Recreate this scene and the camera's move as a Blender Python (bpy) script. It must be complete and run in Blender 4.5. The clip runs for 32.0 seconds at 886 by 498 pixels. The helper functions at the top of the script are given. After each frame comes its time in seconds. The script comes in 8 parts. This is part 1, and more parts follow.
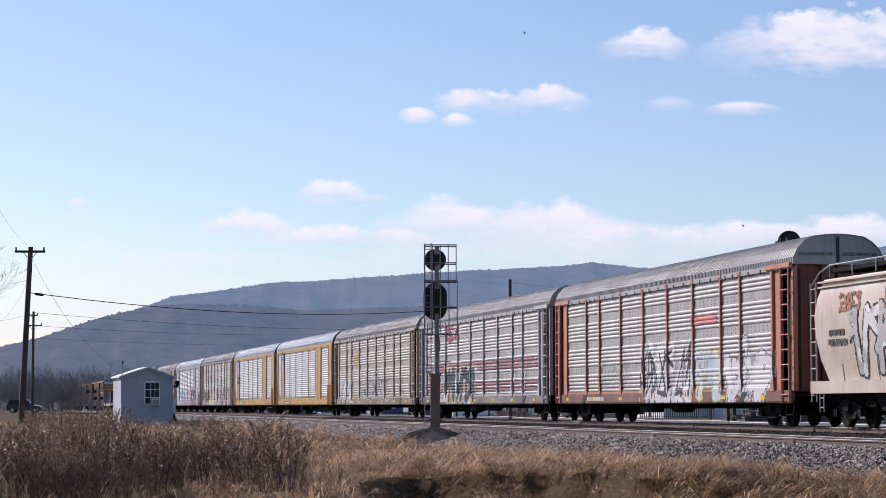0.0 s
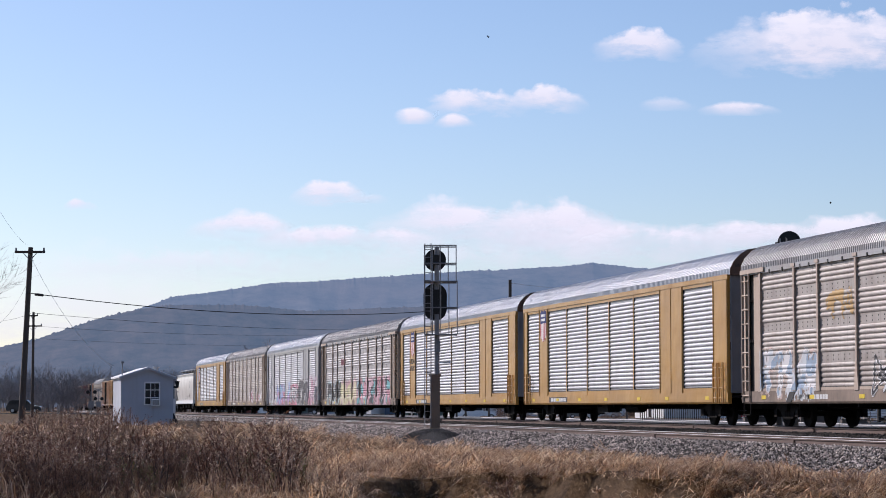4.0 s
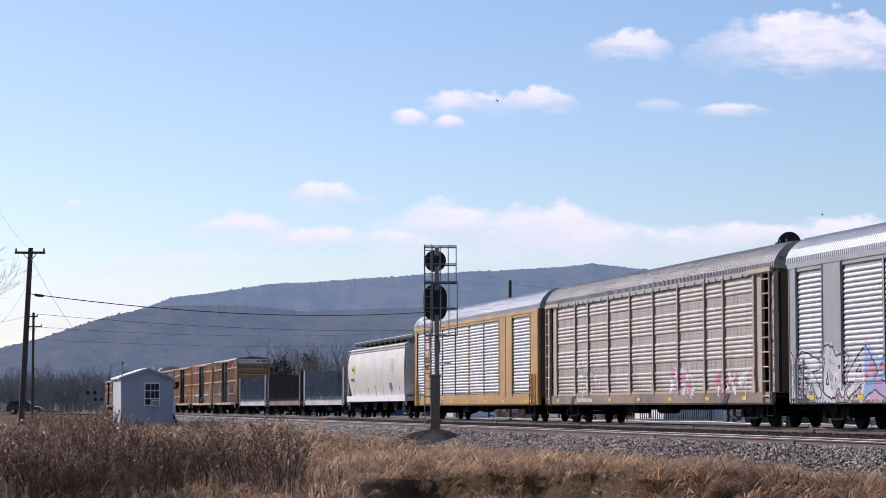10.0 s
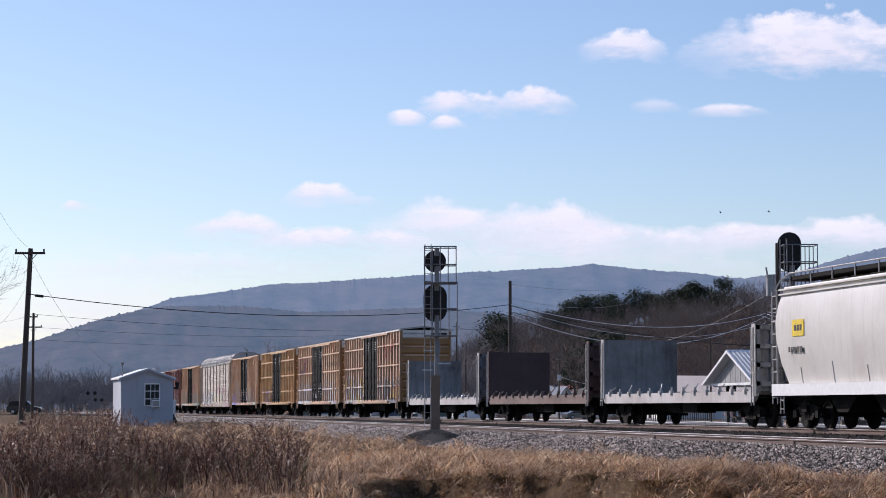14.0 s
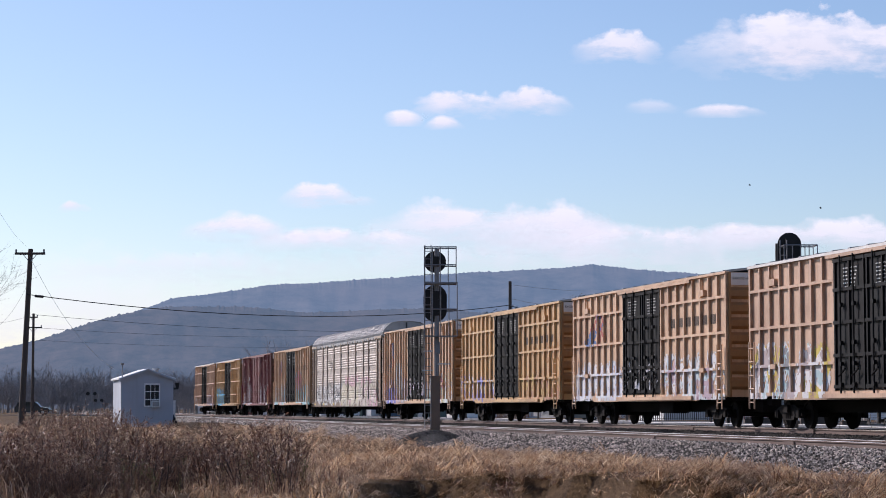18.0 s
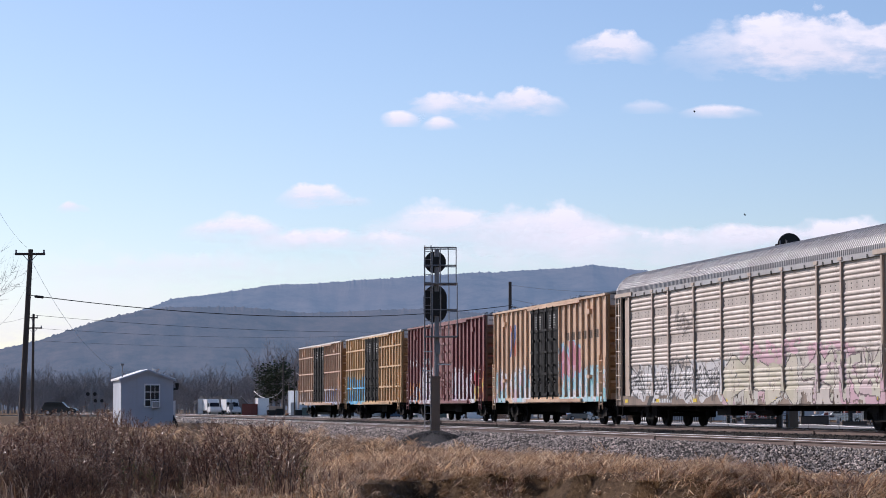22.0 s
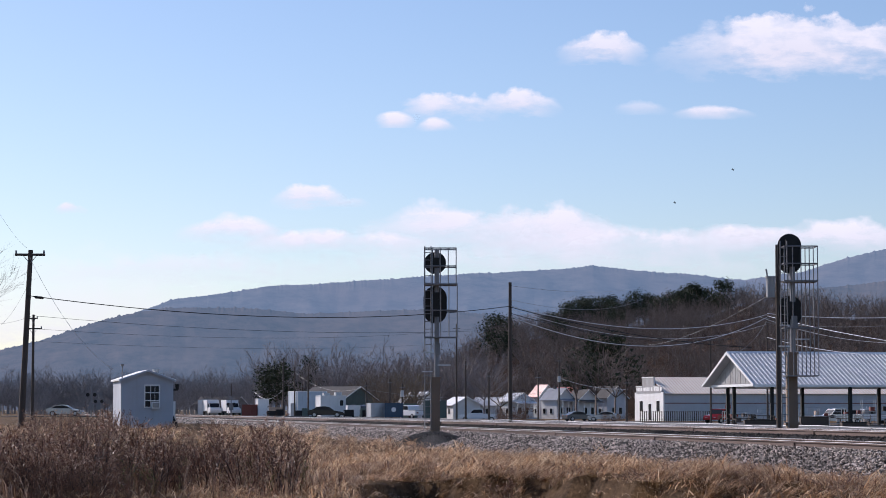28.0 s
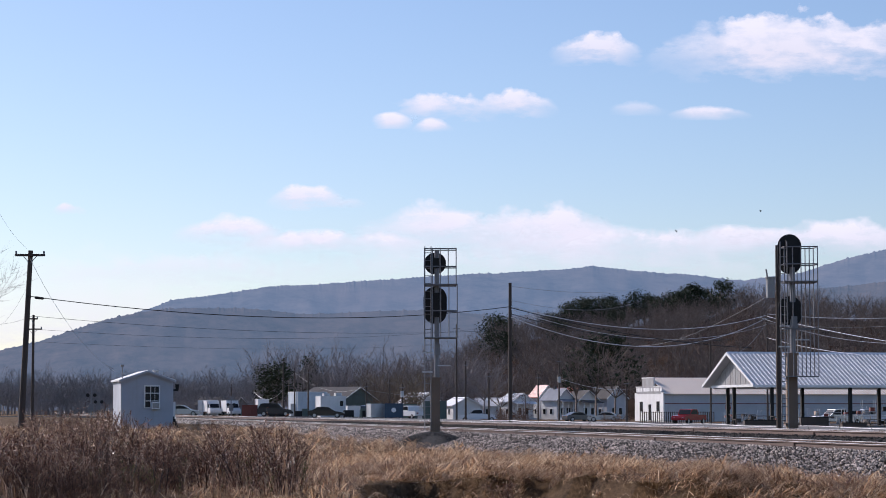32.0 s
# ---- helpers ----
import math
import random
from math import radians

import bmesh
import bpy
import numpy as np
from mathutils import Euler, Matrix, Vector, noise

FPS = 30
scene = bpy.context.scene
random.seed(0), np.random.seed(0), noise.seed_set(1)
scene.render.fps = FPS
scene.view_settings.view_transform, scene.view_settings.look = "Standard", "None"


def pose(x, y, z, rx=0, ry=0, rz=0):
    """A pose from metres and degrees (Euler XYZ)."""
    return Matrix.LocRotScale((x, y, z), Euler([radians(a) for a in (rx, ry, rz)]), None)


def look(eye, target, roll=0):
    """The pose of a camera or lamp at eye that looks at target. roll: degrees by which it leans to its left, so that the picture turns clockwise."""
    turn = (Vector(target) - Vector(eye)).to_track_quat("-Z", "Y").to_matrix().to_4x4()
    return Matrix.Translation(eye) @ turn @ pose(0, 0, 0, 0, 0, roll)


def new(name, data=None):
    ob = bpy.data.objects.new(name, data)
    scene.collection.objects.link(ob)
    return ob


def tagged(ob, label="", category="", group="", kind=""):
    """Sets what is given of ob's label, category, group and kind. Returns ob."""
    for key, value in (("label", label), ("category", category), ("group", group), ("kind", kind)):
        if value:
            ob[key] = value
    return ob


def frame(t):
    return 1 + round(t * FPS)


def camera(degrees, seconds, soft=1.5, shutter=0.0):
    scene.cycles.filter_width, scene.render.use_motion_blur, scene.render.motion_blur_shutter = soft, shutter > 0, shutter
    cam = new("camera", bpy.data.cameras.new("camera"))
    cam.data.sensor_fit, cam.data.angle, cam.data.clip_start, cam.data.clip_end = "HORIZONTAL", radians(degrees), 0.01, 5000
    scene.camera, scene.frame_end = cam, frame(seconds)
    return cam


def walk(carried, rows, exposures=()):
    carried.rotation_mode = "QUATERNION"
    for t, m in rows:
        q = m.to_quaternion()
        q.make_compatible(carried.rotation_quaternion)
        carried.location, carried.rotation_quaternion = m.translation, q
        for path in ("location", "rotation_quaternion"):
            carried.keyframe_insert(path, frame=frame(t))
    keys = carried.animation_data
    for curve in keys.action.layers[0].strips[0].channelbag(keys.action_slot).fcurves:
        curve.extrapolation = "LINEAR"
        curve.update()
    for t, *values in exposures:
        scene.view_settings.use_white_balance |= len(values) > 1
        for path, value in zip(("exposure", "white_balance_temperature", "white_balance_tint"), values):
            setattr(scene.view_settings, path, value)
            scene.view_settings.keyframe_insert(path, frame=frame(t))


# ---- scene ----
import functools

cam = camera(22.98, 32.0, soft=0.9)
EYE = (0.0, 0.0, 0.617)


def cam_row(t):
    return (t, pose(*EYE, 90 + 4.135 + math.degrees(math.atan(0.2 * t / 3857)), 0, -12.4))


walk(cam, [cam_row(0.0), cam_row(8.0), cam_row(16.0), cam_row(24.0), cam_row(32.0)],
     [(0.0, 0.03, 5990, 20), (3.0, 0.03, 5990, 20), (5.5, -0.1, 5990, 20), (7.0, -0.08, 5990, 20), (8.5, 0.04, 5990, 20), (11.0, 0.04, 5990, 20), (12.0, -0.05, 5990, 20),
      (13.0, -0.1, 5990, 20), (14.0, 0.03, 5990, 20), (18.0, 0.03, 5990, 20), (32.0, 0.02, 5990, 20)])

# ---- daylight: sun ahead and to the left of the lens, over the line's far end ----
SUN_AZ, SUN_EL = -34.0, 31.0          # degrees from +Y (clockwise), and above the horizon
world = bpy.data.worlds.new("world")
scene.world = world
world.use_nodes = True
wn = world.node_tree.nodes
sky = wn.new("ShaderNodeTexSky")
sky.sky_type = "NISHITA"
sky.sun_disc = False
sky.sun_elevation = radians(SUN_EL)
sky.sun_rotation = radians(SUN_AZ)
sky.air_density, sky.dust_density, sky.ozone_density = 1.0, 0.45, 2.6
world.node_tree.links.new(sky.outputs[0], wn["Background"].inputs[0])
wn["Background"].inputs[1].default_value = 0.108
sun = new("sun", bpy.data.lights.new("sun", "SUN"))
sun.data.energy, sun.data.angle, sun.data.color = 5.0, radians(0.53), (1.0, 0.90, 0.78)
sd = Vector((math.sin(radians(SUN_AZ)) * math.cos(radians(SUN_EL)), math.cos(radians(SUN_AZ)) * math.cos(radians(SUN_EL)), math.sin(radians(SUN_EL))))
sun.matrix_world = look(sd * 50, (0, 0, 0))

# ---- materials ----


class Nodes:
    """Short hand for building a node tree."""

    def __init__(self, name):
        self.m = bpy.data.materials.new(name)
        self.m.use_nodes = True
        self.t = self.m.node_tree
        self.b = self.t.nodes["Principled BSDF"]
        self.out = self.t.nodes["Material Output"]

    def add(self, kind, **ins):
        n = self.t.nodes.new(kind)
        for k, v in ins.items():
            self.put(n.inputs[k.replace("_", " ")], v)
        return n

    def put(self, sock, v):
        if isinstance(v, bpy.types.NodeSocket):
            self.t.links.new(v, sock)
        else:
            sock.default_value = v

    def coords(self, scale=(1, 1, 1), kind="Object"):
        c = self.add("ShaderNodeTexCoord")
        m = self.add("ShaderNodeMapping")
        self.t.links.new(c.outputs[kind], m.inputs["Vector"])
        m.inputs["Scale"].default_value = scale
        return m.outputs[0]

    def noise(self, vec, scale, detail=4.0, rough=0.6):
        n = self.add("ShaderNodeTexNoise", Scale=scale, Detail=detail, Roughness=rough)
        self.put(n.inputs["Vector"], vec)
        return n.outputs["Fac"]

    def ramp(self, fac, lo, hi, a=0.0, b=1.0):
        n = self.add("ShaderNodeMapRange", Value=fac)
        n.clamp = True
        for k, v in (("From Min", lo), ("From Max", hi), ("To Min", a), ("To Max", b)):
            n.inputs[k].default_value = v
        return n.outputs[0]

    def mix(self, fac, a, b, blend="MIX"):
        n = self.add("ShaderNodeMix")
        n.data_type, n.blend_type = "RGBA", blend
        self.put(n.inputs["Factor"], fac)
        for s, v in ((n.inputs[6], a), (n.inputs[7], b)):
            self.put(s, v if isinstance(v, bpy.types.NodeSocket) else (*v, 1.0))
        return n.outputs[2]

    def math(self, op, a, b=0.0):
        n = self.add("ShaderNodeMath")
        n.operation = op
        self.put(n.inputs[0], a)
        self.put(n.inputs[1], b)
        return n.outputs[0]

    def bump(self, height, strength, distance):
        n = self.add("ShaderNodeBump", Strength=strength, Distance=distance, Height=height)
        self.put(self.b.inputs["Normal"], n.outputs[0])

    def done(self, colour, rough=0.6, metal=0.0):
        self.put(self.b.inputs["Base Color"], colour if isinstance(colour, bpy.types.NodeSocket) else (*colour, 1.0))
        self.put(self.b.inputs["Roughness"], rough)
        self.b.inputs["Metallic"].default_value = metal
        return self.m


def worn(name, col, dirt=(0.09, 0.07, 0.055), amount=0.35, rough=0.5, metal=0.0, streak=True, scale=1.0, spec=None, dent=0.0, band=0.0):
    """Paint or metal with blotches, running streaks, grain and, where band is given, level dirt bands along the ribs."""
    n = Nodes(name)
    big = n.noise(n.coords((0.5 * scale, 0.5 * scale, 0.5 * scale)), 1.0, 5.0, 0.65)
    run = n.noise(n.coords((5 * scale, 5 * scale, 0.35 * scale) if streak else (3 * scale,) * 3), 1.0, 5.0, 0.7)
    fine = n.noise(n.coords((14 * scale,) * 3), 1.0, 4.0, 0.7)
    rnd = n.add("ShaderNodeObjectInfo").outputs["Random"]
    base = n.mix(n.ramp(rnd, 0, 1, 0.0, 0.25), col, tuple(c * 0.82 for c in col))
    c1 = n.mix(n.ramp(big, 0.42, 0.75, 0, amount), base, dirt)
    c2 = n.mix(n.ramp(run, 0.5, 0.8, 0, amount * 0.9), c1, dirt)
    c3 = n.mix(n.ramp(fine, 0.55, 0.8, 0, amount * 0.5), c2, tuple(min(1, c * 1.25) for c in col))
    if band:
        level = n.noise(n.coords((0.12, 0.22, 2.4)), 1.0, 4.0, 0.7)
        c3 = n.mix(n.ramp(level, 0.46, 0.66, 0, band), c3, tuple(c * 1.5 for c in dirt))
        c3 = n.mix(n.ramp(level, 0.28, 0.42, band * 0.5, 0), c3, tuple(min(0.8, c * 1.3) for c in col))
    if dent:
        n.bump(n.math("ADD", n.math("MULTIPLY", fine, 0.02), n.noise(n.coords((0.3, 0.9, 0.9)), 1.0, 2.0, 0.45)), 1.0, dent)
    else:
        n.bump(n.math("ADD", fine, big), 0.25, 0.01)
    if spec is not None:
        n.b.inputs["Specular IOR Level"].default_value = spec
    return n.done(c3, n.ramp(big, 0.3, 0.8, rough * 0.85, min(1, rough * 1.3)), metal)


def plain(name, col, rough=0.6, metal=0.0, vary=0.15, scale=6.0):
    n = Nodes(name)
    a = n.noise(n.coords((scale,) * 3), 1.0, 4.0)
    n.bump(a, 0.2, 0.004)
    return n.done(n.mix(n.ramp(a, 0.35, 0.7), tuple(c * (1 - vary) for c in col), tuple(min(1, c * (1 + vary)) for c in col)), rough, metal)


BLACK = plain("black_steel", (0.010, 0.010, 0.010), 0.7)
UNDER = worn("underframe_grime", (0.013, 0.011, 0.010), (0.007, 0.006, 0.005), 0.5, 0.9, spec=0.1)
WHEEL = worn("wheel_steel", (0.017, 0.014, 0.012), (0.009, 0.007, 0.006), 0.5, 0.8, spec=0.15)
GALV = worn("galvanised_steel", (0.50, 0.51, 0.53), (0.20, 0.19, 0.18), 0.4, 0.42, 0.55)
GALV_DULL = worn("dull_galvanised_steel", (0.36, 0.36, 0.36), (0.17, 0.145, 0.125), 0.5, 0.55, 0.35)
PANEL_PALE = worn("pale_rack_panel", (0.40, 0.385, 0.38), (0.155, 0.135, 0.122), 0.8, 0.55, 0.15, band=0.55)
PANEL_CREAM = worn("cream_rack_panel", (0.47, 0.41, 0.355), (0.19, 0.155, 0.13), 0.7, 0.6, 0.1, band=0.4)
PANEL_TAN = worn("tan_rack_panel", (0.385, 0.345, 0.31), (0.15, 0.12, 0.10), 0.75, 0.6, 0.1, band=0.4)
PANEL_BRIGHT = worn("bright_rack_panel", (0.43, 0.437, 0.46), (0.19, 0.185, 0.185), 0.6, 0.48, 0.25, band=0.6)
ROOF_GREY = worn("weathered_roof_steel", (0.34, 0.33, 0.32), (0.16, 0.13, 0.115), 0.5, 0.5, 0.4)
ROOF_BRIGHT = worn("bright_roof_steel", (0.54, 0.55, 0.57), (0.30, 0.28, 0.26), 0.35, 0.4, 0.55)
SILL_RUST = worn("grimy_red_brown_sill", (0.20, 0.085, 0.06), (0.06, 0.04, 0.035), 0.75, 0.7)
SILL_GREY = worn("grimy_grey_sill", (0.22, 0.195, 0.18), (0.06, 0.05, 0.045), 0.75, 0.7)
SILL_TAN = worn("grimy_tan_sill", (0.26, 0.19, 0.14), (0.07, 0.055, 0.045), 0.75, 0.7)
YELLOW = worn("armour_yellow_paint", (0.47, 0.245, 0.042), (0.20, 0.12, 0.06), 0.4, 0.42, dent=0.08)
SALMON = worn("faded_red_oxide_paint", (0.50, 0.175, 0.10), (0.22, 0.1, 0.075), 0.5, 0.6)
MAUVE = worn("faded_grey_paint", (0.46, 0.43, 0.44), (0.22, 0.18, 0.17), 0.5, 0.6)
TANPAINT = worn("faded_tan_paint", (0.46, 0.355, 0.27), (0.22, 0.16, 0.12), 0.5, 0.6)
SILVER = worn("silver_grey_paint", (0.30, 0.297, 0.312), (0.2, 0.178, 0.175), 0.5, 0.45, 0.2, dent=0.06)
DOORBROWN = worn("brown_end_door", (0.13, 0.075, 0.05), (0.05, 0.035, 0.03), 0.5, 0.6)
DOORRED = worn("red_brown_end_door", (0.17, 0.05, 0.035), (0.06, 0.03, 0.025), 0.5, 0.6)
DOORGREY = worn("grey_blue_end_door", (0.22, 0.24, 0.27), (0.1, 0.1, 0.1), 0.5, 0.6)
BOXTAN = worn("boxcar_tan_paint", (0.63, 0.395, 0.175), (0.28, 0.15, 0.07), 0.9, 0.55)
BOXTAN_FADED = worn("boxcar_faded_tan_paint", (0.64, 0.425, 0.26), (0.29, 0.155, 0.095), 0.9, 0.6)
BOXBROWN = worn("boxcar_brown_paint", (0.54, 0.35, 0.23), (0.26, 0.15, 0.095), 0.8, 0.6)
BOXRED = worn("boxcar_maroon_paint", (0.215, 0.06, 0.06), (0.10, 0.036, 0.036), 0.7, 0.55)
BOXEND = worn("boxcar_end_paint", (0.34, 0.175, 0.065), (0.15, 0.08, 0.035), 0.5, 0.6)
BOXWHITE = worn("chalky_white_paint", (0.72, 0.70, 0.66), (0.35, 0.3, 0.25), 0.4, 0.6)
DOORBLACK = worn("black_plug_door", (0.009, 0.009, 0.010), (0.03, 0.027, 0.026), 0.3, 0.6, spec=0.1)
HOPWHITE = worn("hopper_off_white_paint", (0.66, 0.635, 0.585), (0.33, 0.28, 0.235), 0.45, 0.5)
HOPTAN = worn("hopper_rusty_cream_paint", (0.60, 0.52, 0.43), (0.28, 0.12, 0.07), 0.55, 0.6)
FLATDECK = worn("weathered_deck", (0.10, 0.085, 0.075), (0.05, 0.04, 0.035), 0.5, 0.8)
FLATRUST = worn("rusty_brown_flat_sill", (0.17, 0.115, 0.095), (0.07, 0.045, 0.04), 0.6, 0.7)
FLATSILL = worn("pale_flat_sill", (0.52, 0.50, 0.48), (0.2, 0.16, 0.14), 0.5, 0.6)
BULKGREY = worn("blue_grey_bulkhead", (0.26, 0.265, 0.275), (0.07, 0.062, 0.06), 0.95, 0.6)
BULKDARK = worn("dark_maroon_bulkhead", (0.07, 0.035, 0.035), (0.03, 0.02, 0.02), 0.5, 0.6)
WHITE = plain("white_paint", (0.78, 0.78, 0.77), 0.5, 0, 0.06)
INKBLACK = plain("black_lettering", (0.03, 0.028, 0.028), 0.6)
YELLOWTAPE = plain("yellow_reflector", (0.75, 0.55, 0.03), 0.4)

for m_, w_ in ((PANEL_PALE, 0.2), (PANEL_TAN, 0.15), (PANEL_BRIGHT, 0.35), (YELLOW, 0.3), (SALMON, 0.25), (MAUVE, 0.3), (TANPAINT, 0.25), (SILVER, 0.5), (BOXTAN, 0.3), (BOXTAN_FADED, 0.25),
               (BOXBROWN, 0.25), (BOXRED, 0.12), (HOPWHITE, 0.4), (HOPTAN, 0.25), (DOORBLACK, 0.04)):
    coat_b = m_.node_tree.nodes["Principled BSDF"]
    coat_b.inputs["Coat Weight"].default_value, coat_b.inputs["Coat Roughness"].default_value = w_, 0.3

# ---- geometry helpers ----


class G:
    """Gathers vertices and faces for one mesh."""

    def __init__(self):
        self.v, self.f = [], []

    def box(self, x0, x1, y0, y1, z0, z1):
        n = len(self.v)
        self.v += [(x, y, z) for z in (z0, z1) for y in (y0, y1) for x in (x0, x1)]
        self.f += [tuple(n + i for i in q) for q in ((0, 2, 3, 1), (4, 5, 7, 6), (0, 1, 5, 4), (1, 3, 7, 5), (3, 2, 6, 7), (2, 0, 4, 6))]
        return self

    def prism(self, poly, axis, a0, a1):
        """A polygon of the other two axes, pushed along one axis."""
        n, k = len(self.v), len(poly)
        for a in (a0, a1):
            for p, q in poly:
                self.v.append({"x": (a, p, q), "y": (p, a, q), "z": (p, q, a)}[axis])
        self.f += [tuple(range(n, n + k)), tuple(range(n + 2 * k - 1, n + k - 1, -1))]
        self.f += [(n + i, n + k + i, n + k + (i + 1) % k, n + (i + 1) % k) for i in range(k)]
        return self

    def tube(self, p, q, r, sides=6, r2=None):
        p, q = Vector(p), Vector(q)
        d = (q - p).normalized()
        a = d.orthogonal().normalized()
        b = d.cross(a)
        n = len(self.v)
        for c, rad in ((p, r), (q, r if r2 is None else r2)):
            for i in range(sides):
                w = 2 * math.pi * i / sides
                self.v.append(tuple(c + (a * math.cos(w) + b * math.sin(w)) * rad))
        self.f += [(n + i, n + (i + 1) % sides, n + sides + (i + 1) % sides, n + sides + i) for i in range(sides)]
        self.f += [tuple(range(n + sides - 1, n - 1, -1)), tuple(range(n + sides, n + 2 * sides))]
        return self

    def path(self, pts, r, sides=5):
        """One unbroken round bar through the points."""
        pts = [Vector(p) for p in pts]
        n = len(self.v)
        for i, c in enumerate(pts):
            d = (pts[min(i + 1, len(pts) - 1)] - pts[max(i - 1, 0)]).normalized()
            a = d.cross(Vector((0.13, 0.21, 0.97)))
            a = a.normalized() if a.length > 1e-3 else d.orthogonal().normalized()
            b = d.cross(a)
            for j in range(sides):
                w = 2 * math.pi * j / sides
                self.v.append(tuple(c + (a * math.cos(w) + b * math.sin(w)) * r))
        for i in range(len(pts) - 1):
            for j in range(sides):
                k = n + i * sides
                self.f.append((k + j, k + (j + 1) % sides, k + sides + (j + 1) % sides, k + sides + j))
        self.f += [tuple(range(n + sides - 1, n - 1, -1)), tuple(range(len(self.v) - sides, len(self.v)))]
        return self

    def lathe(self, prof, sides=24):
        """A profile of (x, radius) turned about the x axis into one closed body."""
        n = len(self.v)
        for x, r in prof:
            self.v += [(x, r * math.cos(2 * math.pi * i / sides), r * math.sin(2 * math.pi * i / sides)) for i in range(sides)]
        for k in range(len(prof) - 1):
            for i in range(sides):
                a, b = n + k * sides, n + (k + 1) * sides
                self.f.append((a + i, a + (i + 1) % sides, b + (i + 1) % sides, b + i))
        self.f += [tuple(range(n, n + sides)), tuple(range(len(self.v) - 1, len(self.v) - sides - 1, -1))]
        return self

    def sheet(self, rows, close=False):
        """Rows of points of equal length, joined into quads."""
        n, w = len(self.v), len(rows[0])
        for r in rows:
            self.v += [tuple(p) for p in r]
        for i in range(len(rows) - 1):
            for j in range(w - 1):
                a = n + i * w + j
                self.f.append((a, a + 1, a + w + 1, a + w))
        return self

    def mesh(self, name, material, smooth=False):
        me = bpy.data.meshes.new(name)
        me.from_pydata(self.v, [], self.f)
        bm = bmesh.new()
        bm.from_mesh(me)
        bmesh.ops.recalc_face_normals(bm, faces=bm.faces)
        bm.to_mesh(me)
        bm.free()
        me.materials.append(material)
        if smooth:
            for p in me.polygons:
                p.use_smooth = True
        return me


def part(name, g, material, parent, label="", smooth=False, at=None):
    me = g.mesh(name, material, smooth) if isinstance(g, G) else g
    ob = new(name, me)
    ob.parent = parent
    if at is not None:
        ob.matrix_basis = at
    if label:
        tagged(ob, label)
    return ob


def thing(name, label, category, m=None, group="", kind=""):
    ob = new(name)
    ob.empty_display_size = 0.3
    tagged(ob, label, category, group, kind)
    if m is not None:
        ob.matrix_basis = m
    return ob


def solid(name, g, material, label, category="", m=None, group="", kind="", smooth=False):
    ob = new(name, g.mesh(name, material, smooth) if isinstance(g, G) else g)
    tagged(ob, label, category, group, kind)
    if m is not None:
        ob.matrix_basis = m
    return ob


def letters(text, size, material, parent, m, name="lettering", wide=1.0):
    """Built-in font, turned into a mesh; it lies in the local xy plane of m."""
    cu = bpy.data.curves.new(name, "FONT")
    cu.body, cu.size, cu.align_x, cu.align_y, cu.extrude, cu.resolution_u = text, size, "CENTER", "CENTER", 0.004, 2
    tmp = bpy.data.objects.new("tmp", cu)
    me = bpy.data.meshes.new_from_object(tmp)
    bpy.data.objects.remove(tmp)
    me.materials.append(material)
    ob = new(name, me)
    ob.parent = parent
    ob.matrix_basis = m @ Matrix.Diagonal((wide, 1, 1, 1))
    return ob


# the near side of a car faces -x: letters there run towards -y and stand up z
def side_face(x, y, z):
    return Matrix.Translation((x, y, z)) @ Matrix(((0, 0, -1, 0), (-1, 0, 0, 0), (0, 1, 0, 0), (0, 0, 0, 1)))


def end_face(x, y, z):
    return Matrix.Translation((x, y, z)) @ Matrix(((1, 0, 0, 0), (0, 0, -1, 0), (0, 1, 0, 0), (0, 0, 0, 1)))


def raw_mesh(name, v, f, material, smooth=False):
    """A mesh straight from arrays: v (n, 3), f (m, 3 or 4)."""
    me = bpy.data.meshes.new(name)
    k = f.shape[1]
    me.vertices.add(len(v))
    me.vertices.foreach_set("co", np.ascontiguousarray(v, dtype=np.float32).ravel())
    me.loops.add(f.size)
    me.loops.foreach_set("vertex_index", np.ascontiguousarray(f, dtype=np.int32).ravel())
    me.polygons.add(len(f))
    me.polygons.foreach_set("loop_start", np.arange(0, f.size, k, dtype=np.int32))
    me.polygons.foreach_set("loop_total", np.full(len(f), k, dtype=np.int32))
    if smooth:
        me.polygons.foreach_set("use_smooth", np.ones(len(f), dtype=bool))
    me.update(calc_edges=True)
    me.validate()
    me.materials.append(material)
    return me


# ---- ground, ballast and track ----
TRACK_FAR, TRACK_NEAR, DROP = 26.25, 21.15, -0.16


def gravel_material(name, a, b, scale):
    n = Nodes(name)
    v = n.add("ShaderNodeTexVoronoi", Scale=scale)
    n.put(v.inputs["Vector"], n.coords())
    big = n.noise(n.coords(), 0.6, 4)
    c = n.mix(v.outputs["Color"], a, b)
    c = n.mix(n.ramp(big, 0.4, 0.7, 0, 0.5), c, tuple(x * 0.55 for x in a))
    n.bump(v.outputs["Distance"], 1.0, 0.06)
    n.b.inputs["Specular IOR Level"].default_value = 0.08
    return n.done(c, 0.85)


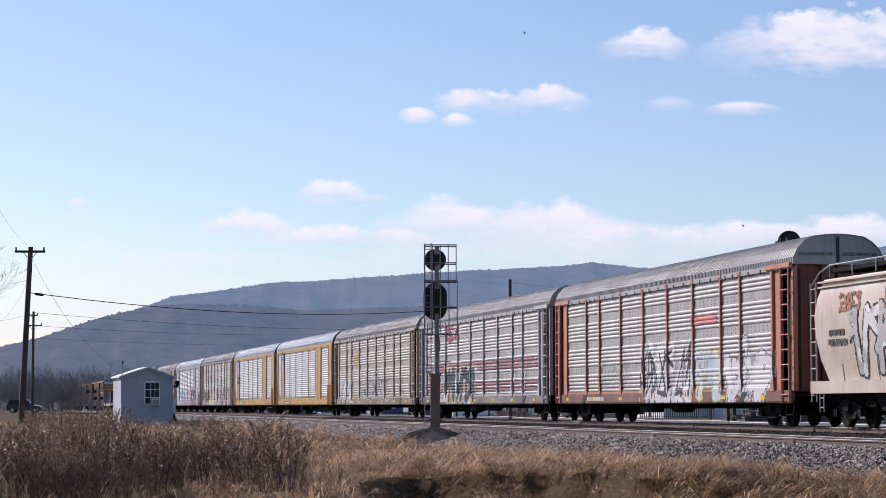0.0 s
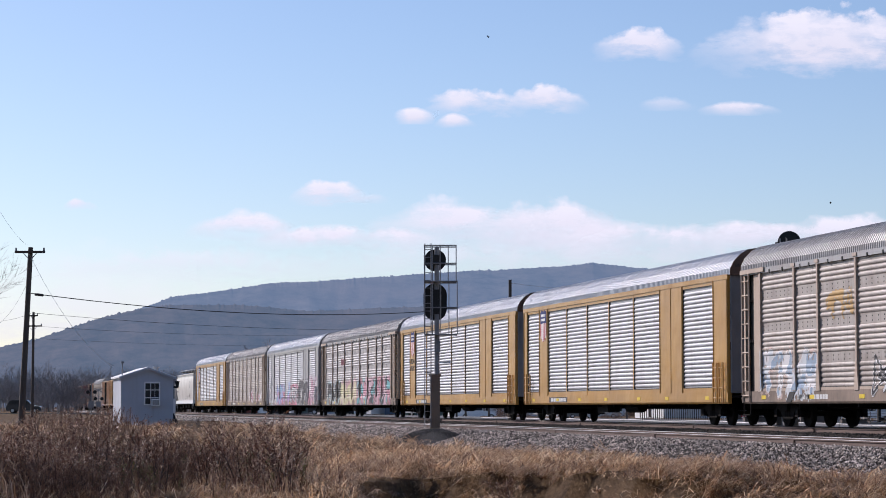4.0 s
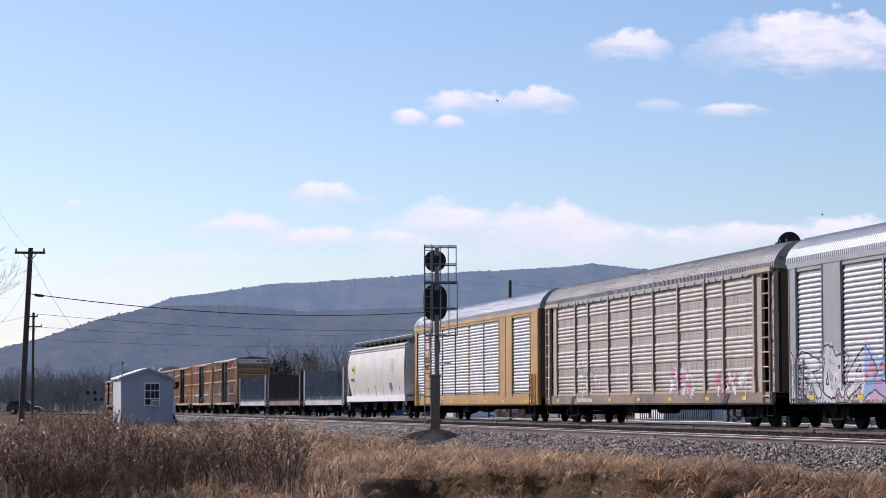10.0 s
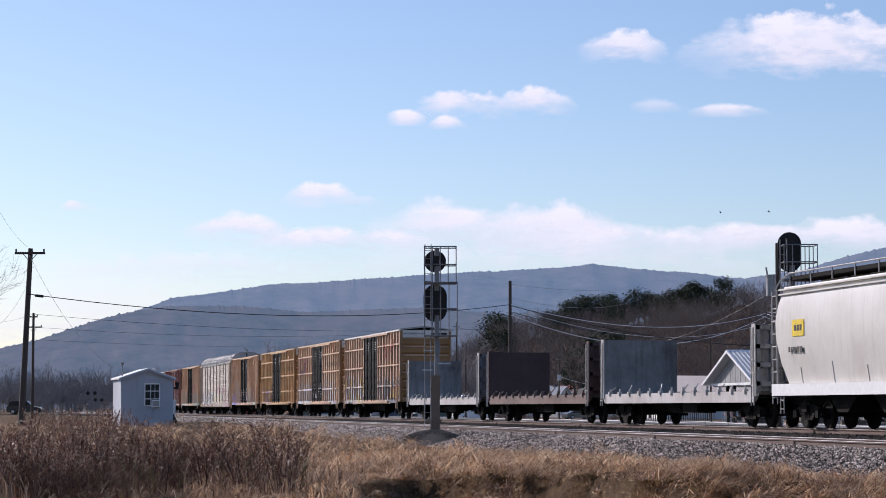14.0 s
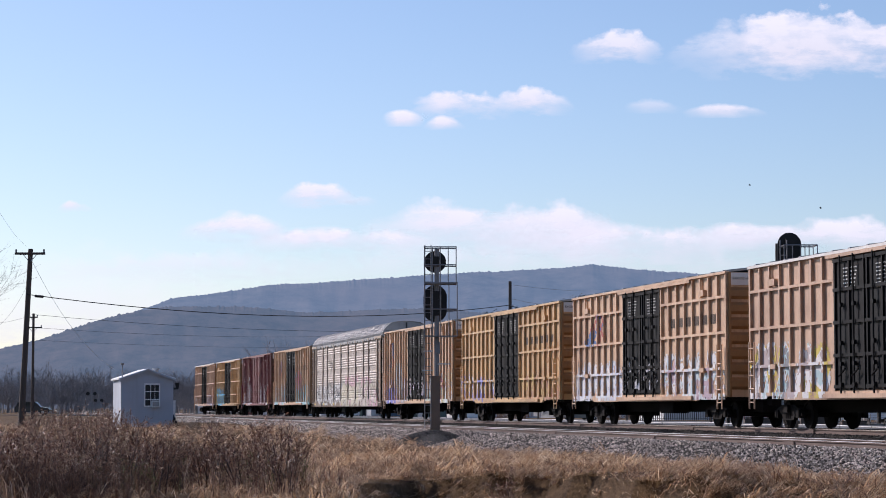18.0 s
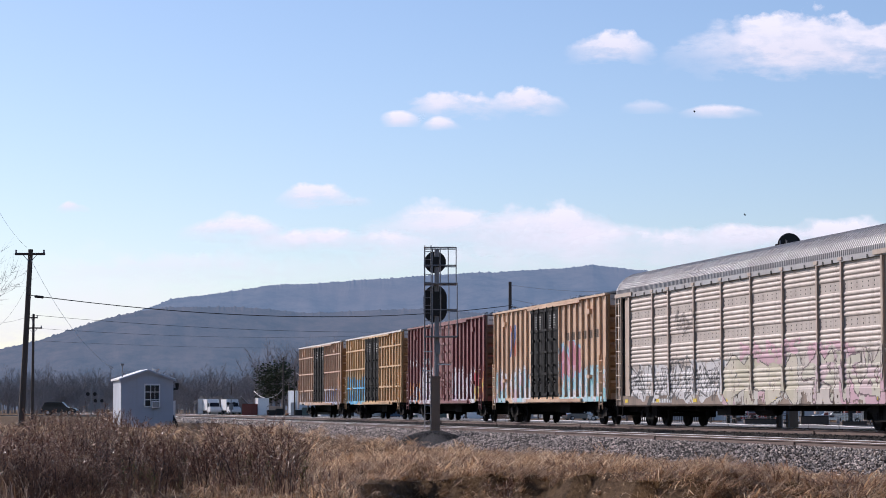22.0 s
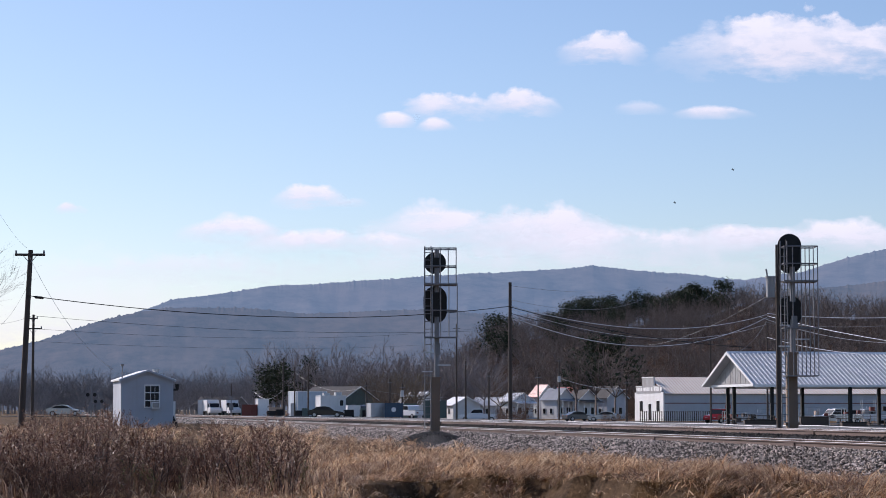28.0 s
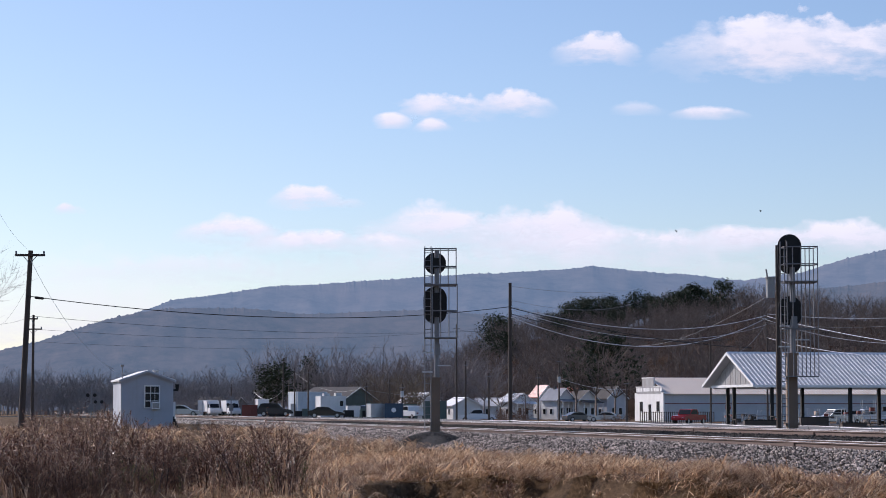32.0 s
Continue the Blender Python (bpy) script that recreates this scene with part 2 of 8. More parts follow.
def earth_material():
    n = Nodes("dry_grass_ground")
    big = n.noise(n.coords((0.16, 0.16, 0.16)), 1.0, 6)
    mid = n.noise(n.coords((1.1, 1.1, 1.1)), 1.0, 6, 0.7)
    fine = n.noise(n.coords((16, 5, 10)), 1.0, 5, 0.75)
    c = n.mix(n.ramp(mid, 0.3, 0.7), (0.05, 0.03, 0.017), (0.14, 0.085, 0.043))
    c = n.mix(n.ramp(fine, 0.4, 0.75), c, (0.24, 0.155, 0.082))
    c = n.mix(n.ramp(big, 0.52, 0.72, 0, 0.6), c, (0.07, 0.048, 0.027))
    n.bump(n.math("ADD", fine, mid), 1.0, 0.15)
    n.b.inputs["Specular IOR Level"].default_value = 0.1
    return n.done(c, 0.95)


EARTH = earth_material()
# bed tone is darkened to stand in for shade between stones and tracks
GRAVEL = gravel_material("ballast_bed", (0.016, 0.014, 0.012), (0.075, 0.064, 0.056), 22)
DARKGRAVEL = gravel_material("dark_gravel", (0.03, 0.03, 0.031), (0.09, 0.088, 0.088), 22)
RAILTOP = plain("polished_rail_head", (0.62, 0.58, 0.55), 0.28, 0.9)
RAILSIDE = worn("rusty_rail_web", (0.125, 0.08, 0.064), (0.06, 0.04, 0.034), 0.4, 0.8)
TIEWOOD = worn("creosoted_tie_wood", (0.038, 0.031, 0.027), (0.02, 0.016, 0.015), 0.5, 0.9, streak=False)


def town_z(x):
    """Ground beyond the tracks: level beside them, then falling gently to the town."""
    k = min(1.0, max(0.0, (x - 50) / 25.0))
    return -0.38 - 0.22 * min(1.0, max(0.0, (33 - x) / 2.0)) - 0.7 * k * k * (3 - 2 * k)


def field_height(x, y):
    """Height of the field: a low bank with a shallow washed hollow and small humps."""
    z = -0.85 + 0.06 * math.sin(x * 0.35 + y * 0.11) + 0.05 * noise.noise((x * 0.5, y * 0.35, 0.0)) + 0.10 * noise.noise((x * 0.12, y * 0.08, 3.0))
    if 30 < y < 90 and x < 16.6:
        z += 0.13 * noise.noise((x * 1.15, y * 0.55, 21.0)) * min(1.0, (y - 30) / 4)
    # a washed-out ditch with a sharp far lip
    lip = 43.4 + 0.9 * noise.noise((x * 0.9, 0.0, 5.0)) + 0.5 * noise.noise((x * 2.7, 0.0, 8.0)) - 0.9 * (x - 9.1) ** 2
    z -= 0.62 * min(1.0, max(0.0, (lip - y) / 0.5)) * min(1.0, max(0.0, (y - 33) / 3.0))
    z += 0.22 * math.exp(-(((x - 13.2) / 2.6) ** 2 + ((y - 46) / 12.0) ** 2))
    z -= 0.45 * min(1.0, max(0.0, (36.0 - y) / 3.0))
    if y > 85:                       # the field rises to the shed's pad and to the road
        k = min(1.0, (y - 85) / 25.0)
        z += k * 0.53
    if x > 16.0:
        z = min(z, -0.8)
    if x > 30:
        z = town_z(x)
    return z


def axis_steps(lo, hi, fine_lo, fine_hi, fine, coarse):
    out, a = [], lo
    while a < hi:
        out.append(a)
        a += fine if fine_lo <= a < fine_hi else coarse if abs(a) < 300 else coarse * 12
    return out + [hi]


def build_ground():
    g = G()
    xs, ys = axis_steps(-4800, 4800, -8, 34, 0.45, 7.0), axis_steps(-600, 4800, 28, 130, 0.5, 8.0)
    g.sheet([[(x, y, field_height(x, y)) for x in xs] for y in ys])
    return solid("ground", g, EARTH, "dry tan winter grass field reaching to the hills", "ground", kind="structure", smooth=True)


build_ground()


def build_bed():
    g = G()
    prof = [(16.3, -1.05), (16.9, -0.82), (19.2, DROP - 0.20), (19.7, DROP - 0.16), (22.7, DROP - 0.16), (23.4, DROP - 0.22), (24.6, -0.17),
            (27.8, -0.16), (28.3, -0.2), (30.2, -0.75), (30.6, -1.0)]
    ys = [20 + 0.6 * i for i in range(300)] + [200 + 10 * i for i in range(61)]
    rows = []
    for y in ys:
        rows.append([(x + 0.3 * noise.noise((x, y * 0.25, 2.0)) * (0.5 if 17 < x < 29 else 1.4), y,
                      z + 0.07 * noise.noise((x * 2.0, y * 1.6, 5.0)) * (1 if z < -0.25 else 0.35)) for x, z in prof])
    g.sheet(rows)
    return solid("ballast_bed", g, GRAVEL, "grey crushed stone ballast bed under two tracks", "ballast", kind="structure", smooth=True)


build_bed()


def build_rail(x, z):
    rail = thing("rail", "rusty steel rail with a polished head, spiked to wooden ties", "rail", pose(x, 0, z), group="rails", kind="structure")
    web = [(-0.075, -0.172), (0.075, -0.172), (0.075, -0.16), (0.012, -0.145), (0.009, -0.05), (0.036, -0.038), (0.036, -0.008), (-0.036, -0.008), (-0.036, -0.038),
           (-0.009, -0.05), (-0.012, -0.145), (-0.075, -0.16)]
    part("rail_web", G().prism(web, "y", 20, 800), RAILSIDE, rail)
    part("rail_head", G().prism([(-0.035, -0.006), (0.035, -0.006), (0.03, 0.0), (-0.03, 0.0)], "y", 20, 800), RAILTOP, rail, "polished running surface")
    g = G()
    for y in (52.0, 63.3, 74.6, 89.2, 104.0):
        g.box(-0.05, -0.012, y - 0.35, y + 0.35, -0.14, -0.045)
    part("joint_bars", g, RAILSIDE, rail)
    return rail


for tx, tz in ((TRACK_NEAR, DROP), (TRACK_FAR, 0.0)):
    for side in (-0.753, 0.753):
        build_rail(tx + side, tz)


# ---- rolling stock: every car's root stands on the rail top at the car's front end, +y runs to its rear ----


@functools.lru_cache(None)
def axle_mesh():
    return G().lathe([(-1.1, 0.07), (-0.8, 0.08), (0.8, 0.08), (1.1, 0.07)], 10).mesh("axle", WHEEL)


@functools.lru_cache(None)
def wheel_mesh(r, sgn):
    prof = [(-0.08, 0.1), (-0.08, r + 0.02), (-0.05, r + 0.03), (-0.035, r), (0.06, r - 0.005), (0.07, r * 0.82), (0.035, r * 0.76), (0.03, 0.17), (0.09, 0.14), (0.09, 0.05)]
    return G().lathe([(x * sgn, q) for x, q in prof], 26).mesh("wheel", WHEEL)


def truck(car, y, r=0.44):
    t = part("truck", G(), UNDER, car)
    t.matrix_basis = pose(0, y, 0)
    g = G()
    for x in (-1.02, 1.02):
        s = 0.07 if x > 0 else -0.07
        side = [(-1.15, 0.42), (-0.95, 0.62), (-0.45, 0.74), (0.45, 0.74), (0.95, 0.62), (1.15, 0.42), (1.0, 0.36), (0.62, 0.5), (0.42, 0.26), (-0.42, 0.26), (-0.62, 0.5), (-1.0, 0.36)]
        g.prism(side, "x", x - abs(s), x + abs(s))
        for yy in (-0.16, 0.0, 0.16):
            g.tube((x * 1.04, yy, 0.32), (x * 1.04, yy, 0.62), 0.06, 8)
        for yy in (-0.88, 0.88):
            g.box(x - 0.13, x + 0.13, yy - 0.12, yy + 0.12, r - 0.11, r + 0.13)
    g.box(-1.2, 1.2, -0.2, 0.2, 0.5, 0.72)
    me = g.mesh("truck", UNDER)
    t.data = me
    for yy in (-0.88, 0.88):
        part("axle", axle_mesh(), None, t, at=pose(0, yy, r))
        for sgn in (-1, 1):
            part("wheel", wheel_mesh(r, sgn), None, t, at=pose(sgn * 0.72, yy, r))
    return t


def ladder(car, x, y0, y1, z0, z1, n, mat, r=0.022, name="ladder"):
    g = G().tube((x, y0, z0), (x, y0, z1), r).tube((x, y1, z0), (x, y1, z1), r)
    for i in range(n):
        z = z0 + (z1 - z0) * (i + 0.5) / n
        g.tube((x, y0, z), (x, y1, z), r * 0.8)
    return part(name, g, mat, car)


def coupler(car, y, sgn):
    g = G().box(-0.16, 0.16, min(y, y + sgn * 0.55), max(y, y + sgn * 0.55), 0.72, 0.98)
    g.box(-0.13, 0.13, min(y, y - sgn * 0.5), max(y, y - sgn * 0.5), 0.76, 0.96)
    for i in range(5):
        g.tube((0.35 + 0.03 * i, y + sgn * (0.3 - i * 0.2), 0.62 - 0.12 * math.sin(i * 0.8)), (0.35 + 0.03 * (i + 1), y + sgn * (0.1 - i * 0.2), 0.62 - 0.12 * math.sin(i * 0.8 + 0.8)), 0.035, 6)
    part("coupler", g, UNDER, car)


def corrugated(width, z0, z1, depth=0.03, bands=True):
    """A pressed rack panel on the near side (it faces -x): groups of horizontal ribs between flat perforated bands."""
    prof, z, k = [(0.0, z0)], z0 + 0.05, 0
    while z < z1 - (0.2 if bands else 0.14):
        if bands and k % 6 == 5:
            z += 0.29
        else:
            prof += [(0.0, z), (-depth * 0.75, z + 0.03), (-depth, z + 0.065), (-depth * 0.75, z + 0.1), (0.0, z + 0.13)]
            z += 0.15
        k += 1
    prof.append((0.0, z1))
    g = G()
    g.sheet([[(x, 0.0, zz) for x, zz in prof], [(x, width, zz) for x, zz in prof]])
    g.sheet([[(0.03, 0.0, z0), (0.03, 0.0, z1)], [(0.03, width, z0), (0.03, width, z1)]])
    return g


PANELS = {}


def panel_mesh(width, z0, z1, mat, bands=True):
    key = (round(width, 2), z0, z1, mat.name)
    if key not in PANELS:
        PANELS[key] = corrugated(width, z0, z1, bands=bands).mesh("rack_panel", mat)
    return PANELS[key]


def holes(panels, z0, z1):
    """Rows of vent holes in the flat bands of the near side's panels."""
    g, z, k = G(), z0 + 0.05, 0
    while z < z1 - 0.2:
        if k % 6 == 5:
            for y, w in panels:
                m = max(2, int(w / 0.36))
                for i in range(m):
                    yy = y + w * (i + 0.5) / m
                    for dz in (0.07, 0.2):
                        g.box(-1.462, -1.455, yy - 0.02, yy + 0.02, z + dz - 0.02, z + dz + 0.02)
            z += 0.29
        else:
            z += 0.15
        k += 1
    return g


ROOF = [(-1.50, 5.00), (-1.49, 5.2), (-1.36, 5.46), (-1.12, 5.70), (-0.85, 5.85), (-0.4, 5.91), (0, 5.93), (0.4, 5.91), (0.85, 5.85), (1.12, 5.70), (1.36, 5.46), (1.49, 5.2), (1.50, 5.00)]
ROOF_MESH = {}


def rack_roof(mat, length):
    key = (mat.name, length)
    if key not in ROOF_MESH:
        g, rows, y = G(), [], 0.12
        while y < length - 0.12:
            for dy, k in ((0.0, 1.0), (0.05, 1.0), (0.075, 0.97), (0.125, 0.97)):
                rows.append([(x * (1 if k == 1 else 0.985), y + dy, 5.0 + (z - 5.0) * k) for x, z in ROOF])
            y += 0.15
        g.sheet(rows)
        ROOF_MESH[key] = g.mesh("rack_roof", mat)
    return ROOF_MESH[key]


SPRAY = {}


def spray(col):
    if col not in SPRAY:
        SPRAY[col] = worn("spray_paint", col, tuple(c * 0.6 + 0.03 for c in col), 0.45, 0.65, spec=0.2)
    return SPRAY[col]


def bars(g, x, y0, y1, z0, z1, rows, rng, h=0.6):
    """Lines of unreadable stencilling on the near side."""
    for i in range(rows):
        z = z1 - (z1 - z0) * (i + 0.5) / rows
        dz = (z1 - z0) / rows * h / 2
        y = y1 - rng.uniform(0, 0.1) * (y1 - y0)
        while y > y0 + 0.1:
            w = min(rng.uniform(0.08, 0.22) * max(1.0, (z1 - z0)), y - y0)
            g.box(x - 0.004, x, y - w, y, z - dz, z + dz)
            y -= w + 0.05
    return g


def rack_common(car, length, frame_mat, sill_mat, roof_mat, door_mat, cap_mat, far_mat, rail_mat=None):
    sill = [(-1.48, 0.72), (-1.52, 0.78), (-1.52, 1.12), (-1.38, 1.12), (-1.38, 0.72)]
    part("side_sill", G().prism(sill, "y", 0.35, length - 0.35), sill_mat, car)
    part("side_sill", G().prism([(-x, z) for x, z in sill], "y", 0.35, length - 0.35), sill_mat, car)
    g = G().box(-0.35, 0.35, 0.3, length - 0.3, 0.55, 0.95).box(-1.38, 1.38, 0.3, length - 0.3, 0.92, 1.0)
    for i in range(9):
        y = 4.8 + i * (length - 9.6) / 8
        g.box(-1.38, 1.38, y - 0.06, y + 0.06, 0.62, 0.94)
    g.tube((-0.9, length * 0.42, 0.6), (-0.9, length * 0.48, 0.6), 0.2, 10).box(-1.2, -0.7, length * 0.55, length * 0.6, 0.4, 0.8)
    part("underframe", g, UNDER, car)
    part("deck", G().box(-1.36, 1.36, 0.5, length - 0.5, 2.7, 2.78).box(-1.36, 1.36, 0.5, length - 0.5, 4.0, 4.06), UNDER, car)
    part("roof", rack_roof(roof_mat, length), None, car)
    part("top_rail", G().box(-1.53, -1.42, 0.3, length - 0.3, 4.86, 5.02), rail_mat or frame_mat, car)
    part("top_rail", G().box(1.42, 1.53, 0.3, length - 0.3, 4.86, 5.02), frame_mat, car)
    part("side_wall", G().box(1.42, 1.5, 0.6, length - 0.6, 1.12, 4.87), far_mat, car)
    for y, s in ((0.22, 1), (length - 0.22, -1)):
        cap = [(x * 0.985, z - 0.02) for x, z in ROOF]
        part("roof_end", G().prism(cap, "y", y - 0.03, y + 0.03), cap_mat, car)
        part("centre_gap", G().box(-0.05, 0.05, y - s * 0.06, y - s * 0.028, 5.05, 5.84), INKBLACK, car, "black gap between the end halves")
        for sx in (-1, 1):
            for i in range(3):
                xa, xb = sx * (0.04 + i * 0.46), sx * (0.48 + i * 0.46)
                ya = y + s * (0.12 + 0.1 * (i % 2))
                d = G().box(min(xa, xb), max(xa, xb), ya - 0.03, ya + 0.03, 1.08, 5.0)
                d.tube((xb, ya - s * 0.06, 1.1), (xb, ya - s * 0.06, 4.95), 0.03)
                part("end_door", d, door_mat, car)
        coupler(car, y, -s)
    truck(car, 3.1, 0.42)
    truck(car, length - 3.1, 0.42)


def rack_posts(length):
    """Places of the ten posts between the nine panels of an older rack."""
    widths = [3.0, 1.95, 2.95, 2.95, 2.95, 2.95, 2.95, 1.95, 3.0]
    k, out = (length - 3.8) / sum(widths), [1.9]
    for w in widths:
        out.append(out[-1] + w * k)
    return out


def autorack_ribbed(name_label, frame, panel, roof, door, cap, sill=None, length=27.6):
    """Older enclosed rack: eight wide panels between raised posts, ladder bays at both ends."""
    car = thing("autorack_car", name_label, "autorack", group="freight cars of the train")
    grime = {SALMON.name: SILL_RUST, MAUVE.name: SILL_GREY}.get(frame.name, SILL_TAN)
    rack_common(car, length, frame, sill or grime, roof, door, cap, panel, GALV_DULL)
    edges = rack_posts(length)
    spans = [(a, b - a) for a, b in zip(edges, edges[1:])]
    for y, w in spans:
        part("rack_panel", panel_mesh(w, 1.13, 4.87, panel), None, car, at=pose(-1.455, y, 0))
    for i, yy in enumerate(edges):
        g = G().box(-1.535, -1.45, yy - 0.055, yy + 0.055, 1.1, 4.9).box(-1.56, -1.5, yy - 0.15, yy + 0.15, 4.9, 5.0)
        g.prism([(yy - 0.055, 1.9), (yy + 0.055, 1.9), (yy + 0.16, 1.1), (yy - 0.16, 1.1)], "x", -1.545, -1.5)
        part("post", g, frame, car)
        if i < len(spans):
            w = spans[i][1]
            part("panel_foot", G().box(-1.515, -1.45, yy + 0.06, yy + w - 0.06, 1.12, 1.2), frame, car)
            part("panel_gap", G().box(-1.507, -1.45, yy + 0.06, yy + w - 0.06, 1.2, 1.222), BLACK, car)
            for q in (0.3, 0.68):
                part("head_clip", G().box(-1.545, -1.5, yy + w * q, yy + w * q + 0.09, 4.83, 4.95), BLACK, car)
    tagged(part("vent_holes", holes(spans, 1.13, 4.87), BLACK, car), kind="stuff")
    for y0, s in ((0.25, 1), (length - 0.25, -1)):
        ya, yb = y0 + s * 0.95, y0 + s * 1.65
        part("end_plate", G().box(-1.46, -1.40, min(ya, yb), max(ya, yb), 1.12, 4.87), frame, car)
        part("end_rib", G().box(-1.53, -1.42, min(yb, yb - s * 0.09), max(yb, yb - s * 0.09), 1.12, 4.9), frame, car)
        part("corner_post", G().box(-1.45, -1.3, min(y0, y0 + s * 0.14), max(y0, y0 + s * 0.14), 1.1, 5.0), frame, car)
        part("recess_plate", G().box(-1.28, -1.2, min(y0, ya), max(y0, ya), 1.12, 4.87), BLACK, car)
        part("eave_bracket", G().box(-1.58, -1.36, min(y0, y0 + s * 2.1), max(y0, y0 + s * 2.1), 4.9, 5.04), frame, car)
        ladder(car, -1.56, min(y0 + s * 0.12, y0 + s * 0.75), max(y0 + s * 0.12, y0 + s * 0.75), 0.75, 4.9, 9, frame if frame is not MAUVE else GALV_DULL, 0.03)
        g = G().box(-1.5, -1.42, min(y0, y0 + s * 0.6), max(y0, y0 + s * 0.6), 0.35, 0.39)
        g.tube((-1.46, y0, 0.37), (-1.46, y0, 0.8), 0.025).tube((-1.46, y0 + s * 0.6, 0.37), (-1.46, y0 + s * 0.6, 0.8), 0.025)
        part("sill_step", g, UNDER, car)
    for yy in (4.5, length - 4.5):
        part("sill_notch", G().prism([(yy - 0.4, 1.08), (yy + 0.1, 1.08), (yy + 0.42, 0.76), (yy, 0.76)], "x", -1.535, -1.515), BLACK, car)
    return car


def autorack_flush(name_label, frame, panel, roof, door, cap, length=27.6):
    """Newer enclosed rack: smooth frame with two broad posts and seven narrow panels."""
    car = thing("autorack_car", name_label, "autorack", group="freight cars of the train")
    rack_common(car, length, frame, SILL_GREY if frame is SILVER else frame, roof, door, cap, panel)
    cells = [("plate", 0.35, 1.8), ("panel", 1.8, 5.0), ("wide", 5.0, 7.6), ("panel", 7.6, 10.8), ("panel", 10.8, 14.0), ("panel", 14.0, 17.1), ("panel", 17.1, 20.2),
             ("panel", 20.2, 23.2 - 0.1), ("wide", 23.1, 24.6), ("panel", 24.6, 26.6), ("plate", 26.6, 27.25)]
    spans = []
    for kind, a, b in cells:
        a, b = a * length / 27.6, b * length / 27.6
        if kind == "panel":
            part("rack_panel", panel_mesh(b - a, 1.28, 4.75, panel, False), None, car, at=pose(-1.455, a, 0))
            part("panel_head", G().box(-1.497, -1.44, a, b, 4.74, 4.87), frame, car)
            part("panel_foot", G().box(-1.497, -1.44, a, b, 1.12, 1.28), frame, car)
            # black strips painted in for the shadow line round each panel
            part("panel_gasket", G().box(-1.5, -1.46, a + 0.06, b - 0.05, 1.262, 1.292), BLACK, car)
            part("panel_gasket", G().box(-1.5, -1.46, a + 0.05, a + 0.075, 1.29, 4.75).box(-1.5, -1.46, b - 0.075, b - 0.05, 1.29, 4.75).box(-1.5, -1.46, a + 0.06, b - 0.05, 4.72, 4.745), BLACK, car)
            if spans and abs(spans[-1][0] + spans[-1][1] - a) < 0.01:
                part("post", G().box(-1.503, -1.44, a - 0.05, a + 0.05, 1.121, 4.869), frame, car)
            spans.append((a, b - a))
        else:
            m = (a + b) / 2
            g = G().box(-1.51, -1.42, a, b, 1.12, 4.9)
            g.tube((-1.51, a + 0.05, 1.1), (-1.51, a + 0.05, 4.88), 0.03).tube((-1.51, b - 0.05, 1.1), (-1.51, b - 0.05, 4.88), 0.03)
            if kind == "wide" and a < 20:
                g.tube((-1.51, m, 1.1), (-1.51, m, 4.88), 0.02)
            part("wide_post" if kind == "wide" else "end_plate", g, frame, car)
    for y0, s in ((0.3, 1), (length - 0.3, -1)):
        for dy in (0.35, 0.95):
            ladder(car, -1.58, min(y0 + s * dy, y0 + s * (dy + 0.4)), max(y0 + s * dy, y0 + s * (dy + 0.4)), 0.75, 2.1, 4, frame, 0.026, "grab_ladder")
    return car


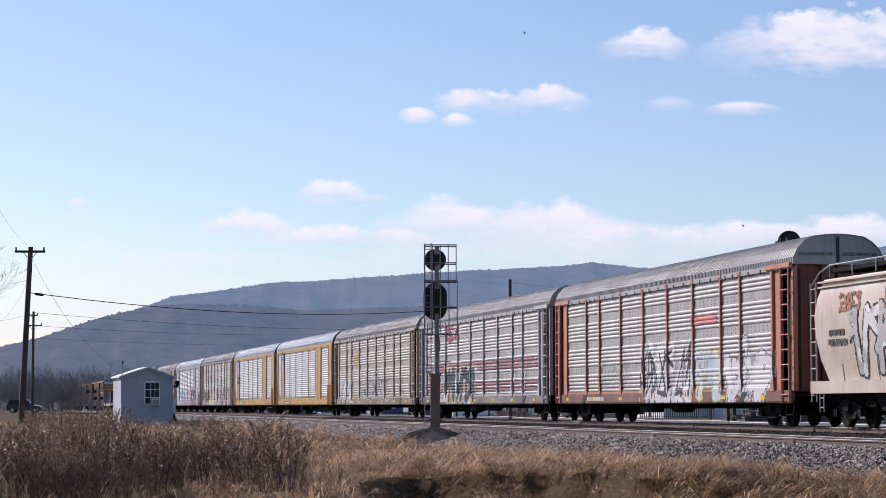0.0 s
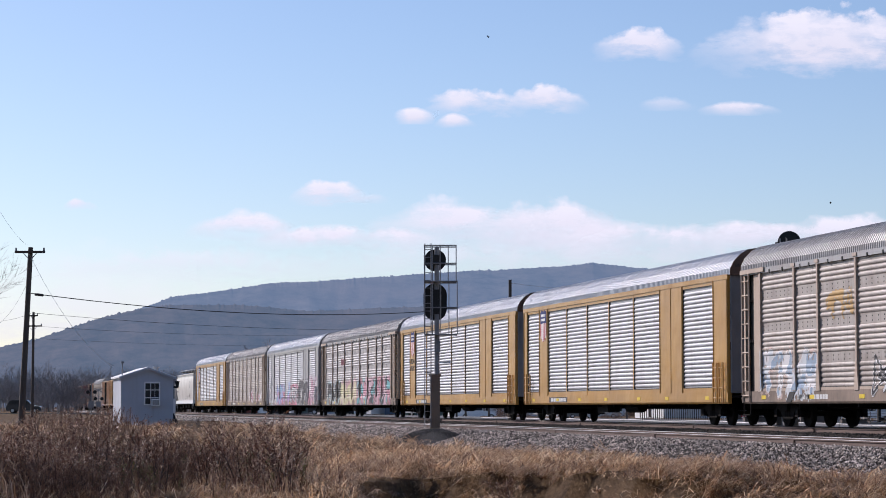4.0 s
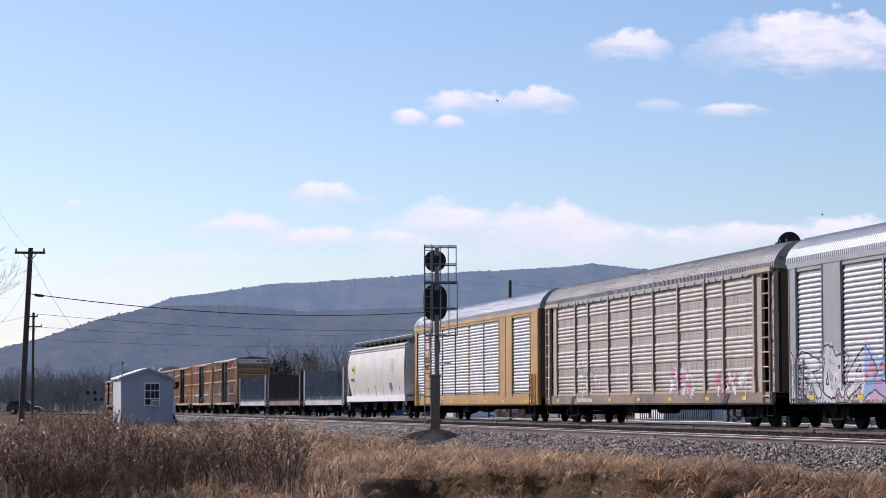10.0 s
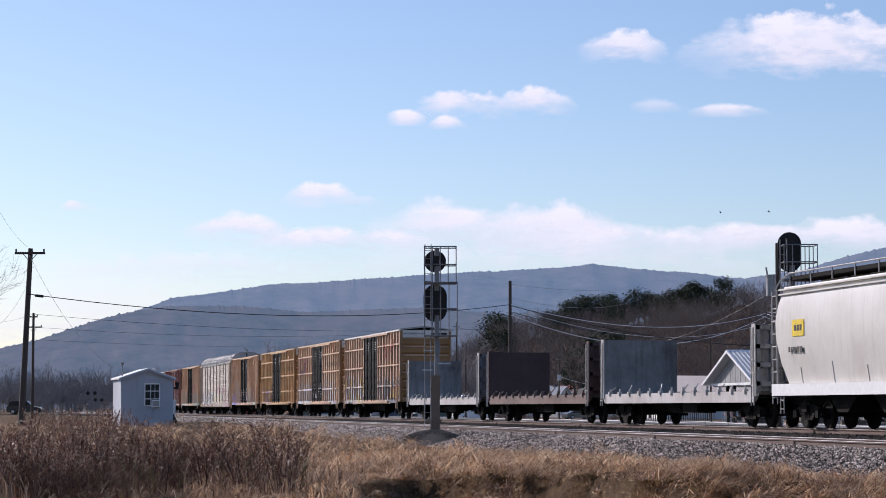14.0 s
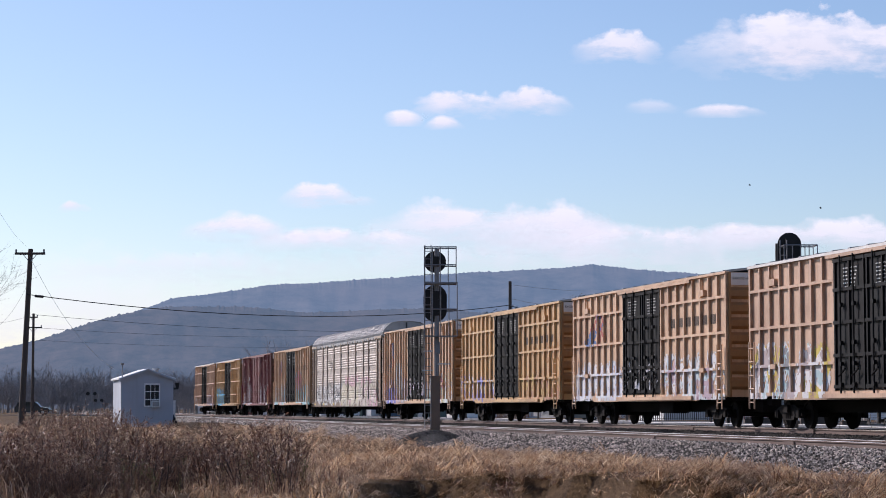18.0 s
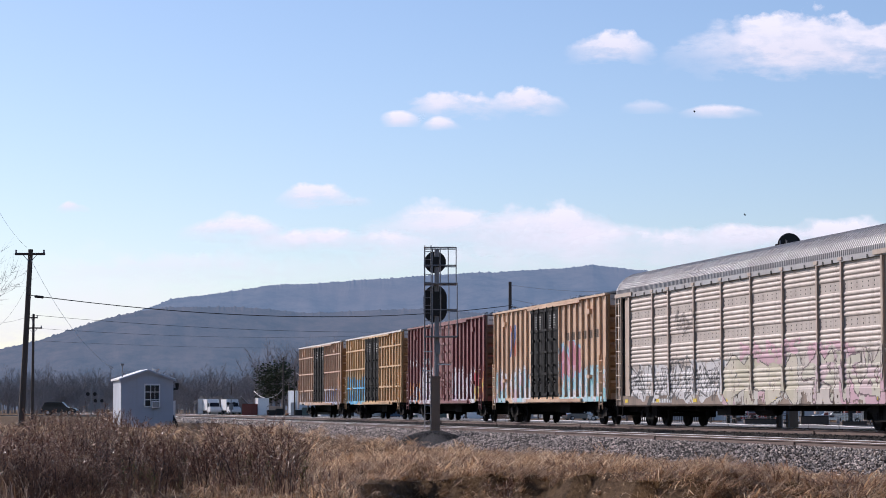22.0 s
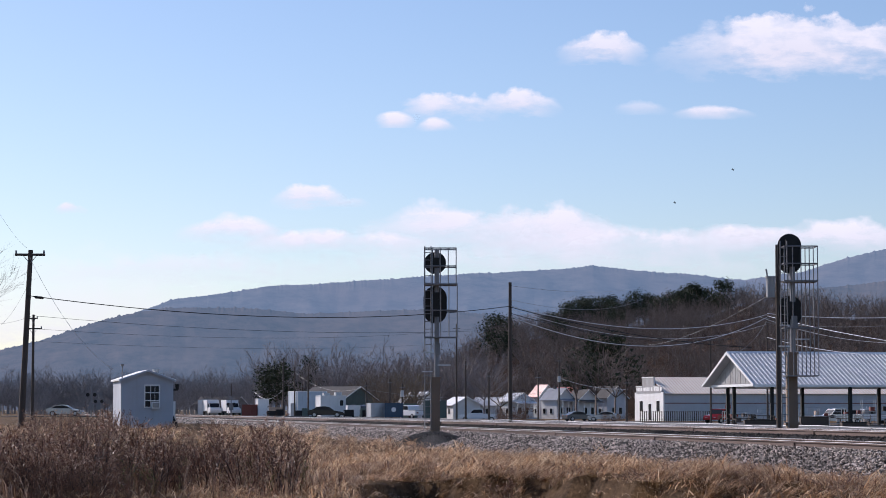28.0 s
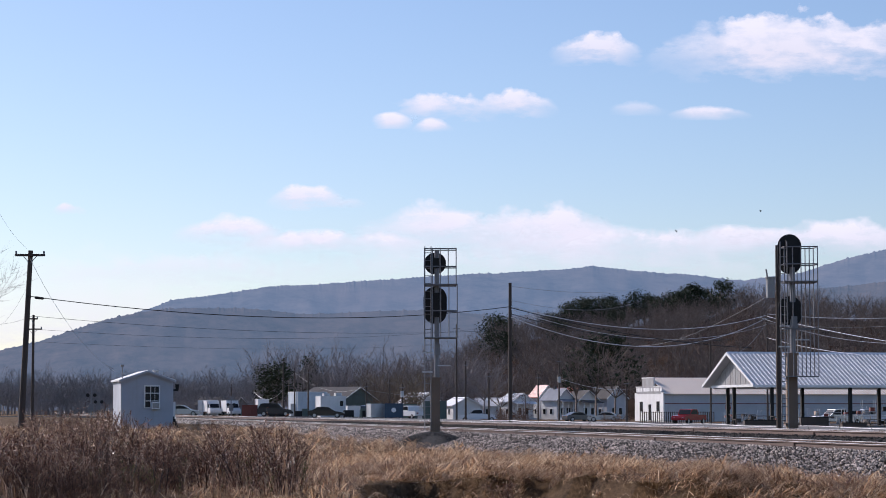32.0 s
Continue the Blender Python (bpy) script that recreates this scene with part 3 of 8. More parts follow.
def boxcar(name_label, body, end, rails, door=None, length=19.3, roofmat=None, hilite=None, ribs=8):
    """Sixty-foot high-cube boxcar with outside ribs and a pair of plug doors on each side."""
    door = door or DOORBLACK
    car = thing("boxcar", name_label, "boxcar", group="freight cars of the train")
    top = 5.15
    g = G().box(-1.44, 1.44, 0.35, length - 0.35, 1.0, top)
    part("body", g, body, car)
    d0, d1 = length / 2 - 2.35, length / 2 + 2.35
    for x, sx in ((-1.44, -1), (1.44, 1)):
        sill = [(0.4, 1.02), (3.0, 1.02), (3.4, 0.88), (length - 3.4, 0.88), (length - 3.0, 1.02), (length - 0.4, 1.02), (length - 0.4, 1.12), (0.4, 1.12)]
        part("side_sill", G().prism(sill, "x", min(x, x + sx * 0.09), max(x, x + sx * 0.09)), body, car)
        part("eave", G().box(min(x - sx * 0.03, x + sx * 0.13), max(x - sx * 0.03, x + sx * 0.13), 0.3, length - 0.3, top - 0.05, top + 0.03), roofmat or BOXEND, car)
        for a, b in ((0.4, d0), (d1, length - 0.4)):
            for i in range(ribs + 1):
                y = a + (b - a) * i / ribs
                part("rib", G().box(min(x, x + sx * 0.095), max(x, x + sx * 0.095), y - 0.06, y + 0.06, 1.05, top - 0.08), body, car)
            if rails and sx < 0:
                for z in (1.95, 3.15, 4.35):
                    part("belt_rail", G().box(x - 0.098, x - 0.02, a, b, z - 0.045, z + 0.045), body, car)
    for a, b in ((d0 + 0.05, length / 2 - 0.03), (length / 2 + 0.03, d1 - 0.05)):
        leaf = part("plug_door", G().box(-1.50, -1.44, a, b, 1.15, top - 0.18), door, car)
        h = G()
        for z in (1.25, 2.15, 3.1, 4.05, 4.9):
            h.box(-1.56, -1.49, a, b, z - 0.05, z + 0.05)
        for k in (0.04, 0.5, 0.96):
            yy = a + (b - a) * k
            h.box(-1.55, -1.49, yy - 0.045, yy + 0.045, 1.15, top - 0.2)
        part("door_frame", h, door, leaf)
        r = G()
        for k in (0.3, 0.72):
            yy = a + (b - a) * k
            r.tube((-1.6, yy, 1.05), (-1.6, yy, top - 0.12), 0.03)
            for z in (1.3, 1.9, 2.5, 3.6):
                r.box(-1.63, -1.54, yy - 0.08, yy + 0.08, z - 0.06, z + 0.06)
            r.tube((-1.62, yy - 0.35, 1.75), (-1.62, yy + 0.1, 1.55), 0.03)
        part("lock_rod", r, door, leaf)
        rng = random.Random(int(a * 10))
        part("door_stencil", bars(G(), -1.502, a + 0.62, b - 0.62, 3.95, 4.7, 7, rng, 0.34), spray((0.6, 0.6, 0.58) if door is DOORBLACK else (0.42, 0.3, 0.3)), leaf, "white unreadable stencil lines")
    part("door_track", G().box(-1.62, -1.44, d0 - 3.6, d1 + 0.6, 0.92, 1.05).box(-1.6, -1.44, d0 - 3.4, d1 + 0.4, top - 0.16, top - 0.06), body, car)
    roof = [(-1.5, top), (0, top + 0.16), (1.5, top), (1.5, top + 0.05), (0, top + 0.21), (-1.5, top + 0.05)]
    g = G().prism(roof, "y", 0.32, length - 0.32)
    for i in range(15):
        y = 0.8 + i * (length - 1.6) / 14
        g.prism([(-1.5, top + 0.05), (0, top + 0.21), (1.5, top + 0.05), (1.45, top + 0.09), (0, top + 0.26), (-1.45, top + 0.09)], "y", y - 0.06, y + 0.06)
    part("roof", g, ROOF_GREY, car)
    for y, s in ((0.33, -1), (length - 0.33, 1)):
        g = G()
        for i in range(7):
            z = 1.25 + i * 0.5
            g.prism([(y, z), (y + s * 0.09, z + 0.1), (y + s * 0.09, z + 0.3), (y, z + 0.4)], "x", -1.38, 1.38)
        g.box(-1.46, -1.38, min(y, y + s * 0.1), max(y, y + s * 0.1), 1.0, top).box(1.38, 1.46, min(y, y + s * 0.1), max(y, y + s * 0.1), 1.0, top)
        part("end_wall", g, end, car)
        part("end_band", G().box(-1.38, 1.38, min(y, y + s * 0.05), max(y, y + s * 0.05), 4.72, top - 0.02), BOXWHITE, car, "white excess height band")
        coupler(car, y, s)
    letters("EXCESS HEIGHT CAR", 0.125, INKBLACK, car, end_face(-0.72, 0.27, 4.94))
    part("end_bars", G().box(0.3, 0.62, 0.266, 0.278, 4.88, 5.0).box(0.72, 1.25, 0.266, 0.278, 4.88, 5.0), INKBLACK, car, "dark unreadable reporting marks")
    for y0 in (0.55, length - 1.0):
        ladder(car, -1.62, y0, y0 + 0.45, 0.6, 2.75, 5, body, 0.026)
    for yy in (2.6, length - 2.6):
        part("bracket", G().box(-1.62, -1.45, yy - 0.2, yy + 0.2, 1.85, 2.0), body, car)
        part("bracket", G().box(-1.62, -1.45, yy - 0.22, yy + 0.22, 4.45, 4.66).tube((-1.58, yy, 4.5), (-1.58, yy, 4.95), 0.03), body, car)
    part("underframe", G().box(-0.3, 0.3, 0.2, length - 0.2, 0.5, 1.0).box(-1.3, 1.3, 0.5, length - 0.5, 0.9, 1.01).box(-1.0, -0.4, 7.5, 9.0, 0.45, 0.85), UNDER, car)
    truck(car, 2.55)
    truck(car, length - 2.55)
    return car


def hopper(name_label, body, sill_mat, length=19.9):
    """Curved-side covered hopper with a roof walk and end platforms."""
    car = thing("covered_hopper", name_label, "hopper car", group="freight cars of the train")
    outline = [(1.35, 1.36, 0.9), (0.95, 2.0, 0.96), (0.7, 2.7, 1.0), (0.62, 3.3, 1.0), (0.75, 3.8, 0.97), (0.95, 4.12, 0.93), (0.95, 4.36, 0.88)]
    g = G()
    ys = [0.0, 0.25, 0.5, 0.75, 1.0]
    side = []
    for y, z, k in outline:
        side.append([(-1.56 * k, y + (length - 2 * y) * u, z) for u in ys])
    for i in (0, -1):
        g.sheet([[r[i], (-r[i][0], r[i][1], r[i][2])] for r in side])
    top = side[-1]
    g.sheet([top, [(0, y, 4.55) for _, y, _ in top], [(-x, y, z) for x, y, z in top]])
    part("end_sheet", g, body, car)
    sides = G().sheet(side)
    sides.sheet([[(-x, y, z) for x, y, z in r] for r in side])
    part("body", sides, body, car, smooth=True)
    bead = G()
    for z in (4.1, 4.25):
        bead.box(-1.52, -1.38, 0.8, length - 0.8, z, z + 0.05)
    part("top_chord", bead, body, car)
    for i in range(1, 8):
        y = length * i / 8
        top_z = 1.85 if i % 2 else 2.0
        part("side_seam", G().prism([(-1.39, 1.36), (-1.425, 1.36), (-1.42 - (top_z - 1.36) * 0.15, top_z), (-1.39, top_z)], "y", y - 0.02, y + 0.02), body, car)
    part("side_sill", G().box(-1.58, -1.44, 0.3, length - 0.3, 1.0, 1.36).box(1.44, 1.58, 0.3, length - 0.3, 1.0, 1.36).box(-1.5, 1.5, 0.3, 1.6, 1.02, 1.3).box(-1.5, 1.5, length - 1.6, length - 0.3, 1.02, 1.3), sill_mat, car)
    bays = G()
    for i in range(4):
        a = 3.4 + i * (length - 6.8) / 4
        b = a + (length - 6.8) / 4
        m = (a + b) / 2
        bays.prism([(a + 0.1, 1.3), (b - 0.1, 1.3), (m + 0.35, 0.5), (m - 0.35, 0.5)], "x", -1.2, 1.2)
    part("outlet_bay", bays, UNDER, car)
    part("slope_sheet", G().prism([(1.0, 3.4), (3.4, 1.3), (3.4, 1.2), (0.8, 3.3)], "x", -1.4, 1.4), body, car)
    part("slope_sheet", G().prism([(length - 1.0, 3.4), (length - 3.4, 1.3), (length - 3.4, 1.2), (length - 0.8, 3.3)], "x", -1.4, 1.4), body, car)
    walk_g = G().box(-1.02, -0.2, 0.5, length - 0.5, 4.6, 4.72).box(0.2, 1.02, 0.5, length - 0.5, 4.6, 4.72)
    part("roof_walk", walk_g, UNDER, car, "dark steel grating walkway")
    rail = G()
    for x in (-1.05, 1.05):
        rail.tube((x, 0.6, 4.82), (x, length - 0.6, 4.82), 0.025)
        for i in range(12):
            y = 0.6 + (length - 1.2) * i / 11
            rail.tube((x, y, 4.45), (x, y, 4.82), 0.022)
        for y, s in ((0.6, -1), (length - 0.6, 1)):
            rail.path([(x, y, 4.82), (x * 1.2, y + s * 0.3, 4.6), (x * 1.42, y + s * 0.38, 4.2)], 0.028)
    part("roof_rail", rail, GALV_DULL, car)
    hatch = G()
    for i in range(9):
        hatch.box(-0.2, 0.2, 0.9 + i * (length - 1.8) / 9, 0.9 + (i + 0.92) * (length - 1.8) / 9, 4.5, 4.64)
    part("hatch", hatch, body, car)
    for y0 in (0.2, length - 0.6):
        ladder(car, -1.5, y0, y0 + 0.4, 0.75, 4.3, 9, GALV_DULL, 0.026)
        ladder(car, -1.52, y0 + (0.6 if y0 < 1 else -0.6), y0 + (0.9 if y0 < 1 else -0.3), 0.45, 1.0, 2, GALV_DULL, 0.022, "sill_step")
    part("underframe", G().box(-0.3, 0.3, 0.0, length, 0.55, 1.0), UNDER, car)
    for y, s in ((0.2, -1), (length - 0.2, 1)):
        coupler(car, y, s)
    truck(car, 2.0)
    truck(car, length - 2.0)
    return car


def bulkhead_flat(name_label, sill_mat, bulk, length=17.9, seed=1):
    """Flat car with a tall bulkhead at each end and winch straps along its side."""
    car = thing("bulkhead_flatcar", name_label, "flatcar", group="freight cars of the train")
    rng = random.Random(seed)
    part("deck", G().box(-1.4, 1.4, 0.5, length - 0.5, 1.05, 1.17), FLATDECK, car)
    part("side_sill", G().prism([(0.7, 0.8), (length - 0.7, 0.8), (length - 0.4, 1.0), (length - 0.4, 1.16), (0.4, 1.16), (0.4, 1.0)], "x", -1.5, -1.4), sill_mat, car)
    part("side_sill", G().prism([(0.7, 0.8), (length - 0.7, 0.8), (length - 0.4, 1.0), (length - 0.4, 1.16), (0.4, 1.16), (0.4, 1.0)], "x", 1.4, 1.5), sill_mat, car)
    for y, s in ((0.35, 1), (length - 0.35, -1)):
        y1 = y + s * 0.3
        b = part("bulkhead", G().box(-1.5, 1.5, min(y + s * 0.16, y1), max(y + s * 0.16, y1), 1.17, 3.3), bulk, car)
        g = G()
        for i in range(7):
            x = -1.42 + i * 0.473
            g.box(x - 0.06, x + 0.06, min(y, y + s * 0.17), max(y, y + s * 0.17), 1.1, 3.3)
        for z in (1.4, 2.0, 2.6, 3.2):
            g.box(-1.48, 1.48, min(y, y + s * 0.17), max(y, y + s * 0.17), z - 0.07, z + 0.07)
        part("rib", g, bulk, b)
        part("bulkhead_edge", G().box(-1.54, -1.5, min(y, y1), max(y, y1), 1.0, 3.32), sill_mat if seed != 1 else bulk, b)
        ladder(car, -1.58, y + s * 0.02, y + s * 0.26, 0.7, 3.2, 6, GALV_DULL, 0.022)
        coupler(car, y, -s)
    for i in range(13):
        y = 1.4 + i * (length - 2.8) / 12
        g = G().box(-1.56, -1.42, y - 0.09, y + 0.09, 1.1, 1.24).tube((-1.48, y, 1.2), (-1.48, y, 1.36), 0.035)
        if rng.random() < 0.55:
            g.tube((-1.46, y, 1.26), (-1.34, y + rng.uniform(-0.35, 0.35), 1.36 + rng.random() * 0.14), 0.02)
        part("winch", g, sill_mat, car)
        part("stake_pocket", G().box(1.4, 1.56, y - 0.09, y + 0.09, 1.05, 1.22), UNDER, car)
    part("underframe", G().prism([(0.4, 0.95), (length - 0.4, 0.95), (length - 4, 0.5), (4, 0.5)], "x", -0.35, 0.35).box(-1.2, -0.5, 7, 8.6, 0.45, 0.85).tube((-0.8, 9.4, 0.65), (-0.8, 10.8, 0.65), 0.22, 10), UNDER, car)
    truck(car, 2.0)
    truck(car, length - 2.0)
    return car


CARS = []                      # (car, place of its front end along the line at the clip's start)

hop_a = hopper("rusty cream covered hopper car with sprayed tags", HOPTAN, HOPTAN)
CARS.append((hop_a, 41.6))
racks = [
    autorack_ribbed("enclosed autorack car with faded red posts and pale ribbed panels", SALMON, PANEL_PALE, ROOF_GREY, DOORRED, GALV_DULL),
    autorack_ribbed("enclosed autorack car with grey posts and pale ribbed panels", MAUVE, PANEL_PALE, ROOF_GREY, BLACK, GALV_DULL),
    autorack_ribbed("enclosed autorack car with tan posts and dull tan panels", TANPAINT, PANEL_TAN, ROOF_GREY, DOORBROWN, GALV_DULL),
    autorack_flush("yellow framed autorack car with bright ribbed panels", YELLOW, PANEL_BRIGHT, ROOF_BRIGHT, DOORGREY, DOORBROWN),
    autorack_flush("yellow framed autorack car with bright panels and a shield emblem", YELLOW, PANEL_BRIGHT, ROOF_BRIGHT, DOORGREY, DOORBROWN),
    autorack_ribbed("weathered grey autorack car with tagged lower panels", TANPAINT, PANEL_PALE, ROOF_GREY, DOORBROWN, GALV_DULL),
    autorack_flush("silver framed autorack car with large tags along its foot", SILVER, PANEL_BRIGHT, ROOF_BRIGHT, DOORGREY, GALV_DULL),
    autorack_ribbed("dull tan autorack car with a brown end", TANPAINT, PANEL_TAN, ROOF_GREY, DOORBROWN, GALV_DULL),
    autorack_flush("yellow framed autorack car with bright panels, ahead of a white hopper", YELLOW, PANEL_BRIGHT, ROOF_BRIGHT, DOORBROWN, GALV_DULL),
]
for i, c in enumerate(racks):
    CARS.append((c, 62.6 + 28.4 * i))
hop_b = hopper("clean off-white covered hopper car with a dark roof walk", HOPWHITE, WHITE)
CARS.append((hop_b, 319.2))
for i, (lab, sm, bk) in enumerate((("bulkhead flatcar with blue grey bulkheads and winch straps, empty", FLATSILL, BULKGREY),
                                   ("bulkhead flatcar with dark maroon bulkheads, empty", FLATRUST, BULKDARK),
                                   ("bulkhead flatcar with grey bulkheads, empty, ahead of a boxcar", FLATSILL, BULKGREY))):
    CARS.append((bulkhead_flat(lab, sm, bk, 17.9 if i < 1 else 18.2, i), (340.0, 359.0, 378.3)[i]))
boxes = [
    boxcar("tan high-cube boxcar with black plug doors and belt rails", BOXBROWN, BOXEND, True, roofmat=BOXWHITE),
    boxcar("faded tan boxcar with black plug doors and a white sprayed foot", BOXTAN_FADED, BOXEND, True, roofmat=BOXTAN_FADED),
    boxcar("yellow tan high-cube boxcar with black plug doors", BOXTAN, BOXEND, True, roofmat=BOXTAN),
    boxcar("faded tan ribbed boxcar with black plug doors", BOXTAN_FADED, BOXEND, False, ribs=9, roofmat=BOXTAN_FADED),
    boxcar("faded tan ribbed boxcar with large pastel tags", BOXTAN_FADED, BOXEND, False, roofmat=BOXTAN_FADED),
    boxcar("maroon ribbed boxcar with maroon plug doors and white tags", BOXRED, DOORBROWN, False, BOXRED, roofmat=BOXRED),
    boxcar("tan high-cube boxcar with a bright blue sprayed patch", BOXTAN, BOXEND, True, roofmat=BOXWHITE),
    boxcar("tan high-cube boxcar at the end of the train", BOXBROWN, BOXEND, True, roofmat=BOXWHITE),
]
for c, s0 in zip(boxes, (398.2, 419.0, 439.7, 460.5, 508.2, 528.8, 549.3, 570.0)):
    CARS.append((c, s0))
rack_last = autorack_ribbed("cream autorack car with scrawled lower panels between boxcars", TANPAINT, PANEL_CREAM, ROOF_GREY, DOORBROWN, GALV_DULL, length=27.2)
CARS.append((rack_last, 480.2))


# ---- sprayed and stencilled markings on the cars ----


def rack_profile(z0=1.13, z1=4.87, depth=0.03, bands=True):
    prof, z, k = [(z0, 0.0)], z0 + 0.05, 0
    while z < z1 - (0.2 if bands else 0.14):
        if bands and k % 6 == 5:
            prof.append((z + 0.145, 0.0))
            z += 0.29
        else:
            prof += [(z, 0.0), (z + 0.03, -depth * 0.75), (z + 0.065, -depth), (z + 0.1, -depth * 0.75), (z + 0.13, 0.0)]
            z += 0.15
        k += 1
    return prof + [(z1, 0.0)]


LAYER = {}


def grain(y, z, seed, scale):
    """Smooth random lumps between -1 and 1 over arrays of points, with a mean size of scale metres."""
    p, q = y / scale, z / scale
    i, j = np.floor(p), np.floor(q)
    u, w = p - i, q - j
    u, w = u * u * (3 - 2 * u), w * w * (3 - 2 * w)

    def cell(a, b):
        h = np.sin(a * 127.1 + b * 311.7 + seed * 74.7) * 43758.5453
        return (h - np.floor(h)) * 2 - 1

    return (cell(i, j) * (1 - u) + cell(i + 1, j) * u) * (1 - w) + (cell(i, j + 1) * (1 - u) + cell(i + 1, j + 1) * u) * w


def side_surface(kind):
    """The near side's x over arrays of y and z, for a ribbed or flush rack, a hopper or a boxcar."""
    if kind[0] in ("rack", "flush"):
        prof = rack_profile() if kind[0] == "rack" else rack_profile(1.28, 4.75, bands=False)
        pz, px = [p[0] for p in prof], [p[1] for p in prof]

        def face(y, z):
            x = -1.459 + np.interp(z, pz, px)
            if kind[0] == "rack":
                x = np.where(z < 1.222, -1.518, x)
                for e in rack_posts(kind[1]):
                    half = 0.055 + np.clip((1.9 - z) / 0.8, 0, 1) * 0.105
                    x = np.where(np.abs(y - e) < half, -1.548, x)
            else:
                x = np.where(z < 1.282, -1.5, x)
                for e in (10.8, 14.0, 17.1, 20.2):
                    x = np.where(np.abs(y - e) < 0.05, -1.506, x)
                for a, b in ((0.35, 1.8), (5.0, 7.6), (23.1, 24.6), (26.6, 27.3)):
                    x = np.where((y > a) & (y < b), -1.513, x)
            return np.where(z < 1.12, -1.524, x)
        zs = sorted({round(z, 3) for z, _ in prof} | {1.12, 1.2})
    elif kind[0] == "hopper":
        def face(y, z):
            return -1.56 * np.interp(z, [1.36, 2.0, 2.7, 3.3, 3.8], [0.9, 0.96, 1.0, 1.0, 0.97]) - 0.012
        zs = [1.4, 3.9]
    else:
        _, ribs, length, belts = kind
        d0, d1 = length / 2 - 2.35, length / 2 + 2.35

        def face(y, z):
            x = np.where(z < 1.12, -1.533, -1.444)
            for a, b in ((0.4, d0), (d1, length - 0.4)):
                q = (y - a) / (b - a) * ribs
                on = (np.abs(q - np.round(q)) * (b - a) / ribs < 0.06) & (y > a - 0.07) & (y < b + 0.07)
                x = np.where(on, -1.538, x)
                if belts:
                    for zb in (1.95, 3.15, 4.35):
                        x = np.where((np.abs(z - zb) < 0.045) & (y > a) & (y < b), -1.541, x)
            return np.where((y > d0) & (y < d1), -1.503, x)
        zs = [0.9, 1.12, 1.905, 1.995, 3.105, 3.195, 4.305, 4.395, 5.0]
    return face, zs


def decal(car, y0, y1, z0, z1, fills, line=None, seed=1, kind=("rack", 27.6), letter=1.1, cover=0.95, pen=0.12, rim=0.045, glow=(), puff=0.3, shade=None, wear=0.45, solid_fill=False):
    """Sprayed lumps in a row, made of thick crossing strokes that say nothing: a soft glow, a drop shade, an outline and fills, each a coat that follows the side's own ribs."""
    LAYER[car.name] = LAYER.get(car.name, 0) + 1
    coat = 0.002 + 0.002 * LAYER[car.name]
    rng = random.Random(seed)
    face, marks = side_surface(kind)
    lo, hi = max(0.76 if kind[0] in ("rack", "flush") else 0.92, z0 - 0.35), z1 + 0.4
    zs = sorted({z for z in marks if lo < z < hi} | {lo + 0.034 * i for i in range(int((hi - lo) / 0.034) + 1)})
    zs = np.array([z for i, z in enumerate(zs) if i == 0 or z - zs[i - 1] > 0.006])
    ys = np.arange(y0 - 0.3, y1 + 0.3, 0.03)
    yc, zc = (ys[:-1] + ys[1:]) / 2, (zs[:-1] + zs[1:]) / 2
    Y, Z = np.meshgrid(yc, zc)
    dist, who = np.full(Y.shape, 9.0), np.zeros(Y.shape, int)
    y, n = y0, 0
    while y < y1 - letter * 0.3:
        w, h = letter * rng.uniform(0.75, 1.25), (z1 - z0) * rng.uniform(0.85, 1.1)
        base, side, tilt = z0 + rng.uniform(-0.05, 0.08), rng.choice((0, 1)), rng.uniform(-0.2, 0.2)
        if rng.random() < cover:
            pts = [(side, 0.0), (side + rng.uniform(-0.12, 0.12), 1.0)]
            for _ in range(rng.randrange(2, 4)):
                side = 1 - side
                pts.append((side + rng.uniform(-0.25, 0.25), rng.uniform(0.0, 1.0)))
            pts.append((1 - side, rng.choice((0.0, 1.0))))
            pts = [(y + (0.14 + 0.72 * p) * w + tilt * q * h, base + q * h) for p, q in pts]
            c0, c1 = np.searchsorted(yc, (y - 0.8, y + w + 0.8))
            for (a, b), (c, d) in zip(pts, pts[1:]):
                u, v = c - a, d - b
                t = np.clip(((Y[:, c0:c1] - a) * u + (Z[:, c0:c1] - b) * v) / (u * u + v * v + 1e-9), 0, 1)
                r = np.hypot(Y[:, c0:c1] - a - t * u, Z[:, c0:c1] - b - t * v)
                who[:, c0:c1] = np.where(r < dist[:, c0:c1], n, who[:, c0:c1])
                dist[:, c0:c1] = np.minimum(dist[:, c0:c1], r)
        y += w * 0.95
        n += 1
    if solid_fill:
        dist = np.maximum(np.maximum(y0 - Y, Y - y1), np.maximum(z0 - Z, Z - z1)) + min(0.22, 0.2 * (z1 - z0)) * grain(Y, Z, seed + 3, 0.5) + pen
    dist = dist + 0.025 * grain(Y, Z, seed, 0.16)
    pick = np.zeros(Y.shape, int)
    cols = list(glow) + [shade] + [line] + list(fills)
    g_, s_, l_ = len(glow), len(glow) + 1, len(glow) + 2
    if glow:
        cloud_d = dist - puff * (1 + 0.7 * grain(Y, Z, seed + 7, 0.9))
        pick = np.where(cloud_d < pen, 1 + (np.floor((grain(Y, Z, seed + 9, 1.1) + 1) * 0.5 * g_).astype(int) % g_), pick)
        pick = np.where((cloud_d > pen - 0.12) & (grain(Y, Z, seed + 2, 0.07) > 0.0), 0, pick)
    if shade is not None:
        off = np.roll(np.roll(dist, 3, 1), -3, 0)
        pick = np.where(off < pen + rim, s_, pick)
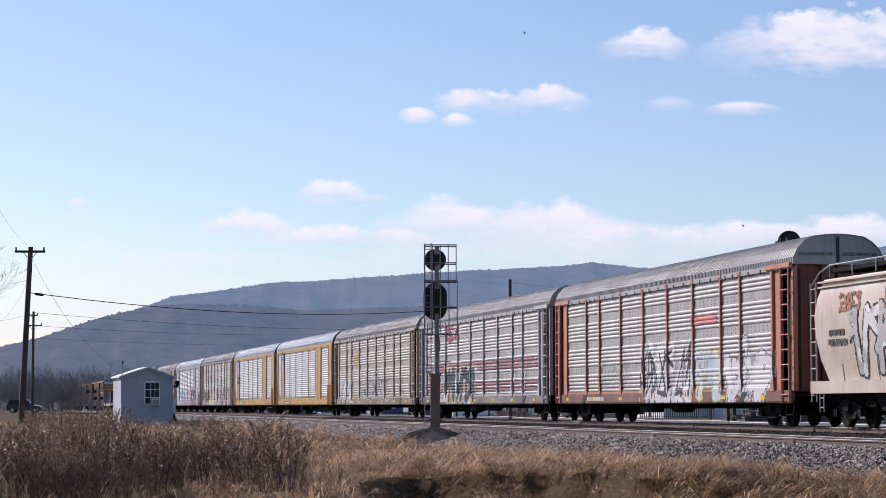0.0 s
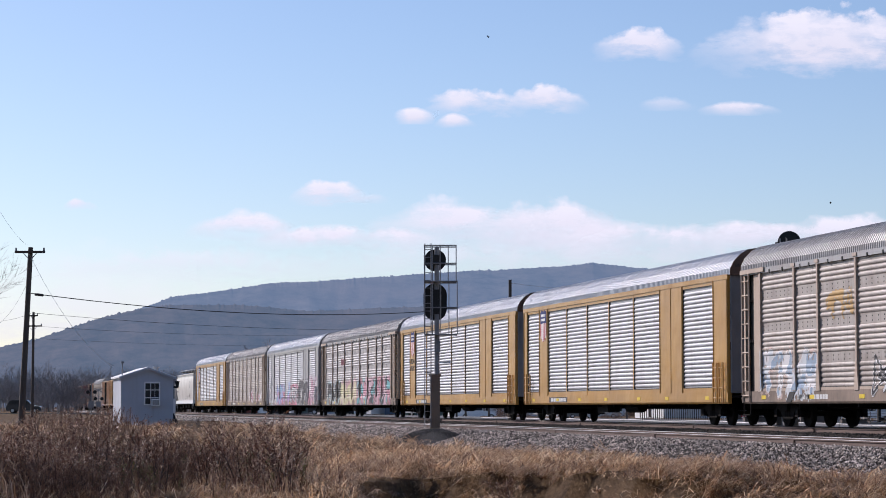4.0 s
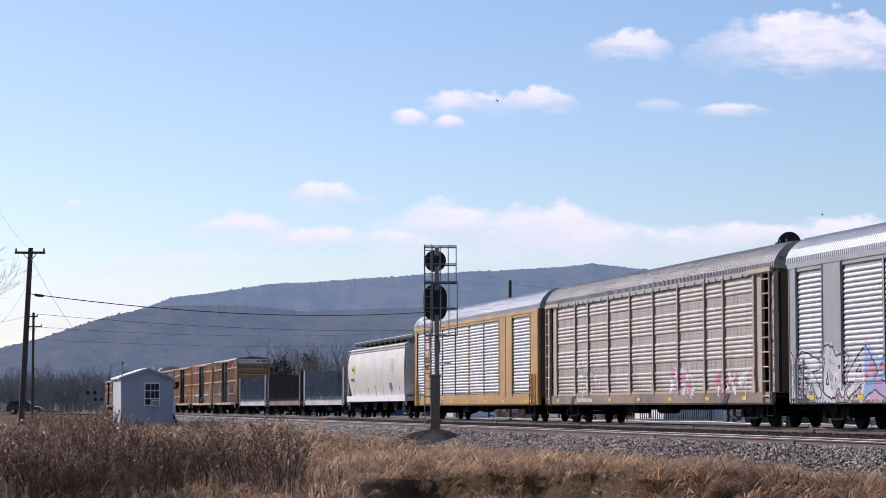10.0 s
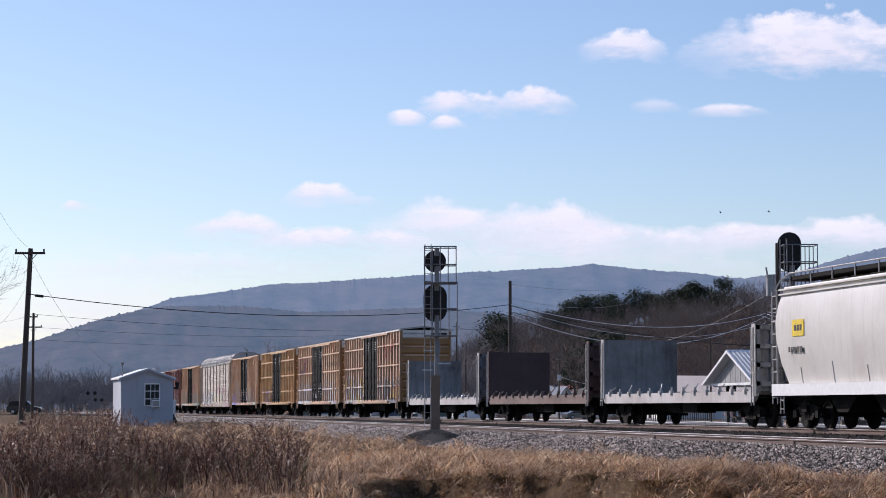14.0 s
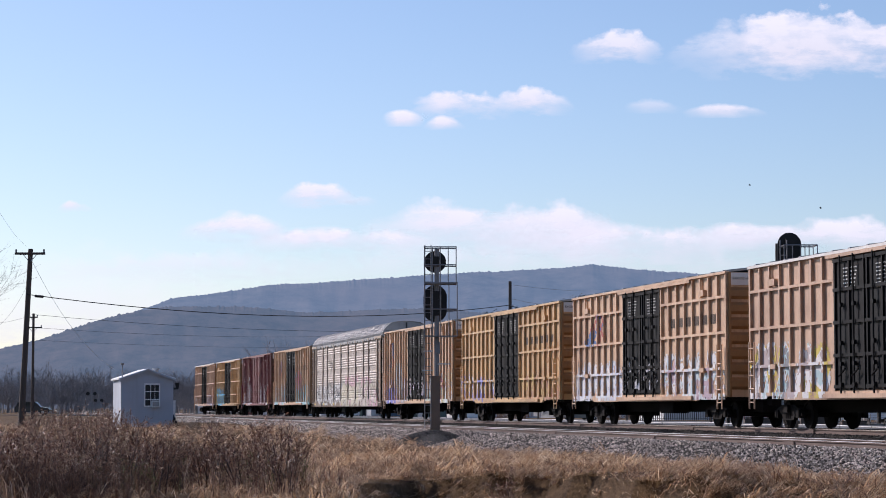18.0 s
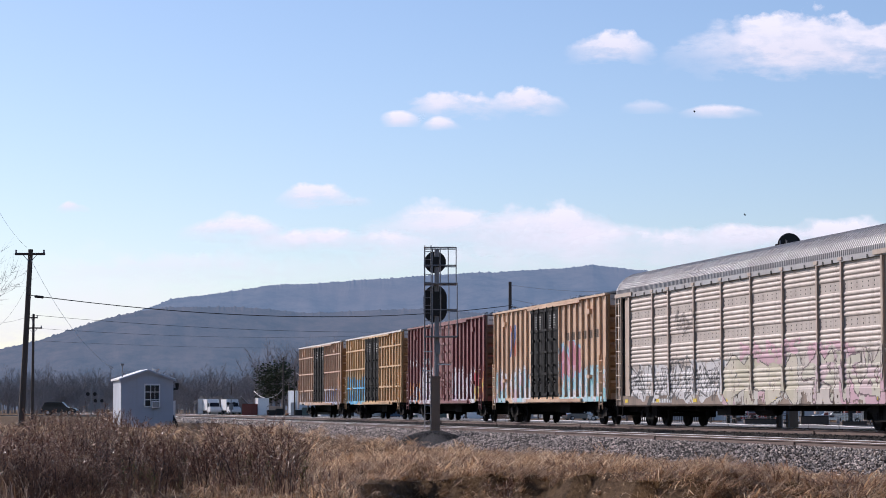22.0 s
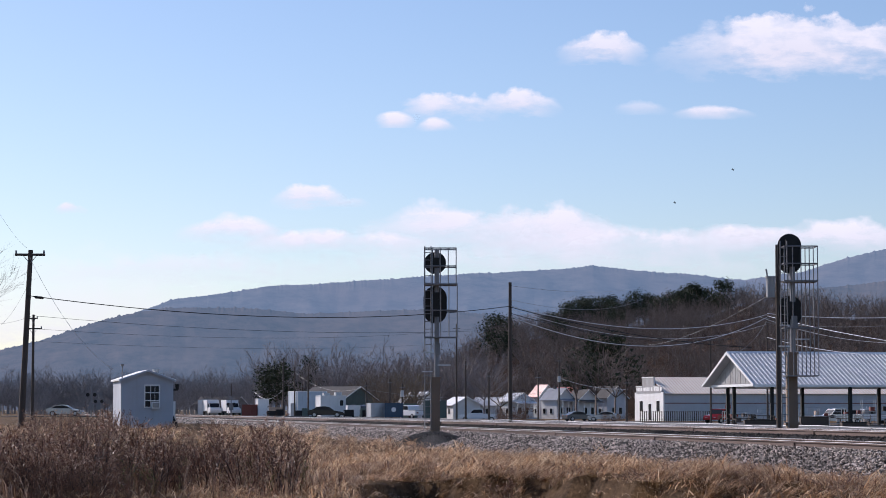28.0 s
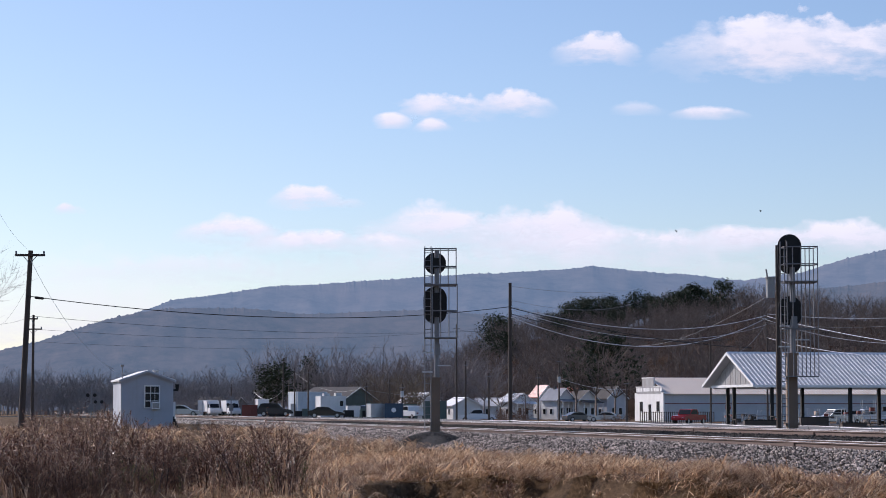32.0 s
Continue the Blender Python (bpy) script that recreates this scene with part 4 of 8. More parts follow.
    if line is not None:
        pick = np.where(dist < pen + rim, l_, pick)
    k = (who + (grain(Y, Z, seed + 5, 0.55) > 0.25) + (Z > z0 + (z1 - z0) * (0.5 + 0.2 * grain(Y, Z, seed + 6, 0.8)))) % len(fills)
    pick = np.where(dist < pen, l_ + 1 + k, pick)
    pick = np.where(0.6 * grain(Y, Z, seed + 11, 0.09) + 0.4 * grain(Y, Z * 0.3, seed + 12, 0.2) > wear, 0, pick)
    if kind[0] == "box":
        mid = (Y > kind[2] / 2 - 2.3) & (Y < kind[2] / 2 + 2.3)
        pick = np.where(mid & ((Z < 1.25) | (Z > 4.9) | (grain(Y, Z, seed + 13, 0.3) > 0.0)), 0, pick)
    xa, xb, xm = (face(*np.meshgrid(yc, q)) for q in (zs[:-1] + 0.001, zs[1:] - 0.001, zc))
    jump = np.abs(xa - xb) > 0.04
    xa, xb = np.where(jump, xm, xa) - coat, np.where(jump, xm, xb) - coat
    key = pick * 100000 + np.round(-xa * 10000).astype(int)
    out = {}
    for j in range(len(zc)):
        cut = np.concatenate([[0], np.nonzero(np.diff(key[j]))[0] + 1, [len(yc)]])
        for a, b in zip(cut[:-1], cut[1:]):
            c = int(pick[j, a])
            if c:
                out.setdefault(c, []).append(((xa[j, a], ys[a], zs[j]), (xa[j, a], ys[b], zs[j]), (xb[j, a], ys[b], zs[j + 1]), (xb[j, a], ys[a], zs[j + 1])))
    for c, quads in sorted(out.items()):
        v = np.array(quads).reshape(-1, 3)
        me = raw_mesh("graffiti", v, np.arange(len(v)).reshape(-1, 4), spray(cols[c - 1]))
        tagged(part("graffiti", me, None, car, "faded sprayed graffiti coat"), kind="stuff")


W_, K_ = (0.68, 0.67, 0.67), (0.035, 0.035, 0.04)
PNK, ORG, YEL, RED_ = (0.55, 0.22, 0.27), (0.60, 0.27, 0.10), (0.60, 0.48, 0.12), (0.42, 0.07, 0.08)
PALE, MAR = (0.55, 0.58, 0.60), (0.25, 0.11, 0.12)
FL, LAST = ("flush", 27.6), ("rack", 27.2)


def stripe(car, y0, y1, z0, z1, col, seed, kind=("rack", 27.6), wear=0.5):
    decal(car, y0, y1, z0, z1, [col], None, seed, kind=kind, wear=wear, solid_fill=True, pen=0.0)




def crossed_strokes(car, y, z, size, seed):
    """Two broad crossed strokes, orange-red and dark blue, faded on the ribs."""
    face, _ = side_surface(bk(8, False))
    for k, (col, sgn) in enumerate((((0.50, 0.15, 0.10), 1), ((0.10, 0.14, 0.32), -1))):
        quads, n = [], 40
        for i in range(n):
            a, b = -size + 2 * size * i / n, -size + 2 * size * (i + 1) / n
            for q in range(6):
                ya = y + sgn * a * 0.62 - 0.3 + q * 0.1
                x = float(face(np.array([ya + 0.05]), np.array([z + a]))[0]) - 0.006 - 0.003 * k
                quads.append(((x, ya, z + a), (x, ya + 0.1, z + a), (x, ya + 0.1, z + b), (x, ya, z + b)))
        v = np.array(quads).reshape(-1, 3)
        tagged(part("painted_stroke", raw_mesh("painted_stroke", v, np.arange(len(v)).reshape(-1, 4), spray(col)), None, car, "broad faded painted stroke"), kind="stuff")


def bk(n, belts=True):
    return ("box", n, 19.3, belts)


# faded red posts
decal(racks[0], 2.0, 7.2, 0.85, 2.2, [(0.66, 0.65, 0.64), W_], K_, 11, letter=1.25, pen=0.2, rim=0.035, glow=(PALE,), puff=0.2)
decal(racks[0], 2.6, 4.6, 2.3, 2.8, [(0.62, 0.62, 0.6)], K_, 12, letter=1.6, pen=0.1, rim=0.04)
decal(racks[0], 7.0, 9.7, 1.0, 2.2, [(0.50, 0.58, 0.64), (0.58, 0.60, 0.60)], None, 13, letter=1.2, pen=0.3, glow=(YEL, PALE), puff=0.15, wear=0.3)
decal(racks[0], 9.9, 15.4, 1.0, 2.7, [K_, (0.08, 0.08, 0.09)], None, 14, letter=0.95, pen=0.075, glow=(W_, PALE, W_, (0.58, 0.55, 0.40)), puff=0.3)
decal(racks[0], 17.0, 21.5, 1.4, 2.3, [(0.45, 0.48, 0.42)], None, 15, letter=1.1, pen=0.04, glow=(PALE,), puff=0.1, wear=0.2)
stripe(racks[0], 7.1, 9.6, 3.45, 3.75, (0.58, 0.22, 0.19), 16)
# grey posts
for z_a, z_b, i_ in ((2.62, 2.82, 21), (2.36, 2.54, 22), (1.66, 1.84, 23), (1.40, 1.56, 24)):
    stripe(racks[1], 1.9, 25.6, z_a, z_b, MAR, i_, wear=0.6)
decal(racks[1], 18.7, 24.4, 1.0, 2.3, [K_, (0.05, 0.06, 0.065)], (0.36, 0.50, 0.50), 25, letter=1.3, pen=0.22, rim=0.06, glow=(ORG, (0.58, 0.36, 0.24), PALE), puff=0.35)
decal(racks[1], 11.4, 17.9, 1.0, 2.35, [K_, (0.05, 0.06, 0.065)], (0.36, 0.50, 0.50), 26, letter=1.45, pen=0.24, rim=0.06, glow=((0.40, 0.52, 0.52), ORG, PALE), puff=0.35)
decal(racks[1], 4.4, 7.2, 1.3, 2.2, [W_], None, 27, letter=0.9, pen=0.05, wear=0.35)
stripe(racks[1], 18.3, 20.7, 4.0, 4.72, (0.30, 0.07, 0.10), 28, wear=0.75)
decal(racks[1], 18.6, 20.4, 4.2, 4.5, [W_], None, 29, letter=0.5, pen=0.035, wear=0.7)
# tan posts
decal(racks[2], 21.4, 25.4, 1.1, 2.2, [W_, (0.30, 0.38, 0.48), PALE], (0.62, 0.62, 0.62), 31, letter=1.0, pen=0.15, rim=0.05, glow=((0.55, 0.42, 0.36), PALE), puff=0.15)
decal(racks[2], 8.0, 17.2, 1.0, 2.7, [W_, (0.60, 0.60, 0.60)], K_, 32, letter=1.5, pen=0.045, rim=0.03, wear=0.4)
decal(racks[2], 8.4, 16.8, 1.0, 2.2, [K_, (0.1, 0.1, 0.1)], W_, 33, letter=1.8, pen=0.05, rim=0.03, wear=0.3)
decal(racks[2], 18.3, 20.2, 3.3, 3.95, [(0.50, 0.33, 0.14)], None, 34, letter=0.7, pen=0.1, wear=0.3)
decal(racks[5], 19.6, 25.4, 1.0, 2.2, [K_, (0.08, 0.09, 0.09)], (0.42, 0.52, 0.50), 61, letter=1.3, pen=0.2, rim=0.06, glow=(PALE, (0.40, 0.50, 0.48)), puff=0.2)
decal(racks[5], 13.6, 19.3, 1.0, 2.1, [(0.56, 0.52, 0.30), (0.60, 0.55, 0.38)], (0.50, 0.30, 0.32), 62, letter=1.5, pen=0.26, rim=0.05, glow=((0.56, 0.36, 0.38), (0.58, 0.48, 0.44)), puff=0.25)
decal(racks[5], 2.2, 13.2, 0.95, 2.1, [(0.52, 0.25, 0.30), (0.16, 0.40, 0.42), (0.07, 0.07, 0.08), (0.58, 0.42, 0.46)], K_, 63, letter=1.2, pen=0.16, rim=0.05, glow=((0.50, 0.24, 0.28), (0.58, 0.40, 0.44), (0.30, 0.46, 0.48)), puff=0.35)
part("sill_logo", bars(G(), -1.492, 17.8, 19.4, 3.35, 3.85, 1, random.Random(66), 0.8), spray((0.24, 0.07, 0.09)), racks[5], "dark red plain marks")
# silver frame
decal(racks[6], 21.5, 26.8, 1.05, 2.2, [W_, (0.55, 0.55, 0.58)], K_, 70, kind=FL, letter=1.1, pen=0.13, rim=0.06, glow=(PALE, (0.6, 0.45, 0.52)), puff=0.2)
decal(racks[6], 13.8, 21.3, 1.0, 2.2, [(0.30, 0.36, 0.62), (0.45, 0.33, 0.55), (0.28, 0.45, 0.62), PNK], (0.05, 0.04, 0.09), 71, kind=FL, letter=1.2, pen=0.16, rim=0.05, glow=((0.5, 0.42, 0.6), (0.6, 0.38, 0.48), (0.4, 0.48, 0.66)), puff=0.3)
decal(racks[6], 10.4, 13.8, 1.0, 2.0, [W_, (0.5, 0.5, 0.53)], K_, 72, kind=FL, letter=0.8, pen=0.09, rim=0.07, glow=((0.62, 0.34, 0.42), PNK), puff=0.5)
decal(racks[6], 5.0, 10.2, 0.95, 2.3, [(0.07, 0.07, 0.075), (0.12, 0.12, 0.13)], W_, 73, kind=FL, letter=1.5, pen=0.26, rim=0.05, shade=K_)
decal(racks[6], 1.0, 5.0, 1.0, 2.5, [(0.62, 0.36, 0.43), W_, (0.60, 0.45, 0.52)], (0.10, 0.03, 0.05), 74, kind=FL, letter=1.0, pen=0.13, rim=0.04, glow=(PNK, (0.62, 0.5, 0.55)), puff=0.25)
decal(racks[7], 7.8, 10.2, 1.1, 2.0, [W_, PNK], None, 81, letter=1.0, pen=0.09, glow=((0.6, 0.42, 0.45), PALE), puff=0.15, wear=0.3)
decal(racks[7], 18.0, 23.0, 1.1, 2.4, [W_, (0.5, 0.42, 0.38)], None, 83, letter=1.3, pen=0.06, wear=0.25)
decal(racks[7], 2.5, 6.0, 1.0, 1.7, [PNK, W_], None, 84, letter=0.9, pen=0.08, wear=0.3)
# cream rack between boxcars
stripe(rack_last, 14.5, 25.2, 0.95, 2.2, (0.60, 0.585, 0.57), 100, LAST, 0.35)
decal(rack_last, 14.8, 25.0, 1.0, 2.4, [(0.10, 0.10, 0.10), (0.17, 0.16, 0.16)], None, 101, kind=LAST, letter=1.5, pen=0.032, wear=0.5)
decal(rack_last, 15.0, 24.6, 0.95, 2.1, [(0.12, 0.12, 0.12)], None, 102, kind=LAST, letter=1.0, pen=0.028, wear=0.4)
decal(rack_last, 8.2, 14.6, 0.95, 2.1, [(0.52, 0.48, 0.36), (0.56, 0.51, 0.41)], (0.11, 0.10, 0.09), 103, kind=LAST, letter=1.35, pen=0.25, rim=0.045, glow=((0.58, 0.40, 0.42), (0.55, 0.52, 0.46)), puff=0.25)
decal(rack_last, 2.0, 8.0, 0.95, 2.2, [(0.56, 0.44, 0.44), (0.55, 0.52, 0.42)], (0.16, 0.12, 0.12), 105, kind=LAST, letter=1.2, pen=0.13, rim=0.05, glow=((0.58, 0.38, 0.42), (0.58, 0.52, 0.46)), puff=0.4)
decal(rack_last, 8.0, 13.0, 2.1, 2.7, [(0.58, 0.38, 0.42)], None, 106, kind=LAST, letter=1.4, pen=0.1, wear=0.2)
decal(rack_last, 17.5, 20.0, 3.3, 4.0, [(0.25, 0.22, 0.2)], None, 104, kind=LAST, letter=0.7, pen=0.05, wear=0.1)
HP = ("hopper",)
decal(hop_a, 1.2, 16.4, 1.6, 3.2, [(0.50, 0.48, 0.45), W_, (0.42, 0.40, 0.38)], K_, 111, kind=HP, letter=1.5, pen=0.16, rim=0.07)
for y_, w_, i_ in ((15.9, 1.5, 112), (13.2, 1.0, 113), (9.5, 2.0, 114), (5.0, 1.6, 115)):
    stripe(hop_a, y_, y_ + w_, 3.35, 3.85, (0.36, 0.16, 0.09), i_, HP, 0.12)
decal(boxes[0], 0.7, 7.2, 1.05, 2.3, [(0.14, 0.14, 0.15), (0.2, 0.2, 0.22)], W_, 201, kind=bk(8), letter=1.35, pen=0.22, rim=0.05, glow=(PALE, (0.52, 0.46, 0.42)), puff=0.15)
decal(boxes[0], 0.9, 7.0, 1.3, 1.9, [YEL, ORG, RED_], None, 202, kind=bk(8), letter=1.9, cover=0.6, pen=0.1)
decal(boxes[0], 11.9, 18.8, 1.05, 2.3, [(0.22, 0.22, 0.24), (0.42, 0.55, 0.58), W_, (0.45, 0.38, 0.38)], W_, 203, kind=bk(8), letter=1.1, pen=0.2, rim=0.05, glow=((0.42, 0.60, 0.62), PALE, YEL), puff=0.25)
decal(boxes[0], 2.2, 5.6, 3.6, 4.6, [(0.50, 0.20, 0.17)], None, 204, kind=bk(8), letter=1.6, pen=0.1, wear=0.05)
decal(boxes[1], 11.9, 18.6, 1.0, 2.1, [W_, (0.60, 0.62, 0.70)], None, 211, kind=bk(8), letter=1.2, pen=0.24, glow=(W_, (0.58, 0.62, 0.66)), puff=0.25, wear=0.35)
decal(boxes[1], 14.4, 17.2, 3.2, 4.4, [(0.45, 0.14, 0.13), (0.12, 0.2, 0.4)], None, 213, kind=bk(8), letter=1.3, pen=0.12, wear=0.2)
decal(boxes[1], 7.4, 12.0, 1.3, 2.4, [(0.50, 0.50, 0.53), (0.3, 0.3, 0.34)], None, 216, kind=bk(8), letter=1.0, pen=0.13)
decal(boxes[1], 0.6, 7.0, 1.0, 2.2, [(0.52, 0.62, 0.66), W_, (0.45, 0.35, 0.40)], None, 214, kind=bk(8), letter=1.2, pen=0.15, glow=(PALE, W_), puff=0.2, wear=0.3)
decal(boxes[2], 12.2, 18.8, 1.1, 2.1, [(0.25, 0.24, 0.55), (0.36, 0.34, 0.6), W_], None, 221, kind=bk(8), letter=1.2, pen=0.14, cover=0.9, wear=0.3)
decal(boxes[2], 0.6, 7.0, 2.6, 3.5, [(0.5, 0.26, 0.12)], None, 223, kind=bk(8), letter=0.8, cover=0.6, pen=0.05, wear=0.1)
decal(boxes[2], 0.6, 7.0, 1.0, 2.0, [(0.62, 0.45, 0.2), (0.5, 0.3, 0.2)], None, 224, kind=bk(8), letter=1.2, pen=0.1, wear=0.15)
decal(boxes[3], 0.6, 18.8, 1.0, 2.0, [W_, (0.55, 0.5, 0.62), (0.6, 0.45, 0.48)], (0.2, 0.19, 0.26), 231, kind=bk(9, False), letter=1.1, pen=0.14, rim=0.04, glow=(PALE, (0.6, 0.5, 0.5)), puff=0.2, wear=0.35)
decal(boxes[3], 11.9, 15.4, 1.2, 2.9, [PALE, (0.52, 0.54, 0.50)], (0.22, 0.21, 0.22), 232, kind=bk(9, False), letter=2.6, pen=0.3, rim=0.05, glow=((0.58, 0.56, 0.52),), puff=0.3, wear=0.3)
decal(boxes[3], 0.6, 7.0, 1.0, 2.1, [(0.45, 0.58, 0.52), W_, (0.62, 0.52, 0.3), PNK], None, 234, kind=bk(9, False), letter=1.3, pen=0.2, glow=(PALE, (0.55, 0.58, 0.45)), puff=0.2, wear=0.3)
for c_, y_ in ((boxes[3], 16.6), (boxes[4], 15.4)):
    crossed_strokes(c_, y_, 3.75, 0.72, 5)
decal(boxes[3], 15.5, 18.8, 1.0, 1.8, [(0.2, 0.2, 0.6), (0.32, 0.3, 0.6)], None, 233, kind=bk(9, False), letter=1.0, pen=0.2)
decal(boxes[4], 0.6, 7.2, 0.98, 2.0, [(0.25, 0.55, 0.60), W_, (0.40, 0.62, 0.66)], None, 241, kind=bk(8, False), letter=1.1, pen=0.24, glow=(W_, (0.42, 0.62, 0.66)), puff=0.25)
decal(boxes[4], 4.2, 7.3, 2.1, 3.1, [(0.60, 0.34, 0.42), PNK], (0.30, 0.55, 0.66), 242, kind=bk(8, False), letter=1.6, pen=0.3, rim=0.1, glow=((0.30, 0.55, 0.66),), puff=0.2)
decal(boxes[4], 12.1, 18.6, 0.98, 2.2, [W_, (0.40, 0.62, 0.66), (0.62, 0.5, 0.55)], (0.2, 0.36, 0.42), 243, kind=bk(8, False), letter=1.2, pen=0.2, rim=0.03, glow=(W_, PALE), puff=0.25)
decal(boxes[5], 11.9, 15.6, 1.05, 2.5, [W_, (0.60, 0.5, 0.58), W_], (0.4, 0.34, 0.38), 251, kind=bk(8, False), letter=1.2, pen=0.22, rim=0.04, glow=(W_, (0.45, 0.6, 0.66)), puff=0.25)
decal(boxes[5], 15.8, 18.9, 1.05, 1.9, [(0.25, 0.52, 0.68), ORG, (0.55, 0.58, 0.64)], None, 254, kind=bk(8, False), letter=1.0, pen=0.25)
decal(boxes[5], 2.5, 7.3, 1.05, 2.4, [W_, (0.62, 0.48, 0.55)], (0.3, 0.24, 0.28), 252, kind=bk(8, False), letter=1.3, pen=0.2, rim=0.04, glow=(W_,), puff=0.2)
decal(boxes[5], 0.6, 2.6, 1.1, 2.3, [RED_, ORG, YEL], None, 253, kind=bk(8, False), letter=0.8, pen=0.15)
decal(boxes[5], 13.0, 18.4, 3.0, 3.3, [(0.62, 0.6, 0.6)], None, 255, kind=bk(8, False), letter=0.7, pen=0.04, wear=0.3)
stripe(boxes[6], 12.0, 18.8, 1.0, 2.6, (0.10, 0.40, 0.66), 261, bk(8), 0.9)
decal(boxes[6], 12.2, 18.6, 1.05, 2.2, [(0.22, 0.55, 0.72), (0.06, 0.25, 0.55), (0.40, 0.66, 0.70)], None, 262, kind=bk(8), letter=1.3, pen=0.12, glow=((0.30, 0.60, 0.60), (0.08, 0.30, 0.60)), puff=0.1)
decal(boxes[7], 0.8, 7.3, 1.0, 1.8, [(0.30, 0.30, 0.46), (0.55, 0.55, 0.62)], None, 271, kind=bk(8), letter=1.0, pen=0.15, glow=(PALE,), puff=0.15)
decal(boxes[7], 12.0, 18.5, 1.0, 1.7, [W_, (0.5, 0.4, 0.36)], None, 272, kind=bk(8), letter=1.0, cover=0.7, pen=0.1)


def emblem(car, y, slogan=True):
    """Shield with a blue field over red and white stripes, drawn as plain shapes."""
    sh = part("emblem", G().prism([(y - 0.48, 4.72), (y - 0.25, 4.84), (y, 4.77), (y + 0.25, 4.84), (y + 0.48, 4.72), (y + 0.5, 4.26), (y - 0.5, 4.26)], "x", -1.525, -1.512), spray((0.03, 0.045, 0.16)), car, "dark blue shield top")
    for i in range(9):
        a = y - 0.495 + 0.11 * i
        low = 3.46 + 0.016 * (i - 4) ** 2
        part("stripe", G().prism([(a, 4.26), (a + 0.11, 4.26), (a + 0.11, low), (a, low)], "x", -1.525, -1.512), spray((0.42, 0.06, 0.08)) if i % 2 == 0 else WHITE, sh)
    part("emblem_bars", bars(G(), -1.526, y - 0.36, y + 0.36, 4.32, 4.70, 2, random.Random(3)), WHITE, sh)
    if slogan:
        letters("BUILDING", 0.40, INKBLACK, car, side_face(-1.514, y, 3.16))
        letters("AMERICA", 0.40, INKBLACK, car, side_face(-1.514, y, 2.78))


for i in (3, 4, 8):
    emblem(racks[i], 23.85, i != 3)
for n_, c in enumerate(racks + [rack_last]):
    rng = random.Random(300 + n_)
    g = G()
    for k in range(7):
        y = 2.5 + k * 3.8 + rng.uniform(-0.3, 0.3)
        g.box(-1.53, -1.52, y, y + 0.38, 0.86, 0.98)
    part("reflector", g, YELLOWTAPE, c, "yellow reflector strips on the sill")
    if n_ in (3, 4, 8):
        part("number_board", G().box(-1.5225, -1.515, 20.0, 22.9, 0.81, 1.03), INKBLACK, c, "black board with pale unreadable marks")
    part("sill_stencil", bars(G(), -1.524, 20.2, 22.7, 0.84, 1.0, 1, rng, 0.9), spray((0.7, 0.7, 0.68)), c)
    letters("EXCESS HEIGHT CAR", 0.15, INKBLACK, c, end_face(-0.72, 0.18, 5.3), wide=0.8)
    letters("EXCESS HEIGHT CAR", 0.15, INKBLACK, c, end_face(0.72, 0.18, 5.3), wide=0.8)
part("stencil", bars(G(), -1.578, 16.9, 18.2, 2.35, 2.9, 2, random.Random(9), 0.6), INKBLACK, hop_a, "dark unreadable reporting marks")
part("stencil", bars(G(), -1.58, 17.0, 18.2, 2.3, 2.5, 1, random.Random(9), 0.8), INKBLACK, hop_b, "dark unreadable reporting marks")
part("placard", G().box(-1.582, -1.572, 16.9, 17.85, 2.8, 3.3), YELLOWTAPE, hop_b, "yellow square placard")
part("placard_bars", bars(G(), -1.583, 17.05, 17.7, 2.95, 3.15, 1, random.Random(19), 0.9), INKBLACK, hop_b, "dark unreadable mark on the placard")
part("data_block", bars(G(), -1.572, 3.5, 4.7, 2.75, 3.5, 8, random.Random(10), 0.3), spray((0.36, 0.36, 0.36)), hop_b, "grey unreadable data lines")
part("data_block", bars(G(), -1.54, 4.6, 5.2, 1.75, 2.1, 3, random.Random(12), 0.9), INKBLACK, hop_b)
for c in (boxes[1], boxes[2], boxes[4]):
    part("stencil", bars(G(), -1.448, 1.2, 6.4, 3.45, 3.85, 1, random.Random(14), 0.8), spray((0.12, 0.09, 0.07)), c, "dark unreadable reporting marks")


# ---- lineside: signals, hut, poles ----
SIGSTEEL = worn("weathered_signal_steel", (0.22, 0.155, 0.11), (0.16, 0.11, 0.08), 0.5, 0.7)
SIGGREY = worn("signal_cage_steel", (0.24, 0.24, 0.25), (0.12, 0.11, 0.1), 0.4, 0.55, 0.3)
SIDING = worn("grey_hut_siding", (0.44, 0.47, 0.53), (0.25, 0.25, 0.26), 0.3, 0.6)
POLEWOOD = worn("pole_wood", (0.085, 0.065, 0.052), (0.04, 0.03, 0.026), 0.5, 0.9)
GLASS = plain("dark_window_glass", (0.02, 0.022, 0.026), 0.25)
GLASS.node_tree.nodes["Principled BSDF"].inputs["Specular IOR Level"].default_value = 0.2


def disc(g, x, y0, y1, z, r, flat=0.0, n=28):
    """A round plate in the xz plane, with its sides cut off at flat of the radius when given."""
    pts = [(x + r * math.cos(2 * math.pi * i / n), z + r * math.sin(2 * math.pi * i / n)) for i in range(n)]
    return g.prism(pts, "y", y0, y1)


